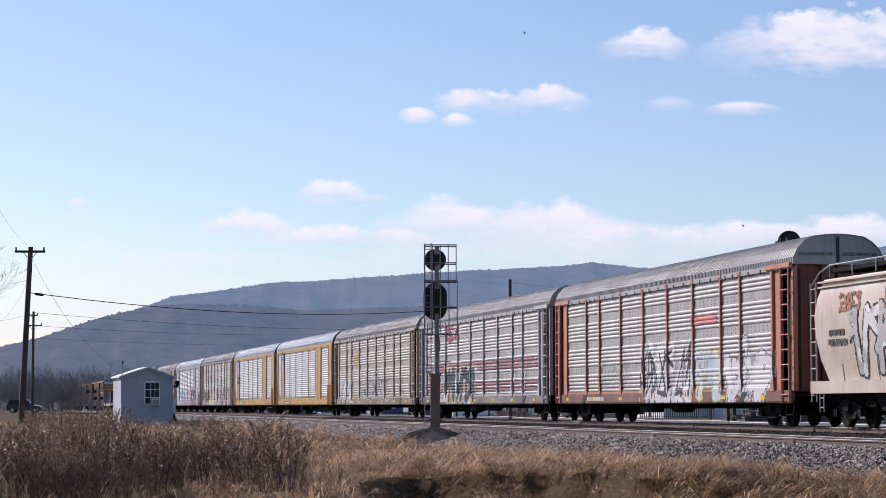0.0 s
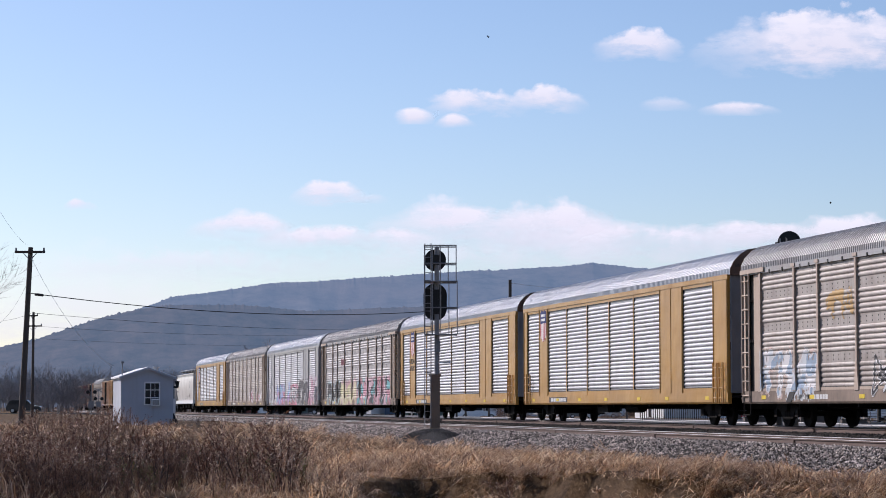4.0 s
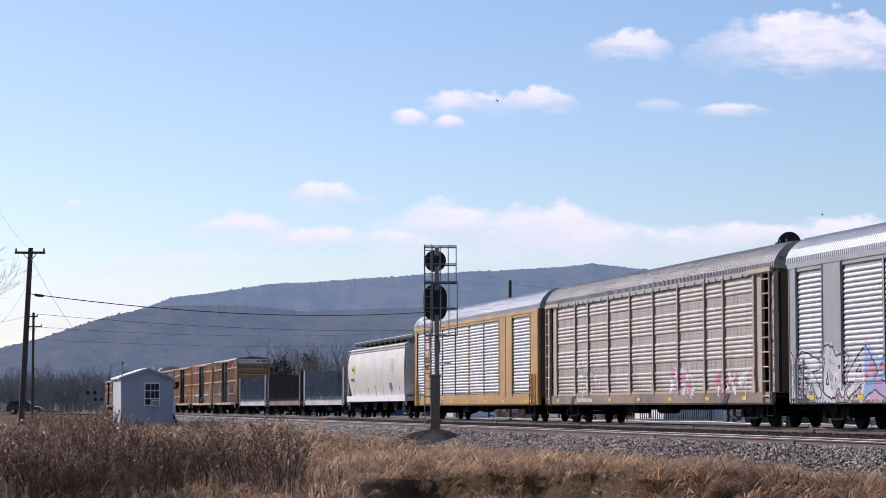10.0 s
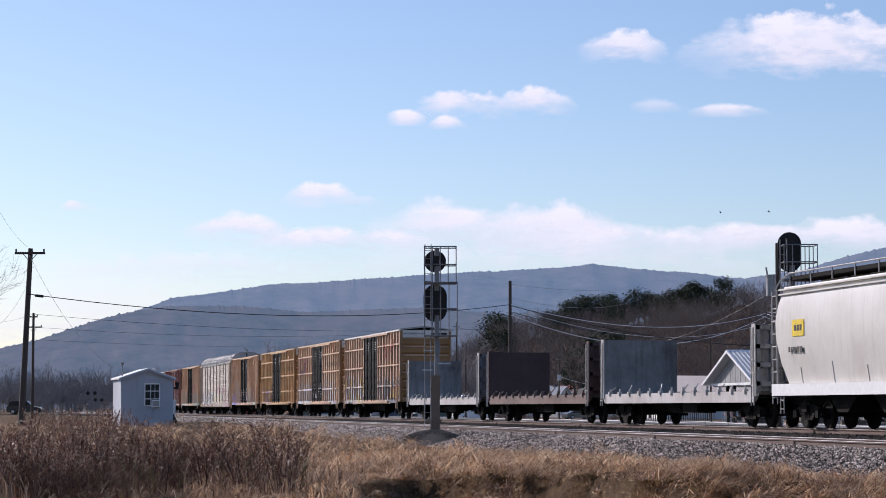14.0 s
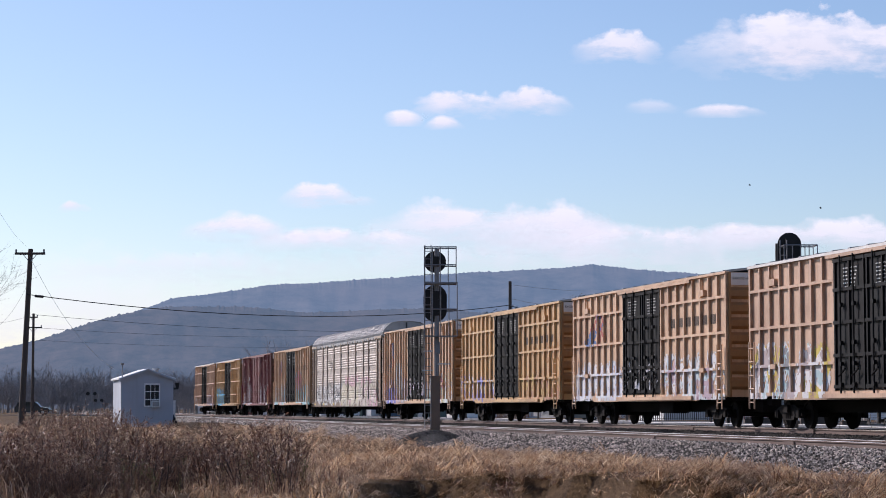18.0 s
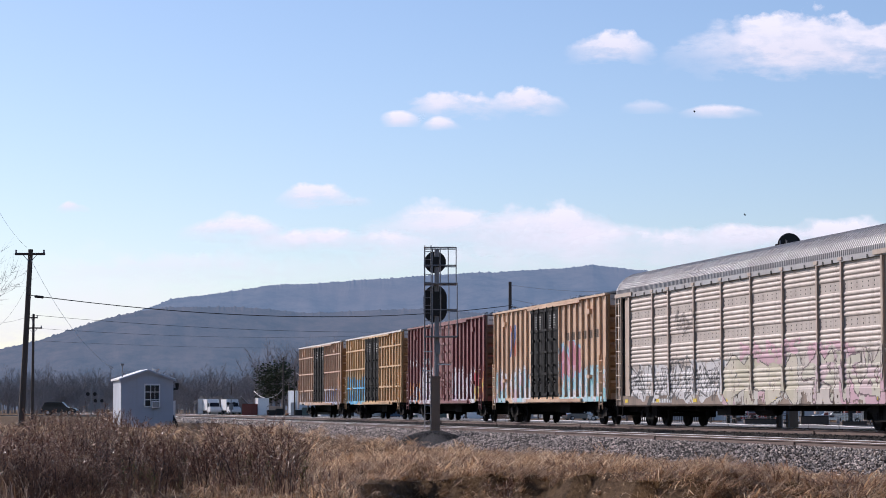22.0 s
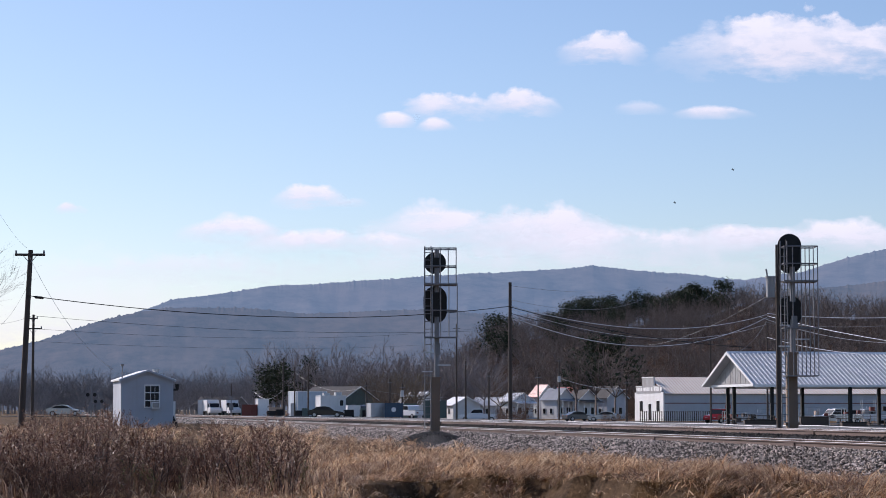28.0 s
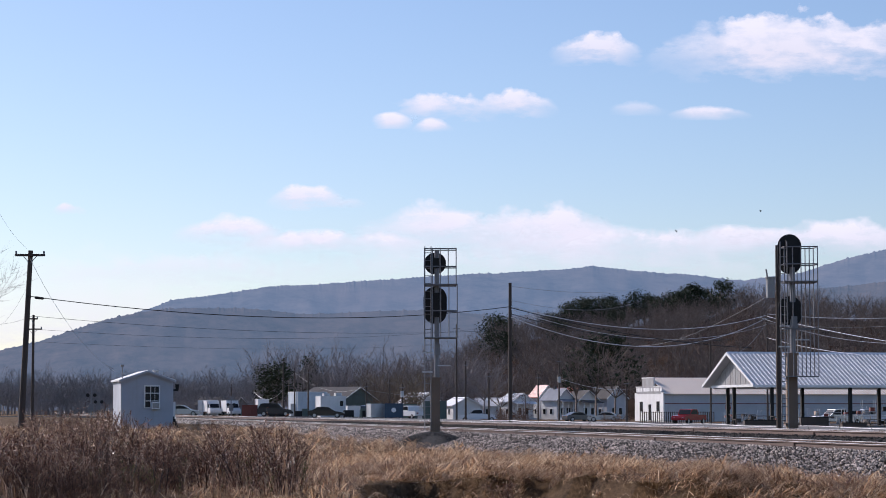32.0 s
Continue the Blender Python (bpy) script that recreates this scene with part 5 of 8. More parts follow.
def signal_mast(m, top, label, heads, trunk_top, cage, flip):
    """Colour-light mast seen from behind: box trunk, round mast, round-ended backgrounds, ladder, cages."""
    s = thing("railway_signal", label, "railway signal", m, group="colour-light signals")
    part("base", G().prism([(-0.32, -0.32), (0.32, -0.32), (0.32, 0.32), (-0.32, 0.32)], "z", -0.25, 0.05).box(-0.2, 0.2, -0.2, 0.2, 0.0, 0.5), SIGSTEEL, s)
    part("trunk", G().box(-0.19, 0.19, -0.17, 0.17, 0.4, trunk_top), SIGSTEEL, s)
    part("mast", G().tube((0.07, 0, 0.4), (0.07, 0, top), 0.1, 12), SIGGREY, s)
    for z0, z1, r in heads:
        g = G()
        n = 18
        pts = [(r * math.cos(math.pi * i / n), z1 - r + r * math.sin(math.pi * i / n)) for i in range(n + 1)]
        pts += [(r * 0.99 * math.cos(math.pi + math.pi * i / n), z0 + r + r * math.sin(math.pi + math.pi * i / n)) for i in range(n + 1)]
        g.prism([(x + 0.0, z) for x, z in pts], "y", 0.12, 0.16)
        hd = part("background", g, BLACK, s, "black round-ended signal background")
        b = G().box(-0.16, 0.16, -0.16, 0.12, z0 + r * 0.55, z1 - r * 0.55)
        part("lamp_case", b, BLACK, hd)
        hood = G()
        k = int(max(1, round((z1 - z0) / 0.45)))
        for i in range(k):
            hood.tube((0, 0.16, z0 + (z1 - z0) * (i + 0.5) / k), (0, 0.5, z0 + (z1 - z0) * (i + 0.5) / k - 0.03), 0.14, 10)
        part("hood", hood, BLACK, hd)
    lx = -0.28 * flip
    g = G().tube((lx - 0.12, -0.28, 0.2), (lx - 0.12, -0.28, top + 0.15), 0.02).tube((lx + 0.12, -0.28, 0.2), (lx + 0.12, -0.28, top + 0.15), 0.02)
    z = 0.5
    while z < top:
        g.tube((lx - 0.12, -0.28, z), (lx + 0.12, -0.28, z), 0.014)
        z += 0.3
    part("ladder", g, SIGGREY, s)
    for z, a, b in ((trunk_top + 0.25, -0.5, -0.1), (trunk_top + 0.5, 0.1, 0.6), (trunk_top + 1.0, -0.45, -0.1)):
        part("step_arm", G().box(a, b, -0.36, -0.3, z - 0.025, z + 0.025), GALV, s, "pale steel step arm")
    part("junction_box", G().box(-0.02, 0.2, -0.24, -0.1, trunk_top + 0.9, trunk_top + 1.35), SIGGREY, s)
    part("mast_flange", G().box(-0.24, 0.24, -0.22, 0.22, trunk_top - 0.04, trunk_top + 0.04).box(-0.26, 0.26, -0.24, 0.24, 0.42, 0.52), SIGSTEEL, s)
    for x0, x1, z0, z1 in cage:
        y0, y1 = -0.55, 0.35
        plat = part("platform", G().box(x0, x1, y0, y1, z0 - 0.04, z0), SIGGREY, s, "steel grating platform")
        for zz in (z0 + (z1 - z0) * 0.5, z1):
            for a, b in (((x0, y0), (x1, y0)), ((x1, y0), (x1, y1)), ((x1, y1), (x0, y1)), ((x0, y1), (x0, y0))):
                part("cage_rail", G().tube((*a, zz), (*b, zz), 0.024), SIGGREY, plat)
        k = max(2, int((x1 - x0) / 0.3))
        for i in range(k + 1):
            xx = x0 + (x1 - x0) * i / k
            for yy in (y0, y1):
                part("cage_bar", G().tube((xx, yy, z0), (xx, yy, z1), 0.018), SIGGREY, plat)
    return s


sig_near = signal_mast(pose(18.0, 83.3, -0.35, 0, 0, -12.4), 7.2, "weathered railway signal mast with two black heads, seen from behind",
                       [(6.28, 7.14, 0.43), (4.34, 5.80, 0.46)], 2.2, [(-0.42, 0.82, 5.85, 7.25), (-0.42, 0.86, 3.8, 5.85)], 1)
sig_far = signal_mast(pose(29.24, 74.34, -0.35, 0, 0, -12.4), 6.9, "railway signal mast with hooded heads beyond the far track",
                      [(5.9, 7.35, 0.43), (4.0, 5.1, 0.43)], 3.0, [(-0.3, 0.9, 5.6, 6.85), (-0.3, 0.9, 2.2, 5.6)], 1)


def build_hut():
    """Gabled lineside hut with a window, an air conditioner and a lamp on its side."""
    h = thing("equipment_hut", "grey metal-sided lineside hut with a low gable roof", "hut", pose(9.24, 112.7, -0.35, 0, 0, 2))
    w, d, e, p = 1.34, 1.9, 2.5, 2.92
    part("wall", G().prism([(-w, 0), (w, 0), (w, e), (0, p), (-w, e)], "y", 0, 0.06).box(-w, -w + 0.06, 0.06, 2 * d, 0, e).box(w - 0.06, w, 0.06, 2 * d, 0, e)
         .prism([(-w, 0), (w, 0), (w, e), (0, p), (-w, e)], "y", 2 * d, 2 * d + 0.06), SIDING, h)
    seam = G()
    for i in range(11):
        x = -w + 0.12 + i * (2 * w - 0.24) / 10
        seam.box(x - 0.012, x + 0.012, -0.012, 0.0, 0.05, e - 0.02)
    part("wall_seam", seam, SIDING, h)
    for sx in (-1, 1):
        part("roof", G().prism([(sx * (w + 0.12), e - 0.06), (0, p + 0.02), (0, p + 0.09), (sx * (w + 0.12), e + 0.02)], "y", -0.2, 2 * d + 0.25), WHITE, h, "pale metal roof half")
    part("fascia", G().prism([(-w - 0.12, e - 0.12), (0, p - 0.02), (w + 0.12, e - 0.12), (w + 0.12, e - 0.02), (0, p + 0.08), (-w - 0.12, e - 0.02)], "y", -0.24, -0.2), SIDING, h)
    win = part("window", G().box(-0.12, 0.62, -0.03, 0.0, 1.1, 2.22), GLASS, h)
    f = G()
    for a, b, c, dd in ((-0.16, 0.66, 2.18, 2.26), (-0.16, 0.66, 1.06, 1.12), (-0.16, -0.1, 1.06, 2.26), (0.6, 0.66, 1.06, 2.26), (-0.1, 0.6, 1.42, 1.46), (-0.1, 0.6, 1.82, 1.86), (0.16, 0.19, 1.12, 2.18), (0.38, 0.4, 1.46, 2.18)):
        f.box(a, b, -0.05, -0.03, c, dd)
    part("window_frame", f, WHITE, win)
    ac = part("air_conditioner", G().box(0.2, 0.62, -0.32, -0.03, 1.03, 1.38), WHITE, h, "white window air conditioner")
    part("grille", G().box(0.24, 0.58, -0.328, -0.32, 1.08, 1.33), GALV_DULL, ac)
    part("weatherhead", G().tube((-w + 0.1, 0.4, e), (-w + 0.1, 0.4, 3.25), 0.03).box(-w + 0.02, -w + 0.18, 0.32, 0.48, 3.2, 3.3), SIGGREY, h)
    part("lamp", G().box(w, w + 0.28, 0.3, 0.45, 1.95, 2.05).tube((w + 0.25, 0.38, 1.98), (w + 0.25, 0.38, 2.3), 0.07, 8, 0.12), BLACK, h)
    part("side_box", G().box(w, w + 0.16, 0.3, 1.0, 0.5, 1.4), WHITE, h)
    part("step_plate", G().prism([(w, 0.0), (w + 0.38, 0.0), (w, 0.75)], "y", 0.2, 0.8), BLACK, h)
    part("vent", G().tube((0.75, 2.6, 2.6), (0.75, 2.6, 3.0), 0.12, 10).tube((0.75, 2.6, 3.0), (0.75, 2.6, 3.08), 0.19, 10), GALV, h)
    return h


build_hut()


def utility_pole(x, y, z, top, label, arms=(), r=0.16, lean=0.0):
    p = thing("utility_pole", label, "utility pole", pose(x, y, z, 0, 0, -12.4), group="wooden utility poles")
    part("pole", G().tube((0, 0, -0.2), (lean, 0, top), r, 10, r * 0.72), POLEWOOD, p)
    for za, half, tilt in arms:
        xx = lean * za / top
        a = part("crossarm", G().box(xx - half, xx + half, -0.18, -0.07, za - 0.06, za + 0.06), POLEWOOD, p)
        ins = G()
        for k in (-0.92, 0.92):
            ins.tube((xx + half * k, -0.12, za + 0.06), (xx + half * k, -0.12, za + 0.22), 0.05, 8)
        part("insulator", ins, GALV_DULL, a)
        part("brace", G().tube((xx - half * 0.5, -0.12, za), (xx, -0.1, za - 0.45), 0.02).tube((xx + half * 0.5, -0.12, za), (xx, -0.1, za - 0.45), 0.02), SIGGREY, p)
    return p


utility_pole(2.94, 114.4, -0.35, 9.2, "tall weathered pole with one crossarm and a transformer, beside the field", [(8.95, 0.78, 0)], 0.17, 0.38)
utility_pole(6.25, 204, -0.2, 9.55, "distant wooden pole with a low crossarm beside the road", [(8.25, 0.82, 0), (9.2, 0.4, 0)], 0.15)
utility_pole(36.85, 146, -0.35, 9.75, "bare wooden pole beyond the tracks carrying several cables", [], 0.15)
slim = utility_pole(30.75, 79.5, -0.4, 7.4, "slim dark pole with a can-shaped transformer beside the far signal", [], 0.12)
part("transformer", G().tube((-0.3, -0.1, 5.35), (-0.3, -0.1, 6.1), 0.17, 14).tube((-0.3, -0.1, 6.1), (-0.3, -0.1, 6.16), 0.2, 14).tube((-0.42, -0.1, 6.16), (-0.46, -0.1, 6.45), 0.035, 6), GALV_DULL, slim, "grey transformer can")


def wire(p, q, sag, r=0.02, n=14, label="thin black overhead cable"):
    p, q = Vector(p), Vector(q)
    pts = [p.lerp(q, i / n) - Vector((0, 0, sag * 4 * (i / n) * (1 - i / n))) for i in range(n + 1)]
    return solid("cable", G().path(pts, r, 4), BLACK, label, "cable", group="overhead cables")


# ---- far hills ----


def hill_material(name, a, b, air, haze_glow):
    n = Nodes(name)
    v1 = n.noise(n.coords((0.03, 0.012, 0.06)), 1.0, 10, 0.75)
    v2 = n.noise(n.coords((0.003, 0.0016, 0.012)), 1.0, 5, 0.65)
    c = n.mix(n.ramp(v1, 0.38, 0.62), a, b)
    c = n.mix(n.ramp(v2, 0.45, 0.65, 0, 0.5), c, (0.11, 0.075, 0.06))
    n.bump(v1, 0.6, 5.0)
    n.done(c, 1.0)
    # distance haze is painted in as a blue glow of this strength
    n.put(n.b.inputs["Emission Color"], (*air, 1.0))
    n.b.inputs["Emission Strength"].default_value = haze_glow
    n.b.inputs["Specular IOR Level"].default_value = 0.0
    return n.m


# both ridges emit blue to stand in for the haze before them
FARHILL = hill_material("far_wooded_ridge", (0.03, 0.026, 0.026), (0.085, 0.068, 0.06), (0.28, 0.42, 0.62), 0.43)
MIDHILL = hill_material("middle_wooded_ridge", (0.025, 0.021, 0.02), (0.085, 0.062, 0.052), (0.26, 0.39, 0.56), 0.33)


def ridge(name, label, mat, dist, crest, depth, rough, seed, foot=0.0):
    """A wooded ridge that runs across the view: crest gives (degrees right of the line, degrees above eye level)."""
    g = G()
    az = [p[0] for p in crest]
    el = [p[1] for p in crest]
    rows = []
    bearings = [az[0] + (0.0 - az[0]) * i / 60 for i in range(60)] + [i * 0.02 for i in range(1300)] + [26 + (az[-1] - 26) * i / 60 for i in range(61)]
    bearings = [b for b in bearings if az[0] <= b <= az[-1]]
    shape = [(0.0, 0.0), (0.25, 0.22), (0.45, 0.42), (0.62, 0.62), (0.78, 0.8), (0.9, 0.93), (1.0, 1.0), (1.25, 0.8)]
    prof = [(i / 16, float(np.interp(i / 16, [q[0] for q in shape], [q[1] for q in shape]))) for i in range(17)] + [(1.25, 0.8)]
    for k, h in prof:
        row = []
        for a in bearings:
            e = float(np.interp(a, az, el))
            d = dist + depth * k
            top = math.tan(radians(e)) * (dist + depth)
            n1 = noise.fractal((a * 0.7, k * 3.0, seed), 1.0, 2.0, 3)
            n2 = max(0.0, noise.noise((a * 9, k * 9, seed + 7))) + 0.8 * abs(noise.noise((a * 26, k * 20, seed + 9))) + 0.5 * abs(noise.noise((a * 60, k * 20, seed + 3)))
            z = foot + top * h * (1 + 0.13 * n1 * (1 - abs(2 * k - 1)) * rough) + (0.010 * n1 * top + rough * 3.2 * n2 * (1 if k > 0.97 else 0)) * (1 if h else 0)
            row.append((d * math.sin(radians(a)), d * math.cos(radians(a)), z))
        rows.append(row)
    g.sheet(rows)
    return solid(name, g, mat, label, "hill", kind="structure", smooth=True)


def elev(y):
    return math.degrees(math.atan((726.0 - y) / 3857))


def azim(x):
    return 12.4 + math.degrees(math.atan((x - 784) / 3857))


FAR_CREST = [(-40, 0.8), (azim(-300), elev(650)), (azim(0), elev(640)), (azim(140), elev(600)), (azim(240), elev(556)), (azim(310), elev(532)), (azim(480), elev(509)), (azim(640), elev(498)), (azim(850), elev(484)),
             (azim(980), elev(480)), (azim(1050), elev(471)), (azim(1110), elev(479)), (azim(1220), elev(488)), (azim(1320), elev(500)), (azim(1420), elev(485)),
             (azim(1500), elev(462)), (azim(1580), elev(445)), (azim(1800), elev(430)), (60, 3.5)]
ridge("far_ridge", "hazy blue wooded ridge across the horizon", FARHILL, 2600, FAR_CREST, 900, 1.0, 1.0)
MID_CREST = [(-40, 0.9), (azim(-300), elev(648)), (azim(0), elev(623)), (azim(70), elev(606)), (azim(103), elev(595)), (azim(140), elev(583)), (azim(180), elev(570)), (azim(230), elev(558)), (azim(290), elev(547)), (azim(420), elev(546)), (azim(530), elev(556)), (azim(640), elev(553)), (azim(760), elev(548)),
             (azim(900), elev(560)), (azim(1100), elev(545)), (azim(1400), elev(520)), (azim(1600), elev(500)), (60, 2.0)]
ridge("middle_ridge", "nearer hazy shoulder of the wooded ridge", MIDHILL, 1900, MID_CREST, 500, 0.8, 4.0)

# ---- clouds: thin soft sheets far off, drifting slowly ----


def cloud_material(name, power, crisp=0.16, base=0.9, lump=0.55, grain=1.0):
    """A heaped cloud in its own box: a crisp billowed top, a soft level foot, ragged thin ends."""
    n = Nodes(name)
    g = n.coords((1, 1, 1), "Generated")
    m = n.add("ShaderNodeVectorMath")
    m.operation = "MULTIPLY_ADD"
    n.put(m.inputs[0], g)
    m.inputs[1].default_value = (2, 2, 2)
    m.inputs[2].default_value = (-1, -1, -1)
    sep = n.add("ShaderNodeSeparateXYZ")
    n.put(sep.inputs[0], m.outputs[0])
    x, z = sep.outputs[0], sep.outputs[1]
    rnd = n.add("ShaderNodeObjectInfo").outputs["Random"]
    off = n.add("ShaderNodeCombineXYZ")
    n.put(off.inputs[2], n.math("MULTIPLY", rnd, 50.0))

    def field(sx, sy, detail, rough):
        sc = n.add("ShaderNodeVectorMath")
        sc.operation = "ADD"
        n.put(sc.inputs[0], n.coords((sx * grain, sy * grain, 0.01)))
        n.put(sc.inputs[1], off.outputs[0])
        return n.math("SUBTRACT", n.noise(sc.outputs[0], 1.0, detail, rough), 0.5)

    broad = field(0.008, 0.006, 2, 0.5)
    puff = field(0.024, 0.030, 5, 0.55)
    wisp = field(0.011, 0.03, 7, 0.62)
    dome = n.math("POWER", n.math("MAXIMUM", n.math("SUBTRACT", 1.0, n.math("MULTIPLY", x, x)), 0.0), 0.65)
    bill = n.math("ADD", n.math("MULTIPLY", broad, lump * 2.2), n.math("MULTIPLY", puff, lump * 2.4))
    top = n.math("ADD", n.math("SUBTRACT", n.math("MULTIPLY", dome, 1.15), 0.5), n.math("MULTIPLY", bill, dome))
    over = n.ramp(n.math("SUBTRACT", top, z), 0.0, crisp, 0.0, 1.0)
    foot = n.ramp(n.math("ADD", n.math("ADD", z, 0.92), n.math("MULTIPLY", wisp, 1.8)), 0.0, base, 0.0, 1.0)
    ends = n.ramp(n.math("ADD", n.math("ABSOLUTE", x), n.math("MULTIPLY", wisp, 1.3)), 0.45, 0.98, 1.0, 0.0)
    thin = n.ramp(n.math("ADD", wisp, n.math("MULTIPLY", puff, 0.6)), -0.26, 0.06, 0.5, 1.0)
    rim = n.ramp(n.math("MAXIMUM", n.math("ABSOLUTE", x), n.math("ABSOLUTE", z)), 0.93, 1.0, 1.0, 0.0)
    alpha = n.math("MULTIPLY", n.math("MULTIPLY", n.math("MULTIPLY", over, foot), n.math("MULTIPLY", ends, thin)), n.math("MULTIPLY", rim, power))
    em = n.add("ShaderNodeEmission")
    # sunlit tops and greyer shaded feet are painted into the sheet's glow
    lit = n.ramp(n.math("SUBTRACT", n.math("ADD", z, n.math("MULTIPLY", puff, 1.2)), n.math("MULTIPLY", top, 0.5)), -0.7, 0.35)
    n.put(em.inputs["Color"], n.mix(lit, (0.86, 0.84, 0.88), (1.0, 0.965, 0.975)))
    em.inputs["Strength"].default_value = 0.95
    tr = n.add("ShaderNodeBsdfTransparent")
    mx = n.add("ShaderNodeMixShader")
    n.put(mx.inputs[0], alpha)
    n.put(mx.inputs[1], tr.outputs[0])
    n.put(mx.inputs[2], em.outputs[0])
    n.t.links.new(mx.outputs[0], n.out.inputs["Surface"])
    return n.m


CLOUD = cloud_material("soft_cloud", 0.92, 0.3, 0.9, 0.55)
CLOUD_BIG = cloud_material("heaped_cloud", 0.95, 0.2, 0.7, 0.5, 0.8)
CLOUD_BANK = cloud_material("cloud_bank", 0.95, 0.36, 1.0, 0.6, 0.6)
CLOUD_THIN = cloud_material("thin_cloud", 0.42, 0.7, 1.1, 0.8)
CLOUD_HAZE = cloud_material("thin_haze", 0.6, 1.0, 0.9, 0.35, 0.6)
SKYDIST = 4300.0


def sky_pose(px, py, t=0.0):
    """A point of the far sky by the view's own angles, at the clip's start."""
    a, p = radians(12.4), radians(4.135)
    fw = Vector((math.sin(a) * math.cos(p), math.cos(a) * math.cos(p), math.sin(p)))
    rt = Vector((math.cos(a), -math.sin(a), 0))
    up = rt.cross(fw)
    d = fw + rt * ((px - 784) / 3857) + up * ((441 - py) / 3857)
    return Vector(EYE) + d * SKYDIST


CLOUDS = []


def cloud(px, py, w, h, mat, drift, label="small white fair-weather cloud"):
    """Centre and size by angle, and its drift to the left over the clip."""
    k = SKYDIST / 3857
    g = G()
    nx, nz = 12, 6
    g.sheet([[(w * k * (i / nx - 0.5), h * k * (j / nz - 0.5), -0.03 * w * k * ((i / nx - 0.5) ** 2 + (j / nz - 0.5) ** 2)) for i in range(nx + 1)] for j in range(nz + 1)])
    c = solid("cloud", g, mat, label, "cloud", group="fair-weather clouds", smooth=True)
    c.visible_shadow = False
    CLOUDS.append((c, px, py, drift))
    return c


cloud(1140, 74, 185, 76, CLOUD, 85)
cloud(1500, 62, 560, 156, CLOUD_BIG, 86, "large white fair-weather cloud")
cloud(850, 174, 215, 70, CLOUD, 62)
cloud(975, 170, 160, 64, CLOUD, 62)
cloud(1190, 182, 120, 30, CLOUD_THIN, 60)
cloud(1315, 188, 160, 34, CLOUD_BANK, 60)
cloud(738, 204, 90, 32, CLOUD_BANK, 45)
cloud(812, 212, 80, 34, CLOUD_BANK, 45)
cloud(588, 337, 150, 58, CLOUD, 45)
cloud(655, 348, 90, 24, CLOUD_THIN, 45)
cloud(145, 358, 66, 34, CLOUD, 22)
cloud(435, 397, 230, 64, CLOUD_BANK, 28)
cloud(620, 418, 420, 60, CLOUD_BANK, 26)
cloud(880, 390, 520, 116, CLOUD_BANK, 24, "long low white cloud bank")
cloud(985, 392, 330, 116, CLOUD_BANK, 10, "domed white top of the cloud bank")
cloud(1120, 418, 520, 96, CLOUD_BANK, 22, "long low white cloud bank")
cloud(1345, 408, 260, 66, CLOUD_BANK, 16)
cloud(1470, 412, 480, 84, CLOUD_BANK, 14, "long low white cloud bank")
# glowing sheets added to whiten the low sky as haze
cloud(1000, 455, 1300, 110, CLOUD_THIN, 15, "thin white haze bank low over the ridge")
cloud(330, 465, 700, 70, CLOUD_THIN, 10, "thin white haze streak")
cloud(110, 540, 1100, 300, CLOUD_HAZE, 6, "thin white haze low over the hill's foot")


# ---- ties, stones, grass and weeds ----


def shaded_stuff(name, cols, rough=0.9, translucent=0.0):
    """Colour picked at random for every loose piece."""
    n = Nodes(name)
    r = n.add("ShaderNodeNewGeometry").outputs["Random Per Island"]
    ramp = n.add("ShaderNodeValToRGB")
    n.put(ramp.inputs[0], r)
    els = ramp.color_ramp.elements
    for i, c in enumerate(cols):
        e = els[i] if i < 2 else els.new(0.5)
        e.position = i / (len(cols) - 1)
        e.color = (*c, 1.0)
    col = ramp.outputs[0]
    big = n.noise(n.coords((0.5, 0.5, 0.5)), 1.0, 4)
    col = n.mix(n.ramp(big, 0.35, 0.7, 0.0, 0.45), col, cols[0])
    n.done(col, rough)
    if translucent:
        tr = n.add("ShaderNodeBsdfTranslucent")
        n.put(tr.inputs["Color"], col)
        mx = n.add("ShaderNodeMixShader")
        mx.inputs[0].default_value = translucent
        n.put(mx.inputs[1], n.b.outputs[0])
        n.put(mx.inputs[2], tr.outputs[0])
        n.t.links.new(mx.outputs[0], n.out.inputs["Surface"])
    return n.m


STONE = shaded_stuff("ballast_stone", [(0.022, 0.016, 0.013), (0.095, 0.077, 0.064), (0.31, 0.257, 0.215), (0.95, 0.82, 0.72)])
# dark brown stone, with the heavy shade between the tracks painted in
SHADESTONE = shaded_stuff("dark_shaded_ballast_stone", [(0.014, 0.012, 0.010), (0.03, 0.026, 0.023), (0.075, 0.065, 0.058)])
DARKSTONE = shaded_stuff("dark_stone", [(0.013, 0.013, 0.014), (0.035, 0.034, 0.036), (0.085, 0.083, 0.085)])
STRAW = shaded_stuff("dead_grass_blade", [(0.07, 0.034, 0.017), (0.30, 0.16, 0.08), (0.56, 0.34, 0.175), (0.82, 0.55, 0.31), (1.0, 0.80, 0.55)], 0.4, 0.6)
WEEDSTEM = shaded_stuff("dry_weed_stem", [(0.02, 0.008, 0.005), (0.06, 0.023, 0.013), (0.12, 0.045, 0.025), (0.19, 0.075, 0.042), (0.26, 0.11, 0.06), (0.42, 0.23, 0.14)], 0.5)
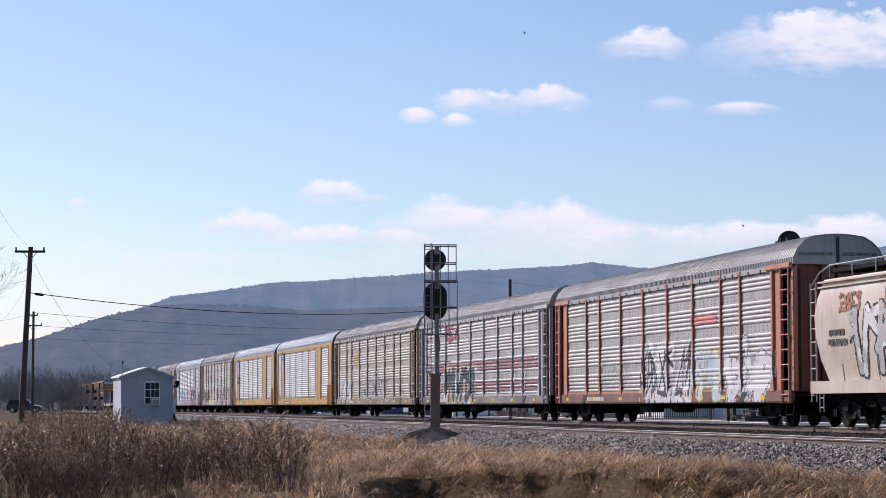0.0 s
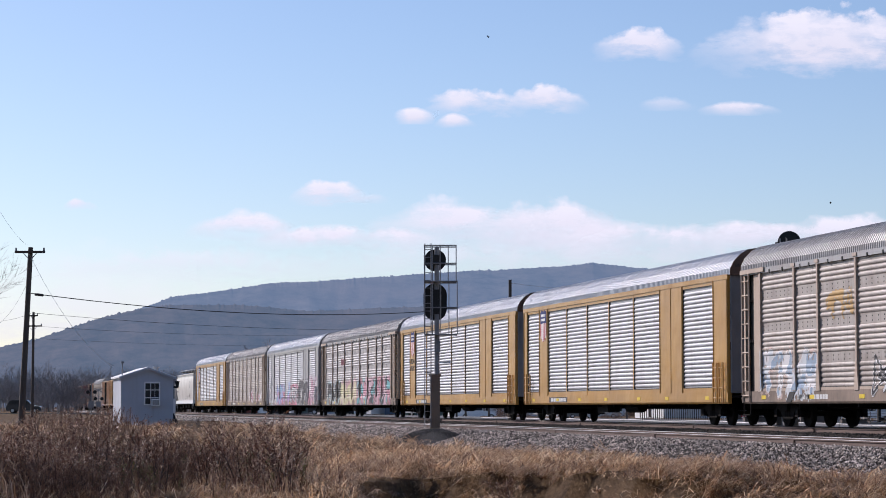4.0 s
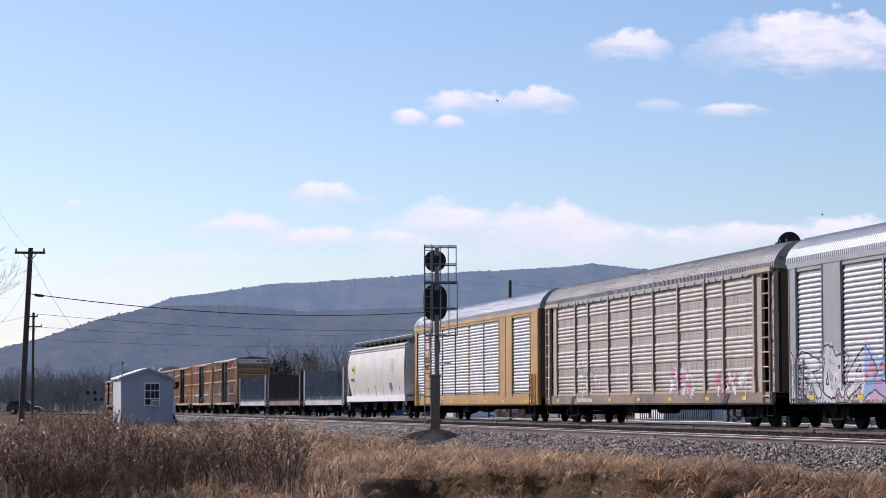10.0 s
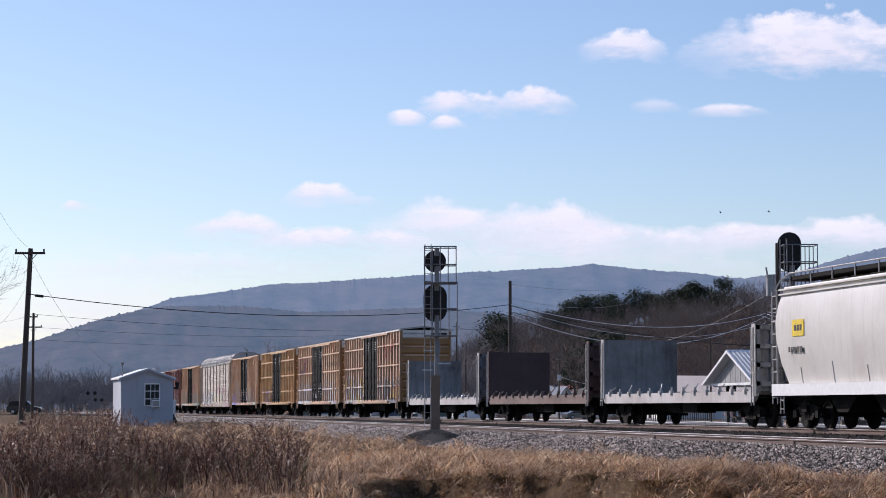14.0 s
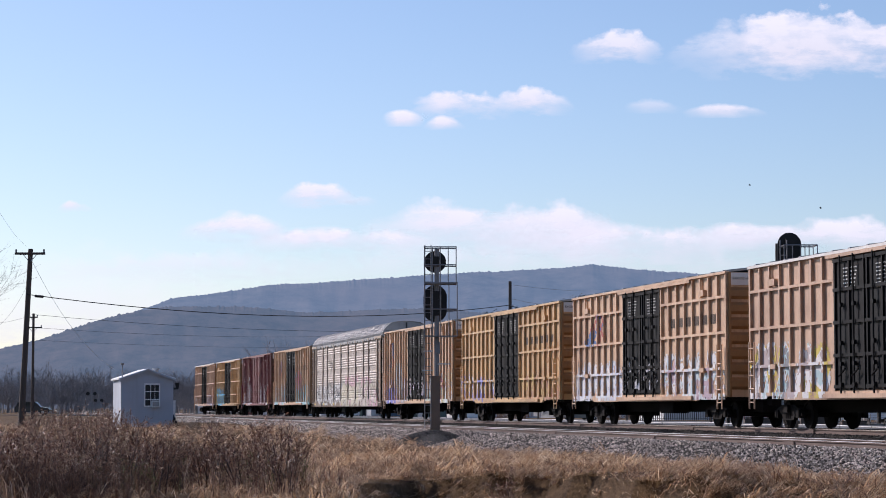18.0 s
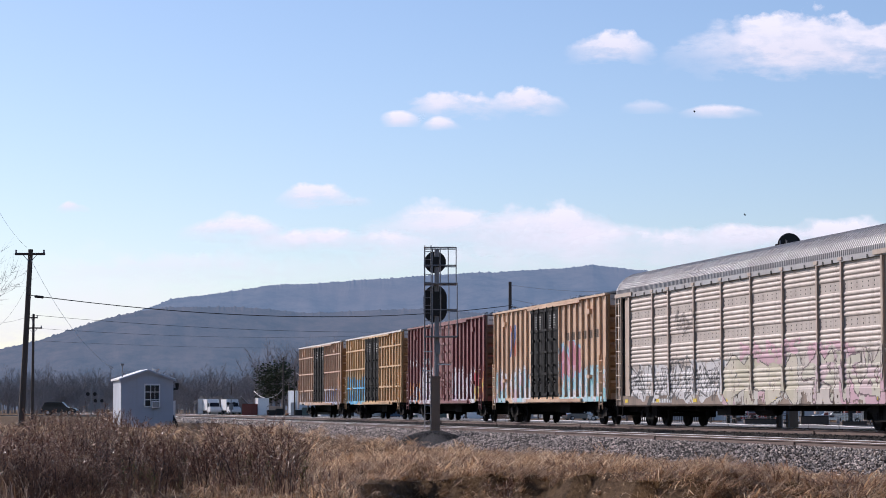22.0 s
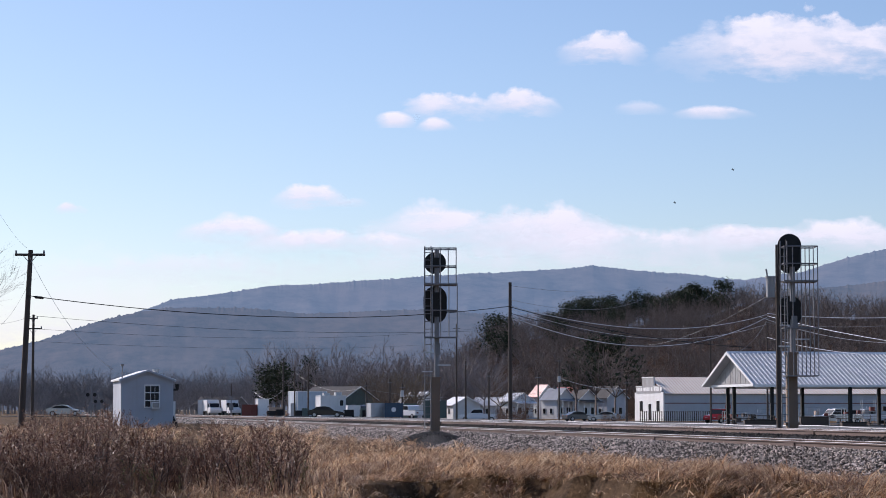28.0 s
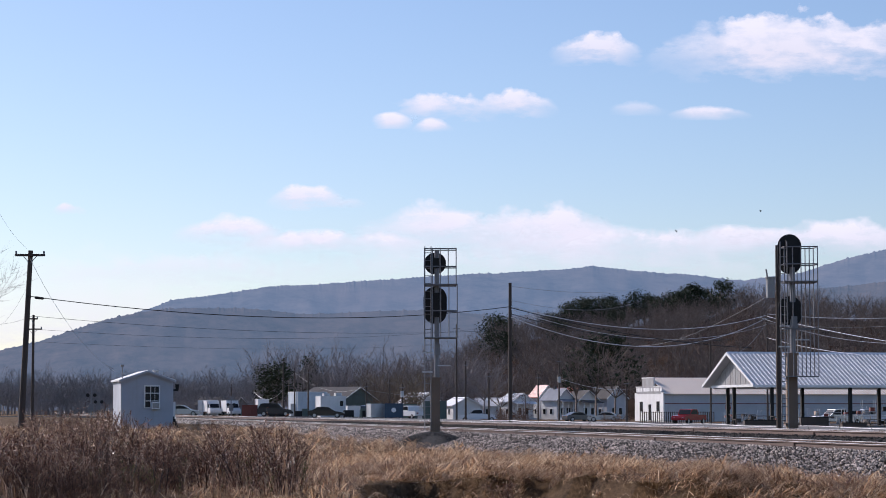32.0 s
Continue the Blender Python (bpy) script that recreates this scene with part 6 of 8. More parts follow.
# the last, near-white tone paints in glints on leaves and seed heads
WEEDLEAF = shaded_stuff("dry_weed_leaf", [(0.03, 0.011, 0.006), (0.08, 0.03, 0.015), (0.15, 0.055, 0.028), (0.22, 0.085, 0.043), (0.30, 0.12, 0.062), (0.40, 0.18, 0.10), (0.9, 0.66, 0.48)], 0.4, 0.35)
REED = shaded_stuff("pale_reed", [(0.2, 0.11, 0.06), (0.5, 0.32, 0.2), (0.85, 0.66, 0.5)], 0.4, 0.45)
DARKSTEM = shaded_stuff("dark_tangled_stem", [(0.015, 0.007, 0.004), (0.06, 0.025, 0.014), (0.15, 0.06, 0.033), (0.30, 0.14, 0.075)], 0.7)
GREENLEAF = shaded_stuff("green_weed_leaf", [(0.06, 0.08, 0.02), (0.13, 0.15, 0.04)], 0.7, 0.4)
BARK = shaded_stuff("bare_branch_bark", [(0.10, 0.078, 0.066), (0.18, 0.14, 0.118), (0.30, 0.24, 0.205)], 0.95)
BARKPALE = shaded_stuff("pale_bare_branch", [(0.11, 0.085, 0.065), (0.19, 0.145, 0.105), (0.26, 0.20, 0.14)], 0.95)
CEDAR = shaded_stuff("evergreen_needles", [(0.012, 0.02, 0.008), (0.028, 0.042, 0.016), (0.05, 0.062, 0.026)], 0.9)
PALELEAF = shaded_stuff("pale_dry_leaves", [(0.16, 0.12, 0.06), (0.26, 0.2, 0.1), (0.36, 0.29, 0.16)], 0.9)
RUSSET = shaded_stuff("russet_leaves", [(0.09, 0.04, 0.022), (0.16, 0.075, 0.04), (0.22, 0.12, 0.06)], 0.9)


rs = np.random.RandomState(5)
OCTA_F = np.array([(0, 1, 4), (1, 2, 4), (2, 3, 4), (3, 0, 4), (1, 0, 5), (2, 1, 5), (3, 2, 5), (0, 3, 5)])


def stones(pos, size):
    """Sharp eight-faced stones, each of its own shape and turn."""
    n = len(pos)
    base = np.array([(1, 0, 0), (0, 1, 0), (-1, 0, 0), (0, -1, 0), (0, 0, 1), (0, 0, -1)], float)
    v = base[None] * (1 + rs.uniform(-0.35, 0.35, (n, 6, 1))) * rs.uniform(0.6, 1.25, (n, 1, 3))
    v += rs.uniform(-0.25, 0.25, (n, 6, 3))
    a, b = rs.uniform(0, 6.28, n), rs.uniform(0, 6.28, n)
    ca, sa, cb, sb = np.cos(a)[:, None], np.sin(a)[:, None], np.cos(b)[:, None], np.sin(b)[:, None]
    x, y, z = v[..., 0] * ca - v[..., 1] * sa, v[..., 0] * sa + v[..., 1] * ca, v[..., 2]
    y, z = y * cb - z * sb, y * sb + z * cb
    v = np.stack([x, y, z], -1) * size[:, None, None] + pos[:, None]
    f = OCTA_F[None] + (np.arange(n) * 6)[:, None, None]
    return v.reshape(-1, 3), f.reshape(-1, 3)


BED_X = [16.2, 16.9, 19.2, 19.7, 22.7, 23.4, 24.6, 27.8, 28.3, 30.2]
BED_Z = [-0.95, -0.82, DROP - 0.2, DROP - 0.16, DROP - 0.16, DROP - 0.22, -0.17, -0.16, -0.2, -0.75]


def build_stones():
    n = 115000
    y = 36 + (rs.uniform(0, 1, n) ** 1.35) * 110
    x = rs.uniform(16.25, 20.2, n)
    m = 30000
    y = np.concatenate([y, 40 + rs.uniform(0, 1, m) ** 1.2 * 110])
    x = np.concatenate([x, rs.uniform(20.6, 25.4, m)])
    q = 26000
    y = np.concatenate([y, rs.uniform(140, 250, q)])
    x = np.concatenate([x, rs.uniform(16.6, 20.2, q)])
    edge = 16.75 + 0.35 * np.sin(y * 0.7) + 0.25 * np.sin(y * 1.9 + 1)
    keep = x > edge - rs.uniform(0, 0.4, len(x))
    x, y = x[keep], y[keep]
    z = np.interp(x, BED_X, BED_Z) + rs.uniform(-0.02, 0.035, len(x))
    on_tie = ((np.abs(x - TRACK_NEAR) < 1.25) | (np.abs(x - TRACK_FAR) < 1.25))
    z = np.where(on_tie, z - 0.02, z)
    size = rs.uniform(0.018, 0.042, len(x)) * (1 + np.clip(y - 60, 0, 190) / 110)
    v, f = stones(np.stack([x, y, z], 1), size)
    inner = (x > 20.35)
    fi = np.repeat(inner, 8)
    for sel, mat, label in ((~fi, STONE, "loose grey crushed stones on the ballast shoulder"), (fi, SHADESTONE, "dark brown stones between the tracks, darkened further for heavy shade")):
        ids, f2 = np.unique(f[sel], return_inverse=True)
        solid("ballast_stones", raw_mesh("ballast_stones", v[ids], f2.reshape(-1, 3), mat), None, label, "stones", kind="stuff")


build_stones()


def build_mound():
    """Dark gravel heap round the near signal's foot."""
    g, rows = G(), []
    for i in range(13):
        r = i / 12 * 2.5
        row = []
        for j in range(37):
            a = 2 * math.pi * j / 36
            k = 1 + 0.15 * math.sin(3 * a + 1) + 0.1 * noise.noise((math.cos(a) * 2, math.sin(a) * 2, 1))
            row.append((17.8 + math.cos(a) * r * k * 0.95, 82.6 + math.sin(a) * r * k * 1.6, -1.0 + 0.74 * (0.5 + 0.5 * math.cos(math.pi * min(1, r / 2.5))) ** 0.8))
        rows.append(row)
    g.sheet(rows)
    solid("gravel_mound", g, DARKGRAVEL, "dark gravel mound round the foot of the signal", "gravel", kind="structure", smooth=True)
    n = 14000
    a, r = rs.uniform(0, 6.28, n), np.sqrt(rs.uniform(0, 1, n)) * 2.5
    pos = np.stack([17.8 + np.cos(a) * r * 0.95, 82.6 + np.sin(a) * r * 1.6, -1.0 + 0.74 * (0.5 + 0.5 * np.cos(np.pi * r / 2.5)) ** 0.8 + rs.uniform(-0.01, 0.03, n)], 1)
    v, f = stones(pos, rs.uniform(0.02, 0.042, n))
    solid("mound_stones", raw_mesh("mound_stones", v, f, DARKSTONE), None, "loose dark stones on the mound", "stones", kind="stuff")


build_mound()


def grass_blades(px, py, pz, length, width, lean, heading, curl):
    """Two-segment blades from arrays: five vertices, a quad and a tip as triangles."""
    n = len(px)
    dx, dy = np.cos(heading), np.sin(heading)
    wx, wy = -dy * width, dx * width
    h1, o1 = length * 0.55 * np.cos(lean * 0.6), length * 0.55 * np.sin(lean * 0.6)
    h2, o2 = h1 + length * 0.45 * np.cos(lean + curl), o1 + length * 0.45 * np.sin(lean + curl)
    v = np.zeros((n, 5, 3))
    for i, (s, h, o) in enumerate(((1, 0, 0), (-1, 0, 0), (0.8, h1, o1), (-0.8, h1, o1), (0, h2, o2))):
        v[:, i, 0] = px + wx * s + dx * o
        v[:, i, 1] = py + wy * s + dy * o
        v[:, i, 2] = pz + h
    f = np.array([(0, 1, 3), (0, 3, 2), (2, 3, 4)])[None] + (np.arange(n) * 5)[:, None, None]
    return v.reshape(-1, 3), f.reshape(-1, 3)


def field_points(n, az0, az1, d0, d1, power=1.0):
    a = np.radians(rs.uniform(az0, az1, n))
    d = d0 + (d1 - d0) * rs.uniform(0, 1, n) ** power
    return d * np.sin(a), d * np.cos(a)


def field_zs(x, y):
    return np.array([field_height(a, b) for a, b in zip(x, y)])


def build_grass():
    """Tussocks of arching dead blades that fall one way together, over a flat thatch."""
    vs, fs, k = [], [], 0
    for n, az0, az1, d0, d1, lo, hi, w, p, nb in ((9200, 6.0, 24.5, 34, 66, 0.18, 0.46, 0.007, 0.95, 26), (2600, 0.2, 22, 58, 112, 0.3, 0.6, 0.012, 0.9, 18), (500, 0, 8, 34, 56, 0.25, 0.5, 0.006, 1.0, 18),
                                                  (26000, 6.0, 24.5, 34, 66, 0.15, 0.32, 0.005, 0.95, 3)):
        x, y = field_points(n, az0, az1, d0, d1, p)
        edge = 16.9 + 0.5 * np.sin(y * 0.7) + 0.4 * np.sin(y * 1.9 + 1)
        clump = np.array([noise.noise((a * 0.7, b * 0.45, 7.0)) for a, b in zip(x, y)])
        keep = (x < edge) & (clump > -0.5 + rs.uniform(-0.3, 0.3, n)) & ~((np.abs(x - 9.25) < 1.5) & (y > 112))
        x, y, clump = x[keep], y[keep], clump[keep]
        m = len(x)
        swirl = np.array([noise.noise((a * 0.45, b * 0.22, 17.0)) for a, b in zip(x, y)])
        z = field_zs(x, y) - 0.03
        size = rs.uniform(lo, hi, m) * (1 + 0.7 * np.clip(clump, -0.5, 0.6))
        way = rs.normal(0, 0.7, m) + swirl * 6.0
        flat = rs.uniform(1.65, 2.5, m) if nb > 5 else rs.uniform(1.9, 2.5, m)
        r = lambda q: np.repeat(q, nb)
        t = m * nb
        v, f = grass_blades(r(x) + rs.normal(0, 0.09, t) * r(size) * 2, r(y) + rs.normal(0, 0.09, t) * r(size) * 2, r(z) + rs.uniform(0.0, 1.0, t) * r(size) * np.where(nb > 5, 0.5, 0.1), r(size) * rs.uniform(0.45, 1.2, t),
                            w * rs.uniform(0.5, 1.6, t), np.clip(r(flat) + rs.normal(0, 0.22, t), 0.5, 2.6), r(way) + rs.normal(0, 0.6, t), rs.uniform(-0.5, 0.5, t))
        vs.append(v), fs.append(f + k)
        k += len(v)
    solid("dead_grass", raw_mesh("dead_grass", np.concatenate(vs), np.concatenate(fs), STRAW), None, "matted dead tan grass tussocks over the field", "grass", kind="stuff")


build_grass()


def stick(v, f, p, q, r0, r1):
    """A three-sided tapered stick."""
    p, q = np.asarray(p, float), np.asarray(q, float)
    d = q - p
    d /= np.linalg.norm(d) + 1e-9
    a = np.cross(d, (0.31, 0.95, 0.05))
    a /= np.linalg.norm(a) + 1e-9
    b = np.cross(d, a)
    k = len(v)
    for c, r in ((p, r0), (q, r1)):
        for i in range(3):
            w = 2.094 * i
            v.append(c + (a * math.cos(w) + b * math.sin(w)) * r)
    for i in range(3):
        j = (i + 1) % 3
        f.append((k + i, k + j, k + 3 + j))
        f.append((k + i, k + 3 + j, k + 3 + i))


def ribbon(v, f, p, q, w0, w1, rng):
    """A flat twig of two triangles, turned at random about its own line."""
    p, q = np.asarray(p, float), np.asarray(q, float)
    a = np.cross(q - p, (rng.uniform(-1, 1), rng.uniform(-1, 1), rng.uniform(-0.4, 0.4)))
    a /= np.linalg.norm(a) + 1e-9
    k = len(v)
    v.extend([p - a * w0, p + a * w0, q + a * w1, q - a * w1])
    f.extend([(k, k + 1, k + 2), (k, k + 2, k + 3)])


def weed_plant(rng, h, spread, leafy):
    """One dry stalk with side branches, seed heads and curled leaves: stems and leaves as two meshes' arrays."""
    v, f, lv, lf = [], [], [], []

    def leaf(p, s):
        d = np.array([rng.uniform(-1, 1), rng.uniform(-1, 1), rng.uniform(-0.8, 0.9)])
        e = np.array([rng.uniform(-1, 1), rng.uniform(-1, 1), rng.uniform(-1, 1)])
        k = len(lv)
        lv.extend([p, p + d * s + e * s * 0.35, p + d * s * 1.7])
        lf.append((k, k + 1, k + 2))

    p = np.zeros(3)
    d = np.array([rng.uniform(-0.12, 0.12), rng.uniform(-0.12, 0.12), 1.0])
    seg = 7
    for i in range(seg):
        q = p + d * h / seg
        stick(v, f, p, q, 0.010 * (1 - i / seg) + 0.004, 0.010 * (1 - (i + 1) / seg) + 0.004)
        d = d + np.array([rng.uniform(-0.1, 0.1), rng.uniform(-0.1, 0.1), 0])
        if i >= 1:
            for _ in range(2 if i < 5 else 3):
                a = rng.uniform(0, 6.28)
                ln = spread * h * rng.uniform(0.35, 1.0) * (1 - 0.1 * i)
                b1 = q + np.array([math.cos(a) * ln * 0.55, math.sin(a) * ln * 0.55, ln * 0.75])
                b2 = b1 + np.array([math.cos(a) * ln * 0.25, math.sin(a) * ln * 0.25, ln * 0.6])
                ribbon(v, f, q, b1, 0.0055, 0.0045, rng)
                ribbon(v, f, b1, b2, 0.0045, 0.003, rng)
                for w in (0.4, 0.7, 1.0):
                    t0 = q + (b1 - q) * w
                    t1 = t0 + np.array([rng.uniform(-1, 1), rng.uniform(-1, 1), rng.uniform(0.3, 1.2)]) * ln * 0.28
                    ribbon(v, f, t0, t1, 0.004, 0.002, rng)
                    for _ in range(leafy):
                        leaf(t1, rng.uniform(0.014, 0.042))
                for _ in range(leafy + 1):
                    leaf(b2, rng.uniform(0.018, 0.05))
        p = q
    return np.array(v), np.array(f), np.array(lv), np.array(lf)


WEEDS = [weed_plant(random.Random(40 + i), 1.0, 0.2 + 0.05 * (i % 3), 1 + i % 2) for i in range(7)]


def scatter(variants, x, y, z, h, name, mats, label, category):
    """Copies of the variants, joined into one stems object and one leaves object."""
    out = [[[], [], 0], [[], [], 0]]
    for i in range(len(x)):
        var = variants[rs.randint(len(variants))]
        a = rs.uniform(0, 6.28)
        c, s = math.cos(a) * h[i], math.sin(a) * h[i]
        for j in (0, 1):
            v, f = var[2 * j], var[2 * j + 1]
            if len(v) == 0:
                continue
            w = np.empty_like(v)
            w[:, 0], w[:, 1], w[:, 2] = v[:, 0] * c - v[:, 1] * s + x[i], v[:, 0] * s + v[:, 1] * c + y[i], v[:, 2] * h[i] + z[i]
            out[j][0].append(w)
            out[j][1].append(f + out[j][2])
            out[j][2] += len(v)
    obs = []
    for j, nm in ((0, "stems"), (1, "leaves")):
        if out[j][0]:
            obs.append(solid(name + "_" + nm, raw_mesh(name, np.concatenate(out[j][0]), np.concatenate(out[j][1]), mats[j]), None, label + (", stalks" if j == 0 else ", dry leaves and seed heads"), category, kind="stuff"))
    return obs


def build_weeds():
    x, y = field_points(2500, 0.2, 9.9, 36, 62, 1.2)
    dens = np.array([noise.noise((a * 0.45, b * 0.22, 11.0)) for a, b in zip(x, y)])
    az, d = np.degrees(np.arctan2(x, y)), np.hypot(x, y)
    keep = (dens > -0.33) & (az < 8.0 + 0.5 * np.sin(d) + rs.exponential(0.4, len(az))) & ~((az > 3.2) & (d > 49))
    x, y, az, d = x[keep], y[keep], az[keep], d[keep]
    h = (rs.uniform(0.6, 1.2, len(x)) + 0.45 * dens[keep]) * np.interp(az, [0, 1.5, 2.6, 3.4, 5, 9], [0.72, 0.74, 0.66, 0.52, 0.55, 0.58]) * np.where(rs.uniform(0, 1, len(x)) < 0.07, 1.25, 1.0)
    scatter(WEEDS, x, y, field_zs(x, y) - 0.02, h, "weeds", (WEEDSTEM, WEEDLEAF), "thick stand of dry brown roadside weeds", "weeds")
    ux, uy = field_points(2000, 0.1, 8.9, 35, 56, 1.1)
    under = [weed_plant(random.Random(140 + i), 1.0, 0.42, 4) for i in range(3)]
    uz = field_zs(ux, uy)
    keep = np.array([noise.noise((a * 0.45, b * 0.22, 11.0)) for a, b in zip(ux, uy)]) > -0.4 + 1.3 * np.clip((np.degrees(np.arctan2(ux, uy)) - 5.6) / 3.0, 0, 1)
    scatter(under, ux[keep], uy[keep], uz[keep] - 0.02, rs.uniform(0.3, 0.65, int(keep.sum())), "undergrowth", (DARKSTEM, DARKSTEM), "low tangled brown undergrowth", "weeds")
    gx, gy = field_points(110, 2.2, 9.0, 36, 50)
    lows = [(v, f, lv, lf) for v, f, lv, lf in (weed_plant(random.Random(90 + i), 1.0, 0.4, 4) for i in range(2))]
    scatter(lows, gx, gy, field_zs(gx, gy) - 0.02, rs.uniform(0.3, 0.6, len(gx)), "green_weeds", (WEEDSTEM, GREENLEAF), "low green weeds among the dry stalks", "weeds")
    # pale reeds and straw lying through the weeds
    vs, fs, k = [], [], 0
    for n, a0, a1, d0, d1, lo, hi, w in ((700, 0.7, 1.9, 35, 46, 0.3, 0.75, 0.007), (1000, 0.3, 8.6, 35, 60, 0.2, 0.55, 0.0045)):
        rx, ry = field_points(n, a0, a1, d0, d1)
        v, f = grass_blades(rx, ry, field_zs(rx, ry) + rs.uniform(-0.03, 0.25, n), rs.uniform(lo, hi, n), w * rs.uniform(0.6, 1.5, n), rs.uniform(0.2, 1.7, n), rs.uniform(-3.1, 3.1, n), rs.uniform(0.2, 1.2, n))
        vs.append(v), fs.append(f + k)
        k += len(v)
    solid("reeds", raw_mesh("reeds", np.concatenate(vs), np.concatenate(fs), REED), None, "pale dry reeds and straw among the weeds", "reeds", kind="stuff")
    # brush beside the hut and under the tall pole
    bx, by = field_points(190, 1.6, 4.3, 84, 104)
    scatter(WEEDS, bx, by, field_zs(bx, by) - 0.02, rs.uniform(0.7, 1.05, len(bx)), "brush", (WEEDSTEM, WEEDLEAF), "tangled brown brush beside the hut", "brush")


build_weeds()


def shrub(az, d, h, seed, label):
    """A taller many-stemmed weed that stands apart."""
    x, y = d * math.sin(radians(az)), d * math.cos(radians(az))
    s = thing("shrub", label, "shrub", pose(x, y, field_height(x, y) - 0.03), group="tall dry shrubs")
    rng = random.Random(seed)
    for i in range(6):
        v, f, lv, lf = weed_plant(rng, h * rng.uniform(0.75, 1.0), 0.34, 2)
        at_ = pose(rng.uniform(-0.1, 0.1), rng.uniform(-0.1, 0.1), 0, rng.uniform(-16, 16), rng.uniform(-16, 16), rng.uniform(0, 360))
        st = part("stem", raw_mesh("stem", v * np.array([1, 1, 1]), f, WEEDSTEM), None, s, at=at_)
        part("foliage", raw_mesh("foliage", lv, lf, WEEDLEAF), None, st)


shrub(8.15, 37.5, 1.42, 3, "tall dry branching shrub at the edge of the weeds")
shrub(6.75, 39.5, 1.40, 5, "reddish dry shrub among the weeds")
shrub(3.2, 41, 1.5, 8, "dark dry shrub with tangled stalks")
shrub(4.2, 39, 1.3, 21, "brown dry shrub with bent stalks")
shrub(7.5, 40, 1.15, 23, "reddish dry shrub at the weeds' edge")
shrub(2.0, 40, 1.3, 25, "dark dry shrub in the thick of the weeds")
shrub(1.2, 38, 1.3, 27, "dark dry shrub near the tall pole")
shrub(5.0, 38, 1.25, 9, "brown dry shrub among the weeds")
for az_, d_, h_, s_ in ((0.7, 39.5, 1.25, 31), (2.6, 38.5, 1.2, 32), (3.7, 42, 1.4, 33), (5.6, 40.5, 1.2, 34), (6.2, 38, 1.15, 35), (7.1, 38.2, 1.3, 36), (7.9, 41, 1.25, 37), (8.5, 39, 1.1, 38), (4.6, 43, 1.35, 39), (8.3, 36.8, 1.2, 40)):
    shrub(az_, d_, h_, s_, "reddish brown dry shrub with many thin stalks")
shrub(14.0, 41.5, 0.62, 12, "single thin dead stalk in the grass")


def build_ties():
    tie = G().prism([(-1.3, -0.36), (1.3, -0.36), (1.3, -0.175), (-1.3, -0.175)], "y", -0.11, 0.11).mesh("tie", TIEWOOD)
    plate = G().box(-0.18, 0.18, -0.1, 0.1, -0.176, -0.16).tube((-0.11, 0.05, -0.17), (-0.11, 0.05, -0.125), 0.016, 6).tube((0.11, -0.05, -0.17), (0.11, -0.05, -0.125), 0.016, 6).mesh("tie_plate", RAILSIDE)
    rest = G()
    for name, tx, tz in (("track_near", TRACK_NEAR, DROP), ("track_far", TRACK_FAR, 0.0)):
        t = thing(name, "row of dark wooden ties bedded in stone under the rails", "track", pose(tx, 0, tz), kind="structure")
        rng = random.Random(int(tx))
        for i in range(300):
            y = 38 + i * 0.51
            if i < 145:
                ob = part("tie", tie, None, t, at=pose(rng.uniform(-0.05, 0.05), y + rng.uniform(-0.02, 0.02), 0, 0, 0, rng.uniform(-1, 1)))
                for x in (-0.753, 0.753):
                    part("tie_plate", plate, None, ob, at=pose(x, 0, 0))
            else:
                rest.box(tx - 1.3, tx + 1.3, y - 0.11, y + 0.11, tz - 0.36, tz - 0.175)
    solid("far_ties", rest, TIEWOOD, "distant wooden ties under both tracks", "ties", kind="stuff")


build_ties()


# ---- woods ----


def bare_tree(rng, spread=0.5, thin=1.0, dense=4):
    """A leafless tree of height 1 for the far woods: trunk, rising limbs to a rounded crown, and a haze of fine twigs; arrays for one mesh."""
    v, f = [], []

    def twig(p, d, ln, w):
        a = np.cross(d, (rng.uniform(-1, 1), rng.uniform(-1, 1), rng.uniform(-1, 1)))
        a /= np.linalg.norm(a) + 1e-9
        k = len(v)
        v.extend([p - a * w, p + a * w, p + d * ln])
        f.append((k, k + 1, k + 2))

    fork = rng.uniform(0.2, 0.34)
    top = np.array([rng.uniform(-0.03, 0.03), rng.uniform(-0.03, 0.03), fork])
    stick(v, f, (0, 0, 0), top, 0.018, 0.013)
    for i in range(9):
        a, e = 6.28 * i / 9 + rng.uniform(-0.4, 0.4), rng.uniform(0.25, 1.5)
        tip = np.array([math.cos(a) * math.cos(e) * spread * 0.62, math.sin(a) * math.cos(e) * spread * 0.62, fork + (0.97 - fork) * (0.35 + 0.62 * math.sin(e)) * rng.uniform(0.85, 1.03)])
        p = top.copy()
        for j in range(3):
            q = top + (tip - top) * (j + 1) / 3 + np.array([rng.uniform(-1, 1), rng.uniform(-1, 1), rng.uniform(-0.3, 0.8)]) * 0.025
            ribbon(v, f, p, q, (0.0075 - 0.002 * j) * thin, (0.0055 - 0.002 * j) * thin, rng)
            for _ in range(dense):
                b = p + (q - p) * rng.uniform(0.2, 1.0)
                d = (tip - top) / np.linalg.norm(tip - top) + np.array([rng.uniform(-1, 1), rng.uniform(-1, 1), rng.uniform(-0.4, 0.9)]) * 0.9
                d /= np.linalg.norm(d)
                ln = rng.uniform(0.1, 0.2)
                twig(b, d, ln, 0.0028 * thin)
                for _ in range(dense):
                    d2 = d + np.array([rng.uniform(-1, 1), rng.uniform(-1, 1), rng.uniform(-0.6, 0.9)]) * 0.9
                    twig(b + d * ln * rng.uniform(0.3, 1.0), d2 / np.linalg.norm(d2), rng.uniform(0.05, 0.12), 0.0022 * thin)
            p = q
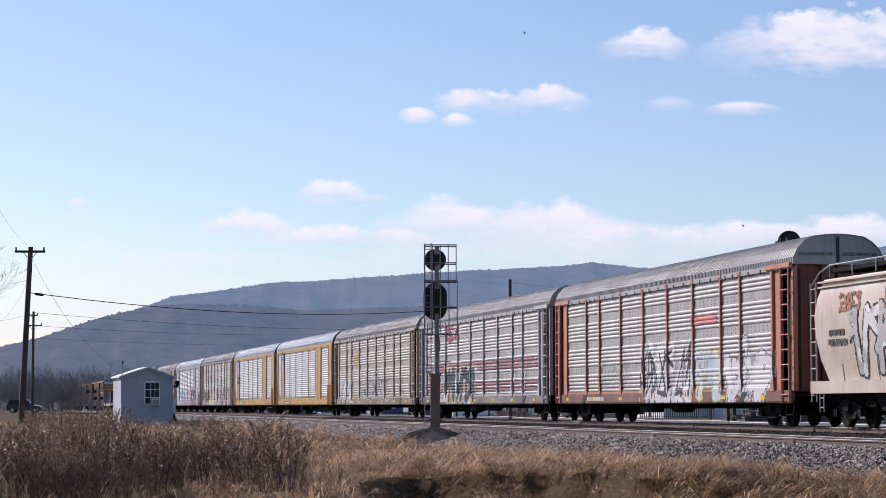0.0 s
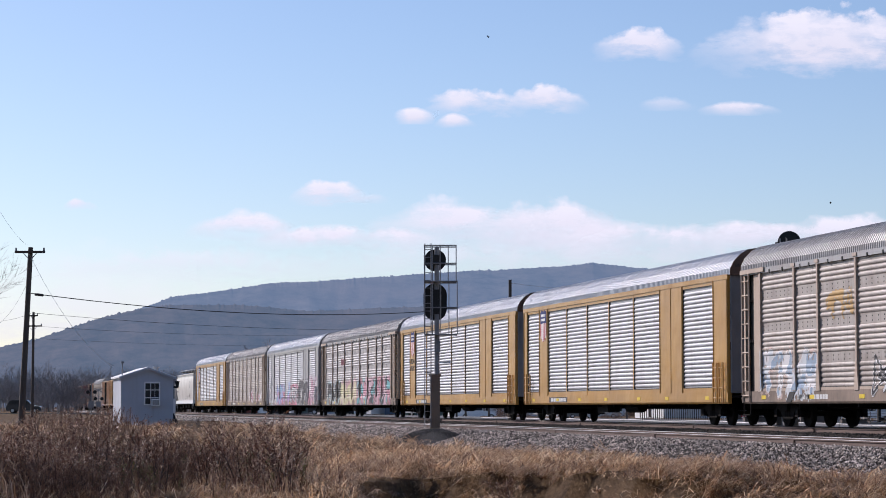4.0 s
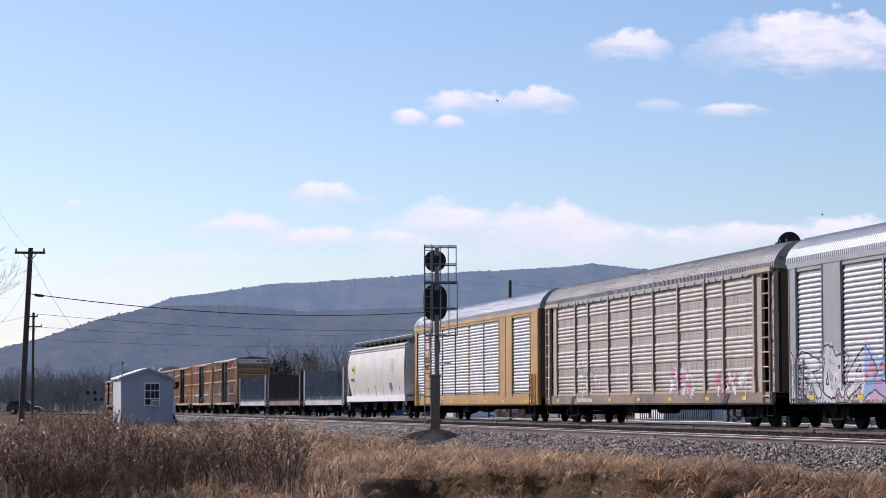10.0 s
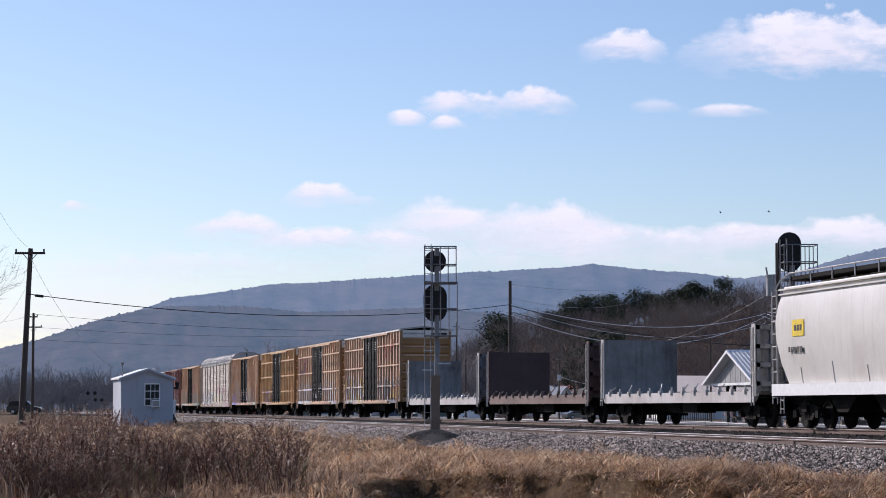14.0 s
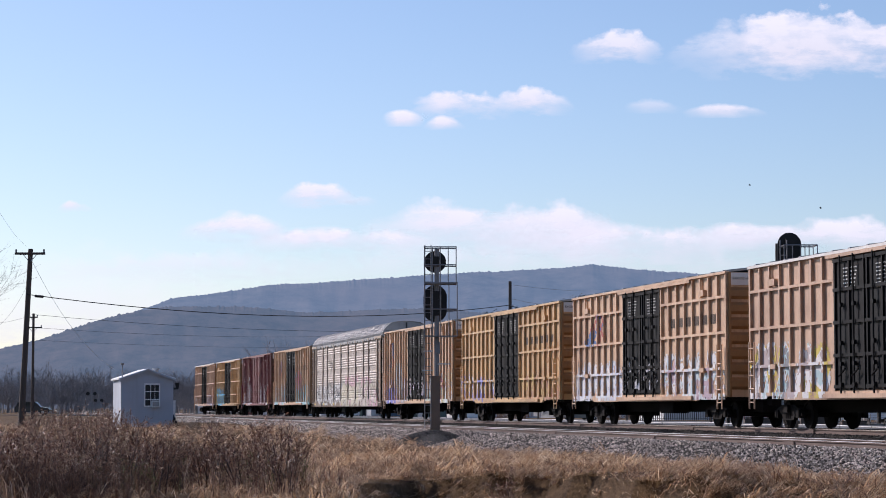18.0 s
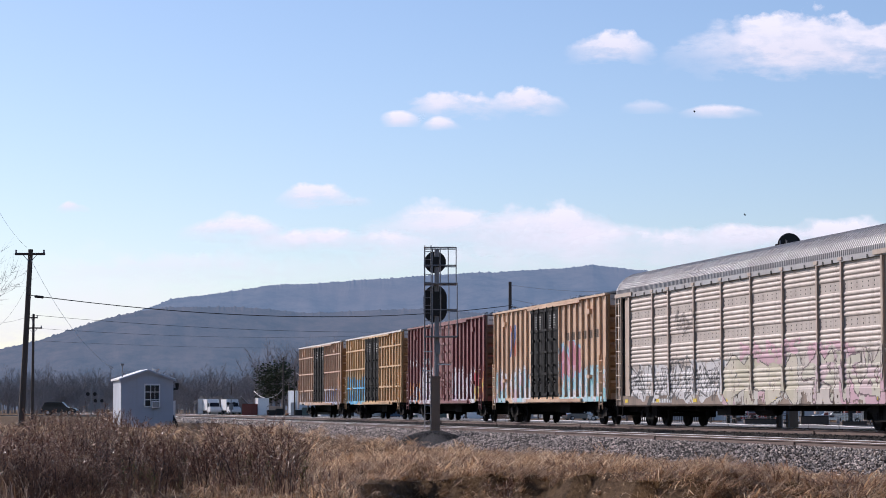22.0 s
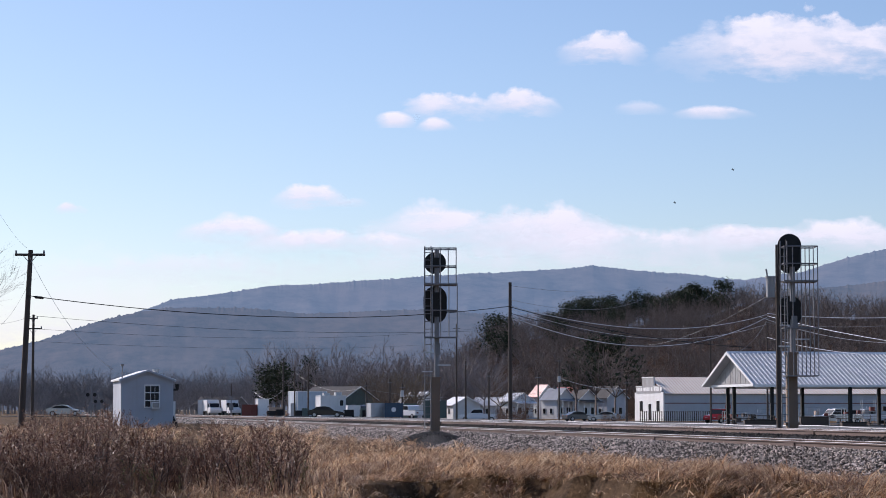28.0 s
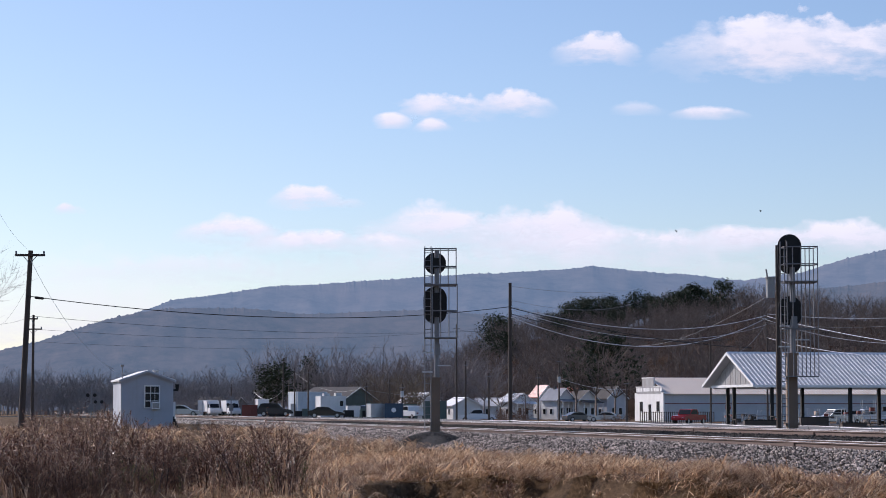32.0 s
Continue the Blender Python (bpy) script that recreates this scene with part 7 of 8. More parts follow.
    return np.array(v), np.array(f), np.zeros((0, 3)), np.zeros((0, 3), int)


BARKTOWN = shaded_stuff("brown_bare_branch", [(0.17, 0.155, 0.155), (0.25, 0.22, 0.215), (0.34, 0.30, 0.29)], 0.95)
# far bark is lightened and greyed to paint in distance haze
BARKGREY = shaded_stuff("grey_bare_branch", [(0.15, 0.145, 0.15), (0.23, 0.22, 0.225), (0.33, 0.315, 0.32)], 0.95)


def leafy_tree(rng, tall, n, clump=0.07, cone=False):
    """A tree of height 1 with a crown of many small clumps in an uneven outline."""
    v, f, lv, lf = [], [], [], []
    stick(v, f, (0, 0, 0), (0, 0, 0.85), 0.022, 0.006)
    lobes = []
    for i in range(11):
        z = rng.uniform(0.28, 0.9)
        w = tall * (1.15 - z) if cone else tall * math.sin(min(3.0, (z - 0.1) * 3.3))
        a = rng.uniform(0, 6.28)
        c = np.array([math.cos(a) * w * 0.6, math.sin(a) * w * 0.6, z])
        stick(v, f, (0, 0, z * 0.8), c, 0.008, 0.003)
        lobes.append((c, w * rng.uniform(0.35, 0.6) + 0.05))
    for i in range(n):
        c, r = lobes[rng.randrange(len(lobes))]
        d = np.array([rng.gauss(0, 1), rng.gauss(0, 1), rng.gauss(0, 0.8)])
        d = d / np.linalg.norm(d) * r * rng.uniform(0.35, 1.1)
        p = c + d
        k = len(lv)
        for _ in range(3):
            lv.append(p + np.array([rng.uniform(-1, 1), rng.uniform(-1, 1), rng.uniform(-0.8, 0.8)]) * clump)
        lf.append((k, k + 1, k + 2))
    return np.array(v), np.array(f), np.array(lv), np.array(lf)


BARES = [bare_tree(random.Random(10 + i), 0.75 + 0.12 * (i % 3)) for i in range(7)]
CEDARS = [leafy_tree(random.Random(60 + i), 0.46, 3000, 0.034) for i in range(3)]
RUSSETS = [leafy_tree(random.Random(70 + i), 0.36, 420, 0.022) for i in range(3)]


def spot(u, d, h=0.0):
    """A place by its bearing (on the scale of 3857 to the unit, 784 straight ahead) and its distance."""
    r, a = (u - 784) / 3857 * d, radians(12.4)
    return r * math.cos(a) + d * math.sin(a), d * math.cos(a) - r * math.sin(a)


HILL_CREST = [(azim(640), elev(735)), (azim(740), elev(690)), (azim(800), elev(655)), (azim(860), elev(612)), (azim(900), elev(600)), (azim(960), elev(590)), (azim(1060), elev(580)), (azim(1180), elev(562)),
              (azim(1260), elev(556)), (azim(1310), elev(535)), (azim(1380), elev(540)), (azim(1480), elev(560)), (azim(1640), elev(565)), (azim(1900), elev(600)), (60, 0.1)]
HILL_D, HILL_W = 430.0, 260.0
NEARHILL = hill_material("leaf_litter_slope", (0.028, 0.021, 0.016), (0.055, 0.038, 0.028), (0.2, 0.2, 0.2), 0.0)
ridge("near_hill", "low brown wooded hill behind the town", NEARHILL, HILL_D, HILL_CREST, HILL_W, 0.1, 9.0, -1.1)


def hill_spot(a, k):
    e = float(np.interp(a, [p[0] for p in HILL_CREST], [p[1] for p in HILL_CREST]))
    prof = [(0.0, 0.0), (0.25, 0.22), (0.45, 0.42), (0.62, 0.62), (0.78, 0.8), (0.9, 0.93), (1.0, 1.0), (1.25, 0.8)]
    d = HILL_D + HILL_W * k
    z = -1.3 + math.tan(radians(e)) * (HILL_D + HILL_W) * float(np.interp(k, [p[0] for p in prof], [p[1] for p in prof]))
    return d * math.sin(radians(a)), d * math.cos(radians(a)), z


def build_woods():
    def row(n, u0, u1, d0, d1, h0, h1, variants, mats, name, label):
        u, d = rs.uniform(u0, u1, n), rs.uniform(d0, d1, n)
        xy = np.array([spot(a, b) for a, b in zip(u, d)])
        return scatter(variants, xy[:, 0], xy[:, 1], np.full(n, -0.5) if u0 < 400 else np.array([town_z(a) - 0.1 for a in xy[:, 0]]), rs.uniform(h0, h1, n), name, mats, label, "trees")

    row(460, -120, 480, 430, 560, 5.5, 9.8, BARES, (BARKGREY, BARKGREY), "far_woods", "bare grey-brown winter woods beyond the road")
    row(170, -120, 480, 400, 440, 2.2, 4.6, BARES, (BARKGREY, BARKGREY), "scrub", "low bare scrub at the foot of the far woods")
    row(120, 470, 860, 400, 520, 8, 14.5, BARES, (BARKTOWN, BARKTOWN), "town_woods", "tall bare winter trees behind the town")
    row(26, 640, 760, 330, 400, 6, 9.5, BARES, (BARKPALE, BARKPALE), "pale_trees", "pale bare trees among the sheds")
    hz = [(hill_spot(rs.uniform(azim(700), azim(1640)), k)) for k in rs.uniform(0.0, 1.0, 1000) ** 0.75 * 1.02]
    hz = np.array(hz)
    scatter(BARES, hz[:, 0], hz[:, 1], hz[:, 2] - 0.4, rs.uniform(6, 10.5, len(hz)), "hill_woods", (BARK, BARK), "bare winter woods on the low hill", "trees")
    hz = np.array([(hill_spot(rs.uniform(azim(840), azim(1640)), k)) for k in rs.uniform(0.0, 0.7, 70)])
    scatter(RUSSETS, hz[:, 0], hz[:, 1], hz[:, 2] - 0.4, rs.uniform(4, 8, len(hz)), "oak_woods", (BARK, RUSSET), "oaks on the hill still holding russet leaves", "trees")
    pts = [hill_spot(azim(a), k) for a, k in ((985, 0.7), (1090, 0.93), (1075, 0.97), (1060, 0.95), (975, 0.9), (1000, 0.93), (1022, 0.95), (1042, 0.97), (1110, 0.97), (1130, 0.98), (1232, 0.99), (1246, 0.98), (1175, 0.94), (1210, 0.95), (1195, 0.99), (1150, 0.97), (1165, 0.9), (1185, 0.98), (1200, 0.92), (1222, 0.97), (1090, 0.85), (880, 0.6), (1275, 0.9), (870, 0.95), (890, 0.9))]
    hz = np.array(pts)
    scatter(CEDARS, hz[:, 0], hz[:, 1], hz[:, 2] - 0.3, rs.uniform(8, 12, len(hz)), "hill_evergreens", (BARK, CEDAR), "dark evergreens on the hill's crest", "trees")


build_woods()


def lone_tree(u, d, h, kind, label, mats, seed, squash=1.0):
    x, y = spot(u, d)
    t = thing("tree", label, "tree", pose(x, y, town_z(x) - 0.05 if x > 30 else -0.4), group="trees of the town")
    var = {"bare": BARES, "cedar": CEDARS, "russet": RUSSETS}[kind][seed % (8 if kind == "bare" else 3)]
    s = np.array([h * squash, h * squash, h])
    part("trunk", raw_mesh("trunk", var[0] * s, var[1], mats[0]), None, t)
    if len(var[2]):
        part("crown", raw_mesh("crown", var[2] * s, var[3], mats[1]), None, t)
    return t


lone_tree(491, 380, 9.6, "cedar", "round dark evergreen behind the yard", (BARK, CEDAR), 0, 1.0)
lone_tree(553, 420, 11.5, "cedar", "slim dark pine behind the yard", (BARK, CEDAR), 1, 0.7)
for u_, h_, s_ in ((1020, 8.6, 0), (1055, 9.6, 1), (1088, 8.4, 2)):
    lone_tree(u_, 390, h_ * 1.75, "bare", "dark spreading bare tree behind the houses", (BARK, BARK), s_, 0.95)
lone_tree(1068, 425, 16.5, "cedar", "dark ivy-clad tree behind the houses", (BARK, CEDAR), 2, 1.0)
lone_tree(598, 400, 14.2, "bare", "tall grey bare tree behind the yard", (BARKTOWN, BARKTOWN), 3, 0.75)
lone_tree(620, 405, 12.2, "bare", "tall grey bare tree beside another", (BARKTOWN, BARKTOWN), 4, 0.75)
lone_tree(698, 390, 11.6, "bare", "brown bare tree behind the containers", (BARK, BARK), 5, 0.95)
lone_tree(672, 395, 10.0, "bare", "brown bare tree behind the containers", (BARK, BARK), 1, 0.9)
lone_tree(735, 350, 8.0, "russet", "pale yellow-brown bushy tree behind the signal", (BARKPALE, PALELEAF), 1, 1.1)
lone_tree(838, 380, 7, "bare", "small bare tree beside the white house", (BARK, BARK), 1)
lone_tree(885, 370, 8.2, "bare", "bare brown tree among the houses", (BARKPALE, BARKPALE), 2)
lone_tree(930, 350, 5.4, "russet", "small tree holding brown leaves", (BARK, RUSSET), 0, 1.2)
BARES.append(bare_tree(random.Random(77), 0.8, 0.3, 9))
lone_tree(-130, 95, 9.8, "bare", "bare tree with fine twigs at the edge of the field", (BARK, BARK), 7, 0.8)


# ---- the town beyond the tracks ----
ASPHALT = worn("pale_asphalt", (0.19, 0.185, 0.18), (0.09, 0.088, 0.085), 0.4, 0.9, streak=False, spec=0.1)
ROOFTIN = worn("pale_tin_roof", (0.84, 0.84, 0.85), (0.5, 0.5, 0.5), 0.25, 0.4, 0.05)
ROOFSHEET = worn("dull_tin_roof_sheet", (0.46, 0.47, 0.49), (0.3, 0.3, 0.3), 0.3, 0.5, 0.0)
ROOFTAN = worn("weathered_tan_tin_roof", (0.74, 0.57, 0.41), (0.42, 0.29, 0.2), 0.4, 0.5, 0.0)
SHINGLE = worn("grey_shingle_roof", (0.13, 0.125, 0.12), (0.07, 0.066, 0.062), 0.4, 0.9, streak=False, spec=0.05)
SHINGLEBLUE = worn("pale_blue_grey_roof", (0.30, 0.32, 0.36), (0.17, 0.17, 0.18), 0.4, 0.8, streak=False, spec=0.05)
REDROOF = worn("red_tin_roof", (0.42, 0.09, 0.07), (0.2, 0.07, 0.06), 0.4, 0.5)
CLAP = worn("pale_clapboard", (0.52, 0.54, 0.57), (0.3, 0.3, 0.3), 0.3, 0.7)
CREAM = worn("white_block_wall", (0.74, 0.74, 0.73), (0.42, 0.40, 0.38), 0.3, 0.75)
NAVY = worn("navy_container_steel", (0.035, 0.075, 0.13), (0.05, 0.05, 0.06), 0.4, 0.5)
PALEBLUE = worn("pale_blue_sheet_wall", (0.50, 0.57, 0.63), (0.3, 0.33, 0.36), 0.4, 0.6)
GREENSHED = worn("dull_green_sheet", (0.12, 0.16, 0.14), (0.07, 0.08, 0.07), 0.4, 0.7)
BRICKRED = worn("rust_red_container", (0.20, 0.055, 0.04), (0.09, 0.04, 0.03), 0.4, 0.7)
TYRE = plain("tyre_rubber", (0.015, 0.015, 0.015), 0.85)
RIM = plain("alloy_rim", (0.45, 0.45, 0.46), 0.35, 0.8)
# whitish base colour stands in for sunlight along these cables
PALEWIRE = plain("sunlit_aluminium_cable", (0.75, 0.75, 0.75), 0.35, 0.6)

def facing(u, d, turn=0.0, z=None):
    x, y = spot(u, d)
    return pose(x, y, town_z(x) if z is None else z, 0, 0, -12.4 + turn)


solid("parking_lot", G().sheet([[(x, y, town_z(x) + 0.02) for x in (38, 44, 50, 54, 58, 62, 66, 70, 75, 84, 96)] for y in (100, 180, 260, 330)]), ASPHALT, "pale worn asphalt lot behind the low fence", "pavement", kind="structure")
solid("road", G().box(-110, 26, -3.4, 3.4, -0.3, 0.0), ASPHALT, "grey two-lane road crossing the tracks", "road", facing(205, 290, 0, -0.19), kind="structure")
solid("road_line", G().box(-110, -5, -0.08, 0.08, 0.004, 0.008), YELLOWTAPE, "worn yellow centre line on the road", "road marking", facing(205, 290, 0, -0.19), kind="structure")


def build_pavilion():
    p = thing("pavilion", "open-sided market shed with a ribbed tin roof on dark posts", "pavilion", pose(62.0, 164.6, town_z(62.5)))
    L, W, e, r = 45.0, 11.6, 3.42, 6.02
    for s in (0, 1):
        y0, y1 = (-0.35, W / 2) if s == 0 else (W + 0.35, W / 2)
        ze = e - 0.16
        rf = part("roof", G().prism([(y0, ze), (y1, r), (y1, r + 0.06), (y0, ze + 0.06)], "x", -0.6, L), ROOFSHEET, p, "ribbed tin roof slope")
        g = G()
        for i in range(int(L / 0.36) + 2):
            x = -0.6 + i * 0.36
            g.prism([(y0, ze + 0.06), (y1, r + 0.06), (y1, r + 0.1), (y0, ze + 0.1)], "x", x, x + 0.1)
        part("roof_rib", g, ROOFTIN, rf)
    part("ridge_cap", G().prism([(W / 2 - 0.2, r - 0.02), (W / 2, r + 0.14), (W / 2 + 0.2, r - 0.02)], "x", -0.62, L), ROOFTIN, p)
    part("gable", G().prism([(0.5, e), (W - 0.5, e), (W / 2, r - 0.2)], "x", 0.0, 0.05), GALV_DULL, p, "ribbed sheet gable end")
    g = G()
    for i in range(18):
        y = 0.7 + i * (W - 1.4) / 17
        z1 = e + (r - 0.25 - e) * (1 - abs(y - W / 2) / (W / 2 - 0.5))
        if z1 > e + 0.1:
            g.box(-0.02, 0.0, y - 0.04, y + 0.04, e, z1)
    part("gable_rib", g, GALV_DULL, p)
    part("fascia", G().prism([(-0.38, e - 0.22), (-0.38, e - 0.02), (W / 2, r + 0.1), (W / 2, r - 0.14)], "x", -0.66, -0.6).prism([(W + 0.38, e - 0.22), (W + 0.38, e - 0.02), (W / 2, r + 0.1), (W / 2, r - 0.14)], "x", -0.66, -0.6)
         .box(-0.6, L, -0.4, -0.36, e - 0.26, e - 0.06), WHITE, p, "white fascia boards")
    part("beam", G().box(0.0, L, 0.55, 0.75, e - 0.3, e).box(0.0, L, W - 0.75, W - 0.55, e - 0.3, e).box(-0.1, 0.1, 0.3, W - 0.3, e - 0.2, e), WHITE, p)
    post = G().box(-0.13, 0.13, -0.13, 0.13, -0.6, e - 0.2).mesh("post", BLACK)
    for x in (1.3, 8.0, 15, 22, 29, 36, 43):
        for y in (0.65, W - 0.65):
            part("post", post, None, p, at=pose(x, y, 0))
    part("post", post, None, p, at=pose(0.2, W * 0.55, 0))
    part("floor_slab", G().box(0, L, 0.2, W - 0.2, -0.7, 0.06), ASPHALT, p)
    return p


build_pavilion()


def window(parent, x, y, z, w, h, mat=None):
    """A framed window on a wall that faces -y."""
    f = part("window", G().box(x - w / 2 - 0.06, x + w / 2 + 0.06, y - 0.05, y, z - 0.06, z + h + 0.06), mat or WHITE, parent)
    part("pane", G().box(x - w / 2, x + w / 2, y - 0.058, y - 0.05, z, z + h), GLASS, f)
    return f


def build_store():
    s = thing("store", "long white store with a stepped false front and tin roof", "store", pose(102.6, 312.3, town_z(102), 0, 0, 0))
    L, W, e, r = 63.0, 14.0, 4.15, 6.6
    part("wall", G().box(0, L, 0, 0.2, 0, e).box(0, L, W - 0.2, W, 0, e).box(L - 0.2, L, 0.2, W - 0.2, 0, e), CLAP, s)
    front = part("false_front", G().prism([(-0.1, 0), (W + 0.1, 0), (W + 0.1, 4.35), (W - 0.9, 4.35), (W - 0.9, 5.3), (W * 0.72, 5.3), (W * 0.72, 6.7), (W * 0.32, 6.7), (W * 0.32, 5.3), (0.9, 5.3), (0.9, 4.35), (-0.1, 4.35)], "x", -0.2, 0.0), CREAM, s)
    part("sign_board", G().prism([(0.9, 4.2), (W - 0.9, 4.2), (W - 0.9, 5.25), (W * 0.72, 5.25), (W * 0.72, 6.6), (W * 0.32, 6.6), (W * 0.32, 5.25), (0.9, 5.25)], "x", -0.24, -0.2), GALV_DULL, front, "grey stepped sign board")
    part("sign_cap", G().box(-0.3, -0.2, W * 0.31, W * 0.73, 6.55, 6.7).box(-0.3, -0.2, 0.8, W * 0.32, 5.2, 5.32).box(-0.3, -0.2, W * 0.72, W - 0.8, 5.2, 5.32), CREAM, front, "pale coping on the sign board")
    g = G()
    rng = random.Random(4)
    y = W - 0.9
    while y > 1.0:
        w = rng.uniform(0.5, 0.9)
        g.box(-0.25, -0.24, y - w, y, 4.55, 5.1)
        y -= w + (0.12 if rng.random() < 0.75 else 0.6)
    part("sign_bars", g, WHITE, front, "pale unreadable sign letters")
    for y, w, z, h in ((2.4, 1.5, 1.4, 1.7), (6.4, 1.3, 0.05, 2.6), (10.7, 1.6, 1.4, 1.7)):
        f = part("window" if h < 1.5 else "door", G().box(-0.23, -0.2, y - w / 2 - 0.08, y + w / 2 + 0.08, z, z + h), WHITE, front)
        part("pane", G().box(-0.238, -0.23, y - w / 2, y + w / 2, z + 0.08, z + h - 0.08), GLASS, f)
    for k, (y0, y1) in enumerate(((-0.4, W / 2), (W + 0.4, W / 2))):
        rf = part("roof", G().prism([(y0, e - 0.1), (y1, r), (y1, r + 0.06), (y0, e - 0.04)], "x", 0.05, L + 0.3), ROOFTAN, s)
        g = G()
        for i in range(int(L / 0.48)):
            x = 0.1 + i * 0.48
            g.prism([(y0, e - 0.04), (y1, r + 0.06), (y1, r + 0.09), (y0, e - 0.01)], "x", x, x + 0.16)
        part("roof_rib", g, WHITE, rf)
    part("trim_band", G().box(-0.02, L, -0.03, 0.0, 2.62, 2.74), BRICKRED, s, "dark red painted band")
    return s


build_store()


def house(u, d, w, l, e, r, turn, wall, roof, label, windows=2, porch=False):
    """A small gabled house: gable end towards local -y, ridge along local y."""
    h = thing("house", label, "house", facing(u, d, turn), group="houses of the town")
    part("wall", G().prism([(-w / 2, 0), (w / 2, 0), (w / 2, e), (0, r), (-w / 2, e)], "y", 0, 0.15).prism([(-w / 2, 0), (w / 2, 0), (w / 2, e), (0, r), (-w / 2, e)], "y", l - 0.15, l)
         .box(-w / 2, -w / 2 + 0.15, 0.15, l - 0.15, 0, e).box(w / 2 - 0.15, w / 2, 0.15, l - 0.15, 0, e), wall, h)
    k = (r - e) / (w / 2)
    for s in (-1, 1):
        part("roof", G().prism([(s * (w / 2 + 0.35), e - 0.35 * k), (0, r), (0, r + 0.12), (s * (w / 2 + 0.35), e - 0.35 * k + 0.12)], "y", -0.35, l + 0.35), roof, h)
    for s in (-1, 1):
        part("fascia", G().prism([(s * (w / 2 + 0.36), e - 0.36 * k - 0.06), (0, r - 0.04), (0, r + 0.13), (s * (w / 2 + 0.36), e - 0.36 * k + 0.11)], "y", -0.4, -0.35), WHITE, h)
    for i in range(windows):
        window(h, -w / 2 + w * (i + 1) / (windows + 1), 0, 0.9, 0.8, 1.2)
    for i in range(2):
        f = part("window", G().box(-w / 2 - 0.05, -w / 2, l * (0.25 + 0.45 * i), l * (0.25 + 0.45 * i) + 0.9, 0.9, 2.0), WHITE, h)
        part("pane", G().box(-w / 2 - 0.058, -w / 2 - 0.05, l * (0.25 + 0.45 * i) + 0.08, l * (0.25 + 0.45 * i) + 0.82, 0.98, 1.92), GLASS, f)
    if porch:
        part("porch_roof", G().prism([(-1.9, e - 0.5), (0.0, e - 0.05), (0.0, e + 0.02), (-1.9, e - 0.42)], "x", -w / 2, w / 2), roof, h)
        for i in range(4):
            x = -w / 2 + 0.15 + (w - 0.3) * i / 3
            part("porch_post", G().box(x - 0.06, x + 0.06, -1.75, -1.63, 0, e - 0.45), WHITE, h)
        part("porch_floor", G().box(-w / 2, w / 2, -1.85, 0, 0, 0.3), CLAP, h)
    part("chimney", G().box(-0.25, 0.25, l * 0.6, l * 0.6 + 0.5, r - 0.3, r + 0.5), SHINGLE, h) if porch else None
    return h


house(1091, 405, 4.9, 5.8, 4.0, 6.0, 38, CLAP, SHINGLE, "pale clapboard house with a grey shingle roof", 2)
house(1041, 400, 4.4, 4.4, 3.5, 5.3, 30, CREAM, SHINGLE, "white porch house with a grey-green roof", 2, True)
house(1000, 400, 4.0, 4.6, 3.7, 5.6, 35, CREAM, SHINGLEBLUE, "white cottage with a pale blue roof and porch", 2, True)
house(968, 410, 3.4, 3.6, 4.4, 6.3, 28, CLAP, REDROOF, "pale blue house with a red roof", 1)
house(1030, 427.5, 5.0, 7.0, 4.6, 6.0, 40, CLAP, REDROOF, "low house with a red tin roof behind the cottages", 1)
house(925, 400, 4.6, 5.0, 3.3, 4.7, 30, CREAM, ROOFTIN, "white house with a bright tin roof", 2, True)
house(886, 405, 4.0, 5.0, 2.6, 3.9, 60, CREAM, ROOFTIN, "low white shed with a bright roof", 1)
house(826, 354, 4.6, 6.5, 2.5, 3.7, 18, CREAM, ROOFTIN, "narrow white workshop with a steep tin roof", 0)
house(757, 366, 5.1, 7, 3, 4.6, 24, CREAM, ROOFTIN, "white workshop bay with an angled roof", 0)
house(1224, 480, 5.0, 7.0, 4.4, 7.6, 30, CLAP, SHINGLE, "dark-roofed house on the slope among trees", 1)
house(636, 352, 9.0, 9.0, 3.0, 5.0, 55, GREENSHED, SHINGLE, "long dark-roofed warehouse behind the yard", 2)
house(425, 440, 5.0, 9.0, 2.2, 3.6, 62, GREENSHED, SHINGLE, "dark low house beyond the road", 1)


def unit(name, u, d, w, dep, h, mat, label, category, turn=0.0, ribs=0, second=None):
    """A box-shaped cabin or container with a rim, corner posts, ribs and doors."""
    c = thing(name, label, category, facing(u, d, turn), group="")
    part("shell", G().box(-w / 2, w / 2, 0, dep, 0.1, h), mat, c)
    for x in (-w / 2, w / 2):
        for y in (0, dep):
            part("corner_post", G().box(x - 0.06, x + 0.06, y - 0.06, y + 0.06, 0, h + 0.05), second or mat, c)
    part("rim", G().box(-w / 2 - 0.04, w / 2 + 0.04, -0.05, dep + 0.05, h, h + 0.1), second or mat, c)
    if ribs:
        g = G()
        for i in range(ribs):
            x = -w / 2 + w * (i + 0.5) / ribs
            g.box(x - w / ribs * 0.25, x + w / ribs * 0.25, -0.04, 0.0, 0.15, h - 0.05)
        part("wall_rib", g, mat, c)
    return c


unit("storage_container", 669, 280, 1.7, 3.0, 1.75, GALV, "grey steel storage container beside a navy one", "container", 14, 8)
nv = unit("storage_container", 697, 278, 2.19, 4.0, 1.8, NAVY, "navy steel storage container with a round pale emblem", "container", 0, 0)
part("emblem", G().prism([(0.3 * math.cos(i * 0.39), 1.05 + 0.3 * math.sin(i * 0.39)) for i in range(16)], "y", -0.012, 0.0), WHITE, nv, "round pale emblem")
unit("portable_cabin", 630, 312, 2.4, 2.4, 1.6, CREAM, "white portable cabin with a panelled side", "cabin", 20, 4)
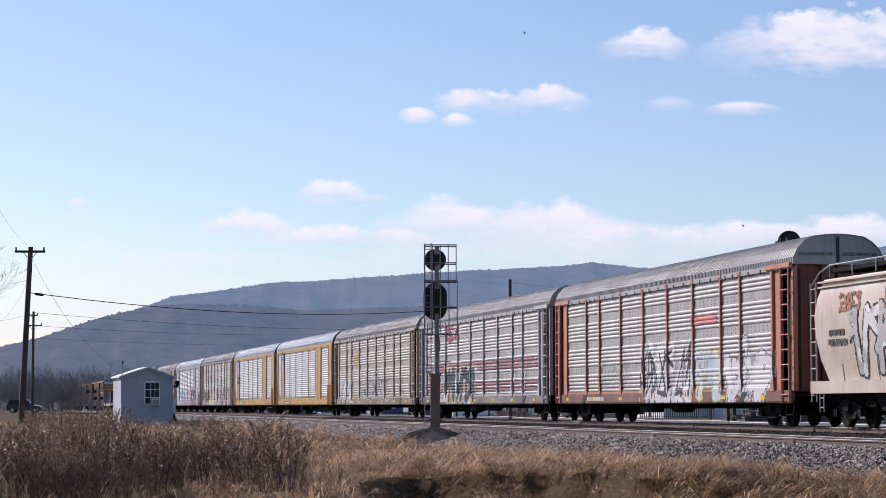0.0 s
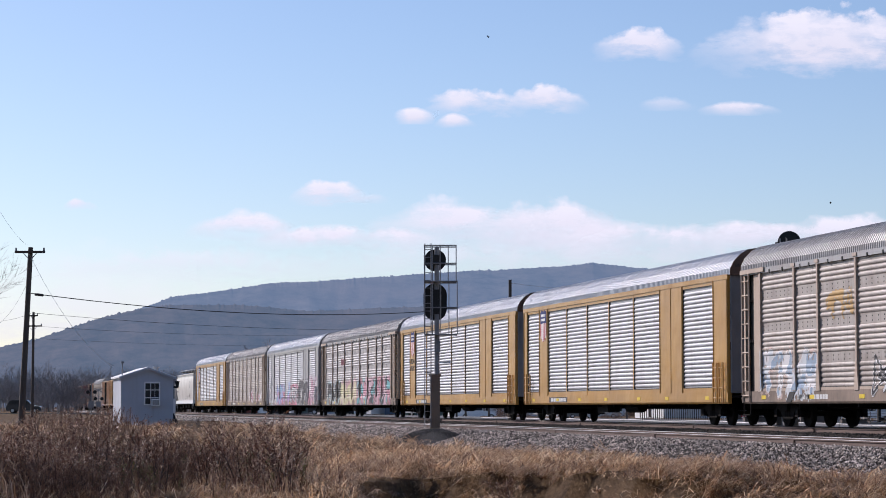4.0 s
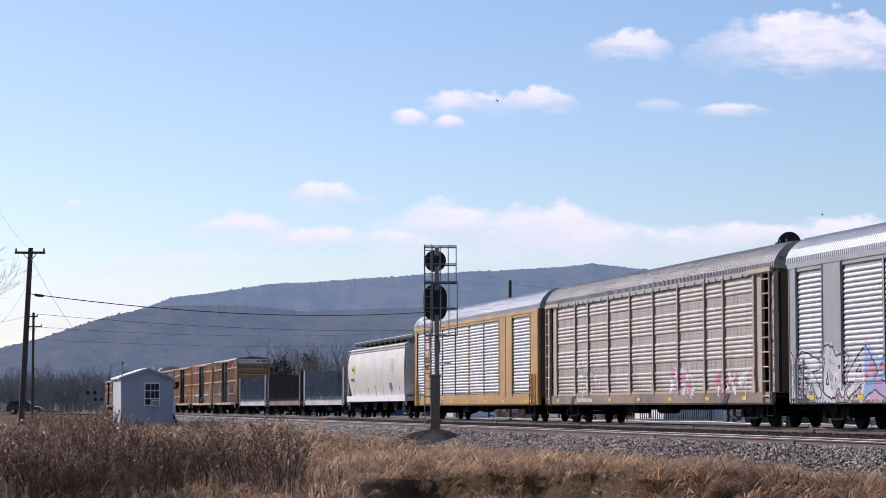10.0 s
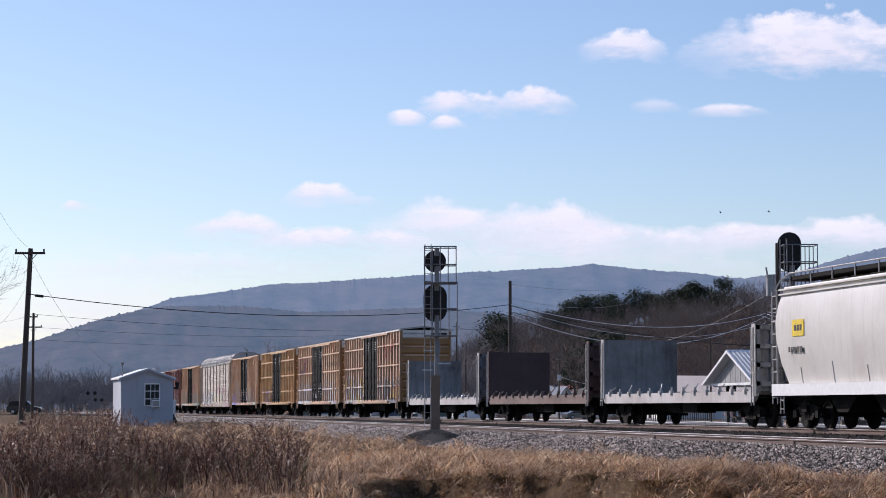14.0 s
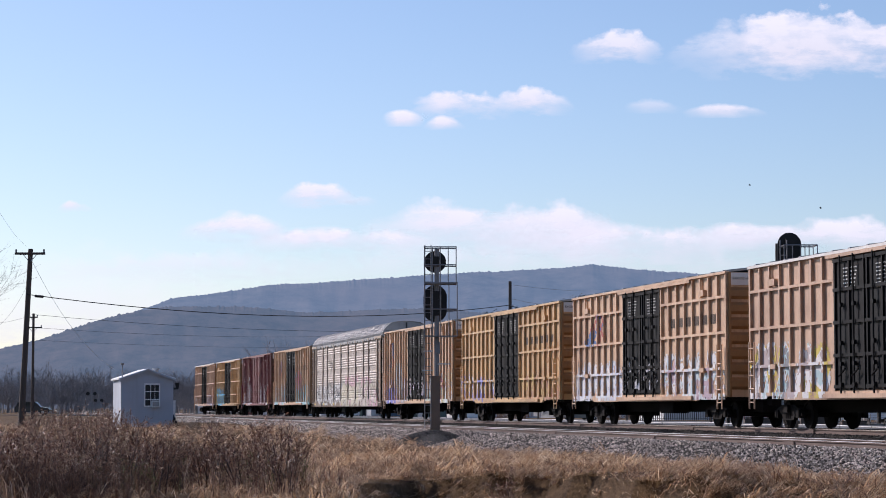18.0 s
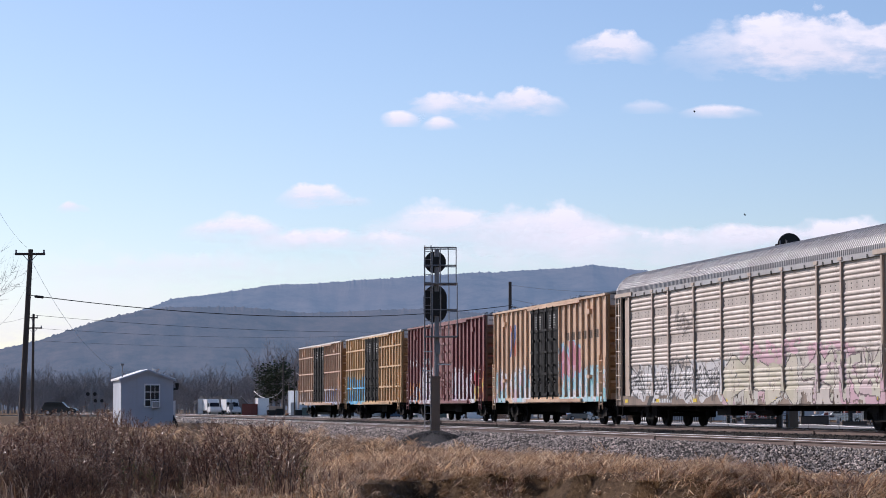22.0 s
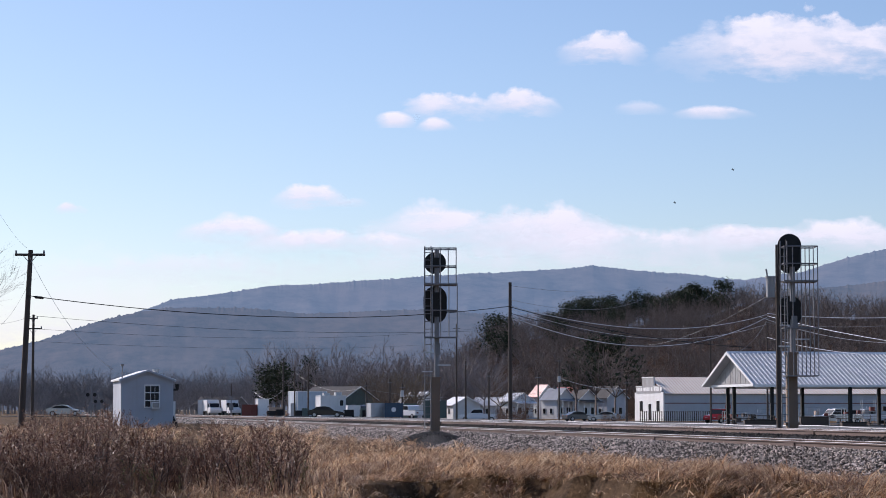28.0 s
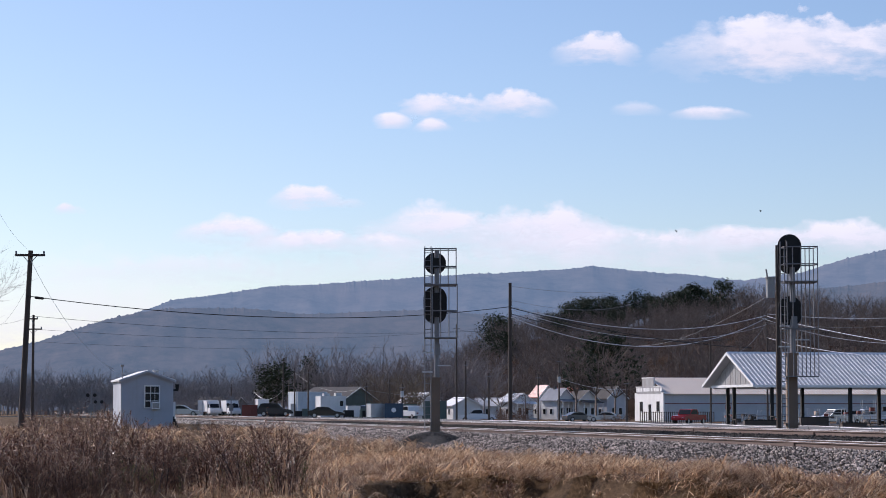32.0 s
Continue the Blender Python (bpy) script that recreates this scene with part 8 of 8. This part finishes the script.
wb = unit("white_building", 590, 300, 3.5, 2.4, 2.85, CREAM, "white flat-roofed site building with a small window", "building", 20, 0)
window(wb, 1.2, 0, 1.55, 0.5, 0.75)
part("roof_unit", G().box(-1.2, -0.3, 0.4, 1.2, 2.94, 3.3).box(0.6, 1.5, 0.8, 1.6, 2.94, 3.4), GALV, wb)
unit("workshop", 553, 330, 4.6, 5.0, 3.7, PALEBLUE, "pale blue sheet-metal workshop with a light roof edge", "workshop", 20, 9, WHITE)
unit("tall_kiosk", 467, 315, 1.5, 1.5, 2.5, WHITE, "tall white kiosk with a pitched cap", "kiosk", 22, 0)
unit("dumpster", 443, 315, 2.1, 1.8, 1.65, BRICKRED, "rust red steel dumpster", "dumpster", 0, 5)
unit("fuel_tank", 487, 320, 1.7, 1.5, 1.3, TANPAINT, "tan skid tank in the yard", "tank", 0, 3)
unit("yard_shed", 770, 281, 2.88, 3.75, 2.31, GREENSHED, "dull green sheet shed behind the signal", "shed", 0, 7)
unit("yard_shed", 726, 300, 1.75, 1.75, 2.00, GREENSHED, "small dark yard shed with clutter", "shed", 0, 4)
for u_, w_, h_, mat_ in ((483, 1.3, 0.75, BLACK), (496, 0.9, 0.95, TYRE), (534, 1.5, 0.8, BLACK), (541, 0.7, 1.1, GREENSHED), (618, 1.2, 0.9, BLACK), (653, 1.6, 0.85, TYRE), (645, 0.8, 1.15, GREENSHED)):
    unit("bin", u_, 292, w_, 0.9, h_, mat_, "low dark steel bin in the yard beside the sheds", "bin", 8, 3)
unit("equipment_cabinet", 521, 330, 0.9, 0.9, 1.9, GALV, "pale steel equipment cabinet", "cabinet", 0, 2)


def fence(u0, u1, d, h, mat, label, n, rails=(0.35, 0.9), r=0.03, board=0.0):
    a, b = spot(u0, d), spot(u1, d)
    f = thing("fence", label, "fence", pose(0, 0, town_z((a[0] + b[0]) / 2)), group="fences of the town")
    for i in range(n + 1):
        k = i / n
        x, y = a[0] + (b[0] - a[0]) * k, a[1] + (b[1] - a[1]) * k
        part("post", G().box(x - r - board, x + r + board, y - r, y + r, 0, h), mat, f)
    for z in rails:
        part("rail", G().tube((a[0], a[1], h * z), (b[0], b[1], h * z), r * 0.8, 6), mat, f)
    return f


fence(1132, 1262, 288, 1.5, POLEWOOD, "dark slatted fence before the store", 34, (0.25, 0.95), 0.035, 0.02)
fence(1290, 1385, 205, 1.2, GALV_DULL, "pale pipe rail under the market shed", 8)
fence(1420, 1568, 205, 1.2, GALV_DULL, "pale pipe rail in the parking area", 10)


def low_guard():
    f = thing("guard_fence", "low white pipe guard along the far side of the tracks", "fence", pose(36, 0, 0))
    for i in range(24):
        y = 76 + i * 3.4
        part("post", G().tube((0, y, -0.55), (0, y, -0.1), 0.03, 6), GALV_DULL, f)
    pts = [(0, 72 + i * 2.4, -0.1 + 0.035 * math.sin(i * 1.1)) for i in range(34)]
    part("pipe", G().path(pts, 0.016, 6), WHITE, f)


low_guard()


def vehicle(kind, paint, label, m):
    """A road vehicle that heads along local +x."""
    dims = {"suv": (4.6, 1.85, 0.22), "sedan": (4.7, 1.8, 0.2), "pickup": (5.6, 1.95, 0.28), "van": (6.2, 2.1, 0.3)}
    L, W, c = dims[kind]
    names = {"suv": "car", "sedan": "car", "pickup": "pickup_truck", "van": "box_truck"}
    v = thing(names[kind], label, {"pickup": "pickup truck", "van": "truck"}.get(kind, "car"), m)
    h = L / 2
    low = {"suv": [(-h, 0.45), (-h + 0.02, 0.95), (-h + 0.15, 1.08), (h - 1.35, 1.05), (h - 0.25, 0.88), (h, 0.62), (h - 0.05, 0.35), (-h + 0.1, 0.32)],
           "sedan": [(-h, 0.45), (-h, 0.88), (-h + 0.3, 0.98), (h - 1.4, 0.92), (h - 0.2, 0.72), (h, 0.55), (h - 0.05, 0.3), (-h + 0.1, 0.28)],
           "pickup": [(-h, 0.55), (-h, 1.1), (-0.55, 1.12), (h - 1.55, 1.12), (h - 0.15, 1.0), (h, 0.7), (h - 0.05, 0.45), (-h + 0.1, 0.45)],
           "van": [(0.9, 0.5), (0.9, 1.35), (h - 0.9, 1.35), (h - 0.1, 1.1), (h, 0.7), (h - 0.05, 0.4), (0.9, 0.4)]}[kind]
    part("body", G().prism(low, "y", -W / 2, W / 2), paint, v)
    top = {"suv": [(-h + 0.12, 1.05), (-h + 0.4, 1.62), (-h + 0.8, 1.72), (0.35, 1.7), (h - 1.3, 1.05)],
           "sedan": [(-h + 0.45, 0.95), (-h + 1.2, 1.38), (-0.35, 1.45), (0.3, 1.38), (h - 1.35, 0.92)],
           "pickup": [(-0.75, 1.1), (-0.65, 1.75), (-0.3, 1.83), (0.75, 1.8), (h - 1.5, 1.12)],
           "van": [(0.9, 1.3), (0.9, 2.2), (1.6, 2.25), (h - 0.85, 1.35)]}[kind]
    part("roof", G().prism(top, "y", -W / 2 + 0.1, W / 2 - 0.1), paint, v)
    cx = sum(p[0] for p in top) / len(top)
    cz = sum(p[1] for p in top) / len(top)
    glass = [(cx + (x - cx) * 0.88, cz + (z - cz) * 0.72 - 0.02) for x, z in top]
    for y in (-W / 2 + 0.094, W / 2 - 0.1):
        part("side_window", G().prism(glass, "y", y, y + 0.006), GLASS, v)
    a, b = top[-2], top[-1]
    part("windscreen", G().sheet([[(a[0] * 0.9 + b[0] * 0.1 + 0.03, -W / 2 + 0.2, a[1] * 0.9 + b[1] * 0.1), (a[0] * 0.9 + b[0] * 0.1 + 0.03, W / 2 - 0.2, a[1] * 0.9 + b[1] * 0.1)],
                                  [(a[0] * 0.1 + b[0] * 0.9 + 0.03, -W / 2 + 0.2, a[1] * 0.1 + b[1] * 0.9), (a[0] * 0.1 + b[0] * 0.9 + 0.03, W / 2 - 0.2, a[1] * 0.1 + b[1] * 0.9)]]), GLASS, v)
    if kind == "pickup":
        part("bed_well", G().box(-h + 0.08, -0.85, -W / 2 + 0.1, W / 2 - 0.1, 1.115, 1.13), BLACK, v)
    if kind == "van":
        part("cargo_box", G().box(-h, 0.85, -W / 2 - 0.05, W / 2 + 0.05, 0.75, 2.75), WHITE, v, "white cargo box")
        part("chassis", G().box(-h, 0.9, -0.4, 0.4, 0.45, 0.75), BLACK, v)
    for y in (-0.6, 0.6):
        part("headlight", G().box(h - 0.14, h - 0.02, y - 0.16, y + 0.16, 0.62, 0.78), RIM, v)
        part("tail_light", G().box(-h - 0.012, -h + 0.04, y - 0.14, y + 0.14, 0.72, 0.9), BRICKRED, v)
    for x in (-h + 0.85, h - 0.9):
        for y in (-W / 2 + 0.1, W / 2 - 0.1):
            s = -1 if y < 0 else 1
            wh = part("wheel", G().tube((0, -0.11, 0), (0, 0.11, 0), 0.34, 18), TYRE, v, at=pose(x, y + s * 0.02, 0.34))
            part("rim", G().tube((0, s * 0.1, 0), (0, s * 0.125, 0), 0.21, 12), RIM, wh)
    return v


BLACKCAR = plain("black_car_paint", (0.015, 0.016, 0.02), 0.15, 0.0, 0.05)
NAVYCAR = plain("dark_blue_car_paint", (0.018, 0.022, 0.035), 0.15, 0.0, 0.05)
SILVERCAR = plain("silver_car_paint", (0.50, 0.51, 0.53), 0.25, 0.6, 0.05)
WHITECAR = plain("white_car_paint", (0.72, 0.73, 0.75), 0.2, 0.0, 0.04)
REDCAR = plain("red_car_paint", (0.30, 0.02, 0.025), 0.2, 0.0, 0.05)
GREYCAR = plain("grey_car_paint", (0.12, 0.125, 0.13), 0.2, 0.2, 0.05)
vehicle("pickup", WHITECAR, "white crew-cab pickup parked across the tracks", facing(846, 318, 180))
vehicle("sedan", BLACKCAR, "black sedan parked in front of the white building", facing(578, 284, 0))
red_pickup = vehicle("pickup", REDCAR, "red pickup turning in before the store", facing(1219, 272, 235))
vehicle("sedan", GREYCAR, "grey sedan parked at the porch house", facing(1023, 328, 25))
vehicle("sedan", SILVERCAR, "silver sedan parked beside the cottage", facing(1068, 322, 170))
vehicle("pickup", SILVERCAR, "silver work truck under the market shed", facing(1480, 245, 200))
vehicle("pickup", WHITECAR, "white truck beyond the market shed", facing(1535, 262, 185))
vehicle("suv", GREYCAR, "dark car standing in the yard", facing(650, 300, 90))
vehicle("pickup", WHITECAR, "white pickup beside the navy container", facing(728, 296, 120))
vehicle("van", WHITE, "white box truck parked beyond the road, nose outwards", facing(376, 400, -70))
vehicle("van", WHITE, "white box truck parked beside its twin beyond the road", facing(410, 396, -70))
part_truck = unit("cargo_trailer", 368, 402, 3.4, 2.2, 2.75, WHITE, "white cargo trailer beside the box trucks", "trailer", 0, 0)


def street_pole(u, d, h, mat, label, can=False, r=0.11):
    x, y = spot(u, d)
    p = thing("utility_pole", label, "utility pole", pose(x, y, town_z(x), 0, 0, -12.4), group="wooden utility poles")
    part("pole", G().tube((0, 0, -0.2), (0, 0, h), r, 8, r * 0.75), mat, p)
    if can:
        part("transformer", G().tube((0, -0.3, h * 0.62), (0, -0.3, h * 0.62 + 0.8), 0.22, 12), GALV, p)
    part("cross_bolt", G().box(-0.35, 0.35, -0.14, -0.06, h - 0.5, h - 0.42), SIGGREY, p)
    return p


for u_, d_, y_, can_ in ((502, 300, 634, 0), (522, 330, 651, 0), (546, 310, 654, 0), (512, 350, 678, 0), (536, 350, 680, 0), (989, 300, 634, 1), (952, 250, 662, 0), (1357, 205, 556, 0), (865, 262, 660, 0),
                         (649, 300, 678, 0), (690, 290, 672, 0), (712, 280, 680, 1), (808, 210, 574, 0), (824, 262, 640, 0), (1257, 260, 604, 0), (410, 400, 680, 0), (1108, 260, 672, 0)):
    street_pole(u_, d_, 0.617 + (726 - y_) * d_ / 3857 - town_z(spot(u_, d_)[0]), POLEWOOD, "slim dark utility pole in the town" if not can_ else "grey utility pole with a transformer can", bool(can_), 0.13 if d_ > 250 else 0.1)


def air(u, d, y):
    """A point overhead by bearing, distance and height on the same scale as spot()."""
    x, yy = spot(u, d)
    return (x, yy, 0.617 + (726 - y) * d / 3857)


def cable(a, b, sag, r=0.02, mat=None, label="overhead cable strung between poles"):
    p, q = Vector(a), Vector(b)
    n = 20
    pts = [p.lerp(q, i / n) - Vector((0, 0, sag * 4 * (i / n) * (1 - i / n))) for i in range(n + 1)]
    return solid("cable", G().path(pts, r, 4), mat or BLACK, label, "cable", group="overhead cables")


cable(air(46, 112, 524), air(904, 150, 543), 0.95, 0.022)
part_sleeve = solid("cable_sleeve", G().tube(air(62, 113, 527), air(75, 113.5, 528.5), 0.07, 8), BLACK, "thick black splice sleeve on the cable", "cable sleeve", group="overhead cables")
cable(air(59, 200, 560), air(904, 260, 584), 0.9, 0.016)
cable(air(59, 200, 583), air(904, 300, 576), 1.3, 0.012)
cable(air(59, 200, 605), air(740, 320, 612), 0.6, 0.01)
cable(air(-60, 190, 570), air(59, 200, 559), 0.5, 0.01)
cable(air(-30, 90, 330), air(46, 112, 440), 0.3, 0.006)
cable(air(50, 112, 455), air(202, 112, 656), 0.75, 0.008, PALEWIRE, "thin service drop from the pole to the hut")
cable(air(-40, 105, 590), air(46, 112, 510), 0.7, 0.006)
cable(air(905, 150, 543), air(1357, 205, 558), 1.45, 0.024, PALEWIRE, "sunlit pale overhead cable")
cable(air(905, 150, 562), air(1357, 205, 563), 2.35, 0.026, PALEWIRE, "sunlit pale overhead cable with deep sag")
cable(air(905, 150, 548), air(1357, 205, 575), 1.7, 0.014, PALEWIRE, "thin pale overhead cable")
cable(air(905, 150, 545), air(1330, 170, 616), 0.5, 0.028)
cable(air(905, 150, 556), air(1300, 190, 600), 0.9, 0.022)
cable(air(905, 150, 507), air(1140, 300, 508), 0.6, 0.012, GALV_DULL)
cable(air(905, 150, 532), air(1140, 280, 530), 1.0, 0.012, GALV_DULL)
cable(air(1357, 205, 556), air(1640, 190, 560), 0.3, 0.026, PALEWIRE, "sunlit pale overhead cable")
cable(air(1357, 205, 560), air(1640, 150, 615), 0.2, 0.024, PALEWIRE, "sunlit pale overhead cable")
cable(air(1345, 205, 562), air(1640, 190, 608), 0.8, 0.022, PALEWIRE, "sunlit pale overhead cable")
cable(air(1357, 205, 572), air(1640, 190, 572), 0.4, 0.014, GALV_DULL)
cable(air(1357, 205, 598), air(1520, 172, 628), 0.2, 0.022, PALEWIRE, "pale service drop to the market shed")
cable(air(1357, 205, 570), air(1297, 172, 628), 0.5, 0.014, GALV_DULL)
cable(air(1376, 84, 515), air(1130, 190, 612), 0.6, 0.01, GALV_DULL)
cable(air(989, 300, 670), air(1110, 350, 690), 0.5, 0.025, PALEWIRE, "pale service drop to a house")
cable(air(649, 300, 690), air(989, 300, 690), 1.2, 0.02, GALV_DULL)
cable(air(502, 300, 690), air(450, 330, 694), 1.2, 0.025, PALEWIRE, "pale service drop in the yard")
cable(air(522, 330, 660), air(650, 300, 684), 1.6, 0.02, GALV_DULL)


def crossing_signal(u, d, h, label):
    s = thing("crossing_signal", label, "crossing signal", facing(u, d, 0, -0.35), group="level crossing signals")
    part("mast", G().tube((0, 0, 0), (0, 0, h), 0.07, 8), SIGGREY, s)
    for k in (-1, 1):
        l_ = part("lamp", G().tube((k * 0.42, -0.05, h * 0.6), (k * 0.42, 0.12, h * 0.6), 0.22, 16), BLACK, s, "black round lamp backing")
        part("hood", G().tube((k * 0.42, 0.12, h * 0.6), (k * 0.42, 0.4, h * 0.6), 0.16, 10), BLACK, l_)
    part("lamp_arm", G().box(-0.5, 0.5, -0.03, 0.03, h * 0.6 - 0.04, h * 0.6 + 0.04), SIGGREY, s)
    part("crossbuck", G().prism([(-0.6, h - 0.5), (-0.48, h - 0.58), (0.6, h - 0.02), (0.48, h + 0.06)], "y", -0.1, -0.08).prism([(0.6, h - 0.5), (0.48, h - 0.58), (-0.6, h - 0.02), (-0.48, h + 0.06)], "y", -0.13, -0.11), SIGGREY, s)
    part("case", G().box(-0.3, 0.3, -0.2, 0.2, 0.9, 1.7), SIGGREY, s)
    return s


crossing_signal(163, 262, 4.6, "railway crossing signal with round dark lamps beside the road")
crossing_signal(176, 285, 3.4, "second railway crossing signal behind the first")
crossing_signal(410, 305, 2.9, "railway crossing signal on the far side of the tracks")


def stop_sign():
    s = thing("stop_sign", "red octagonal stop sign on a thin post", "sign", facing(1287, 255, 0))
    part("post", G().tube((0, 0.03, 0), (0, 0.03, 2.4), 0.03, 6), GALV, s)
    pl = part("plate", G().prism([(0.38 * math.cos(math.pi / 8 + i * math.pi / 4), 2.05 + 0.38 * math.sin(math.pi / 8 + i * math.pi / 4)) for i in range(8)], "y", -0.01, 0.0), REDCAR, s)
    letters("STOP", 0.26, WHITE, pl, end_face(0, -0.014, 2.05))


stop_sign()


def picnic_table(u, d, turn):
    t = thing("picnic_table", "weathered wooden picnic table under the market shed", "table", facing(u, d, turn), group="tables of the market shed")
    for i in range(5):
        part("plank", G().box(-0.9, 0.9, -0.36 + i * 0.15, -0.23 + i * 0.15, 0.72, 0.76), POLEWOOD, t)
    for y in (-0.7, 0.62):
        part("bench", G().box(-0.9, 0.9, y, y + 0.25, 0.42, 0.46), POLEWOOD, t)
    for x in (-0.6, 0.6):
        part("leg", G().prism([(-0.6, 0), (-0.5, 0), (-0.2, 0.72), (-0.3, 0.72)], "x", x - 0.03, x + 0.03).prism([(0.6, 0), (0.5, 0), (0.2, 0.72), (0.3, 0.72)], "x", x - 0.03, x + 0.03).box(x - 0.03, x + 0.03, -0.7, 0.8, 0.36, 0.42), POLEWOOD, t)


for u_, d_, t_ in ((1312, 158, 10), (1345, 162, 0), (1445, 157, 5), (1500, 160, -8), (1550, 156, 0), (1385, 161, 12)):
    picnic_table(u_, d_, t_)


def steel_rack(u, d, w, h, turn, label):
    """An open frame of pipes with two shelves of clutter."""
    s = thing("steel_rack", label, "rack", facing(u, d, turn), group="racks under the market shed")
    for x in (-w / 2, 0, w / 2):
        for y in (0, 0.9):
            part("upright", G().tube((x, y, 0), (x, y, h), 0.03, 6), GALV, s)
    rng = random.Random(int(u))
    for z in (0.35, h * 0.6, h):
        g = G()
        for y in (0, 0.9):
            g.tube((-w / 2, y, z), (w / 2, y, z), 0.028, 6)
        part("shelf_rail", g, GALV, s)
    for k in range(4):
        x = -w / 2 + w * (k + 0.2) / 4
        z = rng.choice((0.38, h * 0.6 + 0.03))
        part("crate", G().box(x, x + w / 6, 0.1, 0.8, z, z + rng.uniform(0.2, 0.45)), rng.choice((POLEWOOD, TANPAINT, BLACK, GALV_DULL, BRICKRED)), s)
    return s


for u_, d_, w_, h_, t_ in ((1302, 232, 2.6, 1.5, 10), (1338, 228, 2.4, 1.3, -8), (1362, 238, 2.2, 1.7, 15), (1432, 226, 2.0, 1.9, 5), (1465, 206, 2.3, 1.5, -12), (1515, 214, 2.6, 2.1, 8), (1548, 204, 2.4, 2.6, 0)):
    steel_rack(u_, d_, w_, h_, t_, "pale pipe rack with crates and scrap under the market shed")


def planter(u, d, w, h, label):
    p = thing("planter_box", label, "planter", facing(u, d, 0), group="planters beside the lot")
    part("box", G().box(-w / 2, w / 2, 0, 0.8, 0, h), POLEWOOD, p)
    part("cap", G().box(-w / 2 - 0.04, w / 2 + 0.04, -0.04, 0.84, h, h + 0.05), BLACK, p)


planter(1440, 150, 1.9, 0.62, "black covered bin beside the market shed")
planter(1345, 150, 2.2, 0.31, "low dark timber planter")
planter(1510, 152, 1.7, 0.37, "low dark timber box")
hx = np.array([spot(u, d) for u, d in zip(rs.uniform(1062, 1115, 26), rs.uniform(290, 300, 26))])
scatter(RUSSETS, hx[:, 0], hx[:, 1], np.full(26, -1.15), rs.uniform(1.0, 1.6, 26), "hedge", (BARK, RUSSET), "low brown hedge beside the lot", "hedge")
hx = np.array([spot(u, d) for u, d in zip(rs.uniform(880, 935, 40), rs.uniform(280, 310, 40))])
scatter(RUSSETS, hx[:, 0], hx[:, 1], np.full(40, -1.15), rs.uniform(1.2, 2.4, 40), "bushes", (BARK, RUSSET), "brown bushes at the foot of the pole", "bushes")


# ---- road traffic ----
MOVERS = []


def road_rows(track, d, z=-0.19):
    return [(t, facing(u, d, 0, z)) for t, u in track]


suv = vehicle("suv", NAVYCAR, "dark blue SUV waiting at the crossing", facing(46, 286, 0, -0.19))
MOVERS.append((suv, road_rows([(0, 46), (8, 46.3), (15, 46.8), (16.5, 48.5), (18, 61), (19, 74), (20, 87), (21, 100), (22, 108), (23, 113.5), (24, 126), (25, 146), (26.5, 193), (28, 271), (29, 323), (30, 376), (31, 431), (32, 488)], 286)))
sedan = vehicle("sedan", SILVERCAR, "silver sedan following over the crossing", facing(-150, 286, 0, -0.19))
MOVERS.append((sedan, road_rows([(0, -180), (16, -150), (20, -60), (22, -32), (23, -27), (24, -19), (25, -7), (26.5, 42), (28, 117), (29, 166), (30, 220), (31, 272), (32, 325)], 286)))

MOVERS.append((red_pickup, [(t, facing(u, 272, 235)) for t, u in ((0, 1340), (24, 1339), (25.5, 1329), (27.5, 1288), (28.5, 1262), (29, 1252), (30, 1234), (31, 1222), (32, 1218))]))


# ---- two gliding birds ----


def bird(rows):
    b = thing("bird", "small dark gliding bird high over the tracks", "bird", group="birds")
    part("body", G().tube((0, -0.08, 0), (0, 0.1, 0.01), 0.025, 8, 0.01), BLACK, b)
    for s in (-1, 1):
        part("wing", G().prism([(s * 0.015, -0.04), (s * 0.19, -0.01), (s * 0.2, 0.02), (s * 0.015, 0.05)], "z", 0.005, 0.012), BLACK, b)
    out = []
    for t, u, y in rows:
        x, yy, z = air(u, 150, y)
        out.append((t, pose(x, yy, z, 0, 20, 60)))
    MOVERS.append((b, out))


bird([(0, 1317, 406), (6, 1500, 357), (9, 1486, 384), (13, 1355, 380), (19, 1463, 370), (23, 1266, 384), (28, 1196, 359), (32, 1198, 409)])
bird([(0, 930, 60), (9, 825, 128), (13, 1238, 380), (19, 1330, 300), (23, 1214, 185), (28, 1300, 300), (32, 1348, 373)])

# ---- motion ----


def line_shift(t):
    """How far the train has run after t seconds: it slows a little."""
    return 20.013 * t - 0.0295 * t * t


def motions():
    for car, s0 in CARS:
        walk(car, [(t, pose(TRACK_FAR, s0 - line_shift(t), 0)) for t in range(0, 33, 4)])
    for c, px, py, drift in CLOUDS:
        face = pose(0, 0, 0, 90, 0, -12.4)
        rows = []
        for t in (0.0, 16.0, 32.0):
            m = face.copy()
            m.translation = sky_pose(px - drift * t / 32, py + 2.5 * t / 32 + 0.0)
            rows.append((t, m))
        walk(c, rows)
    for v, rows in MOVERS:
        walk(v, rows)


motions()
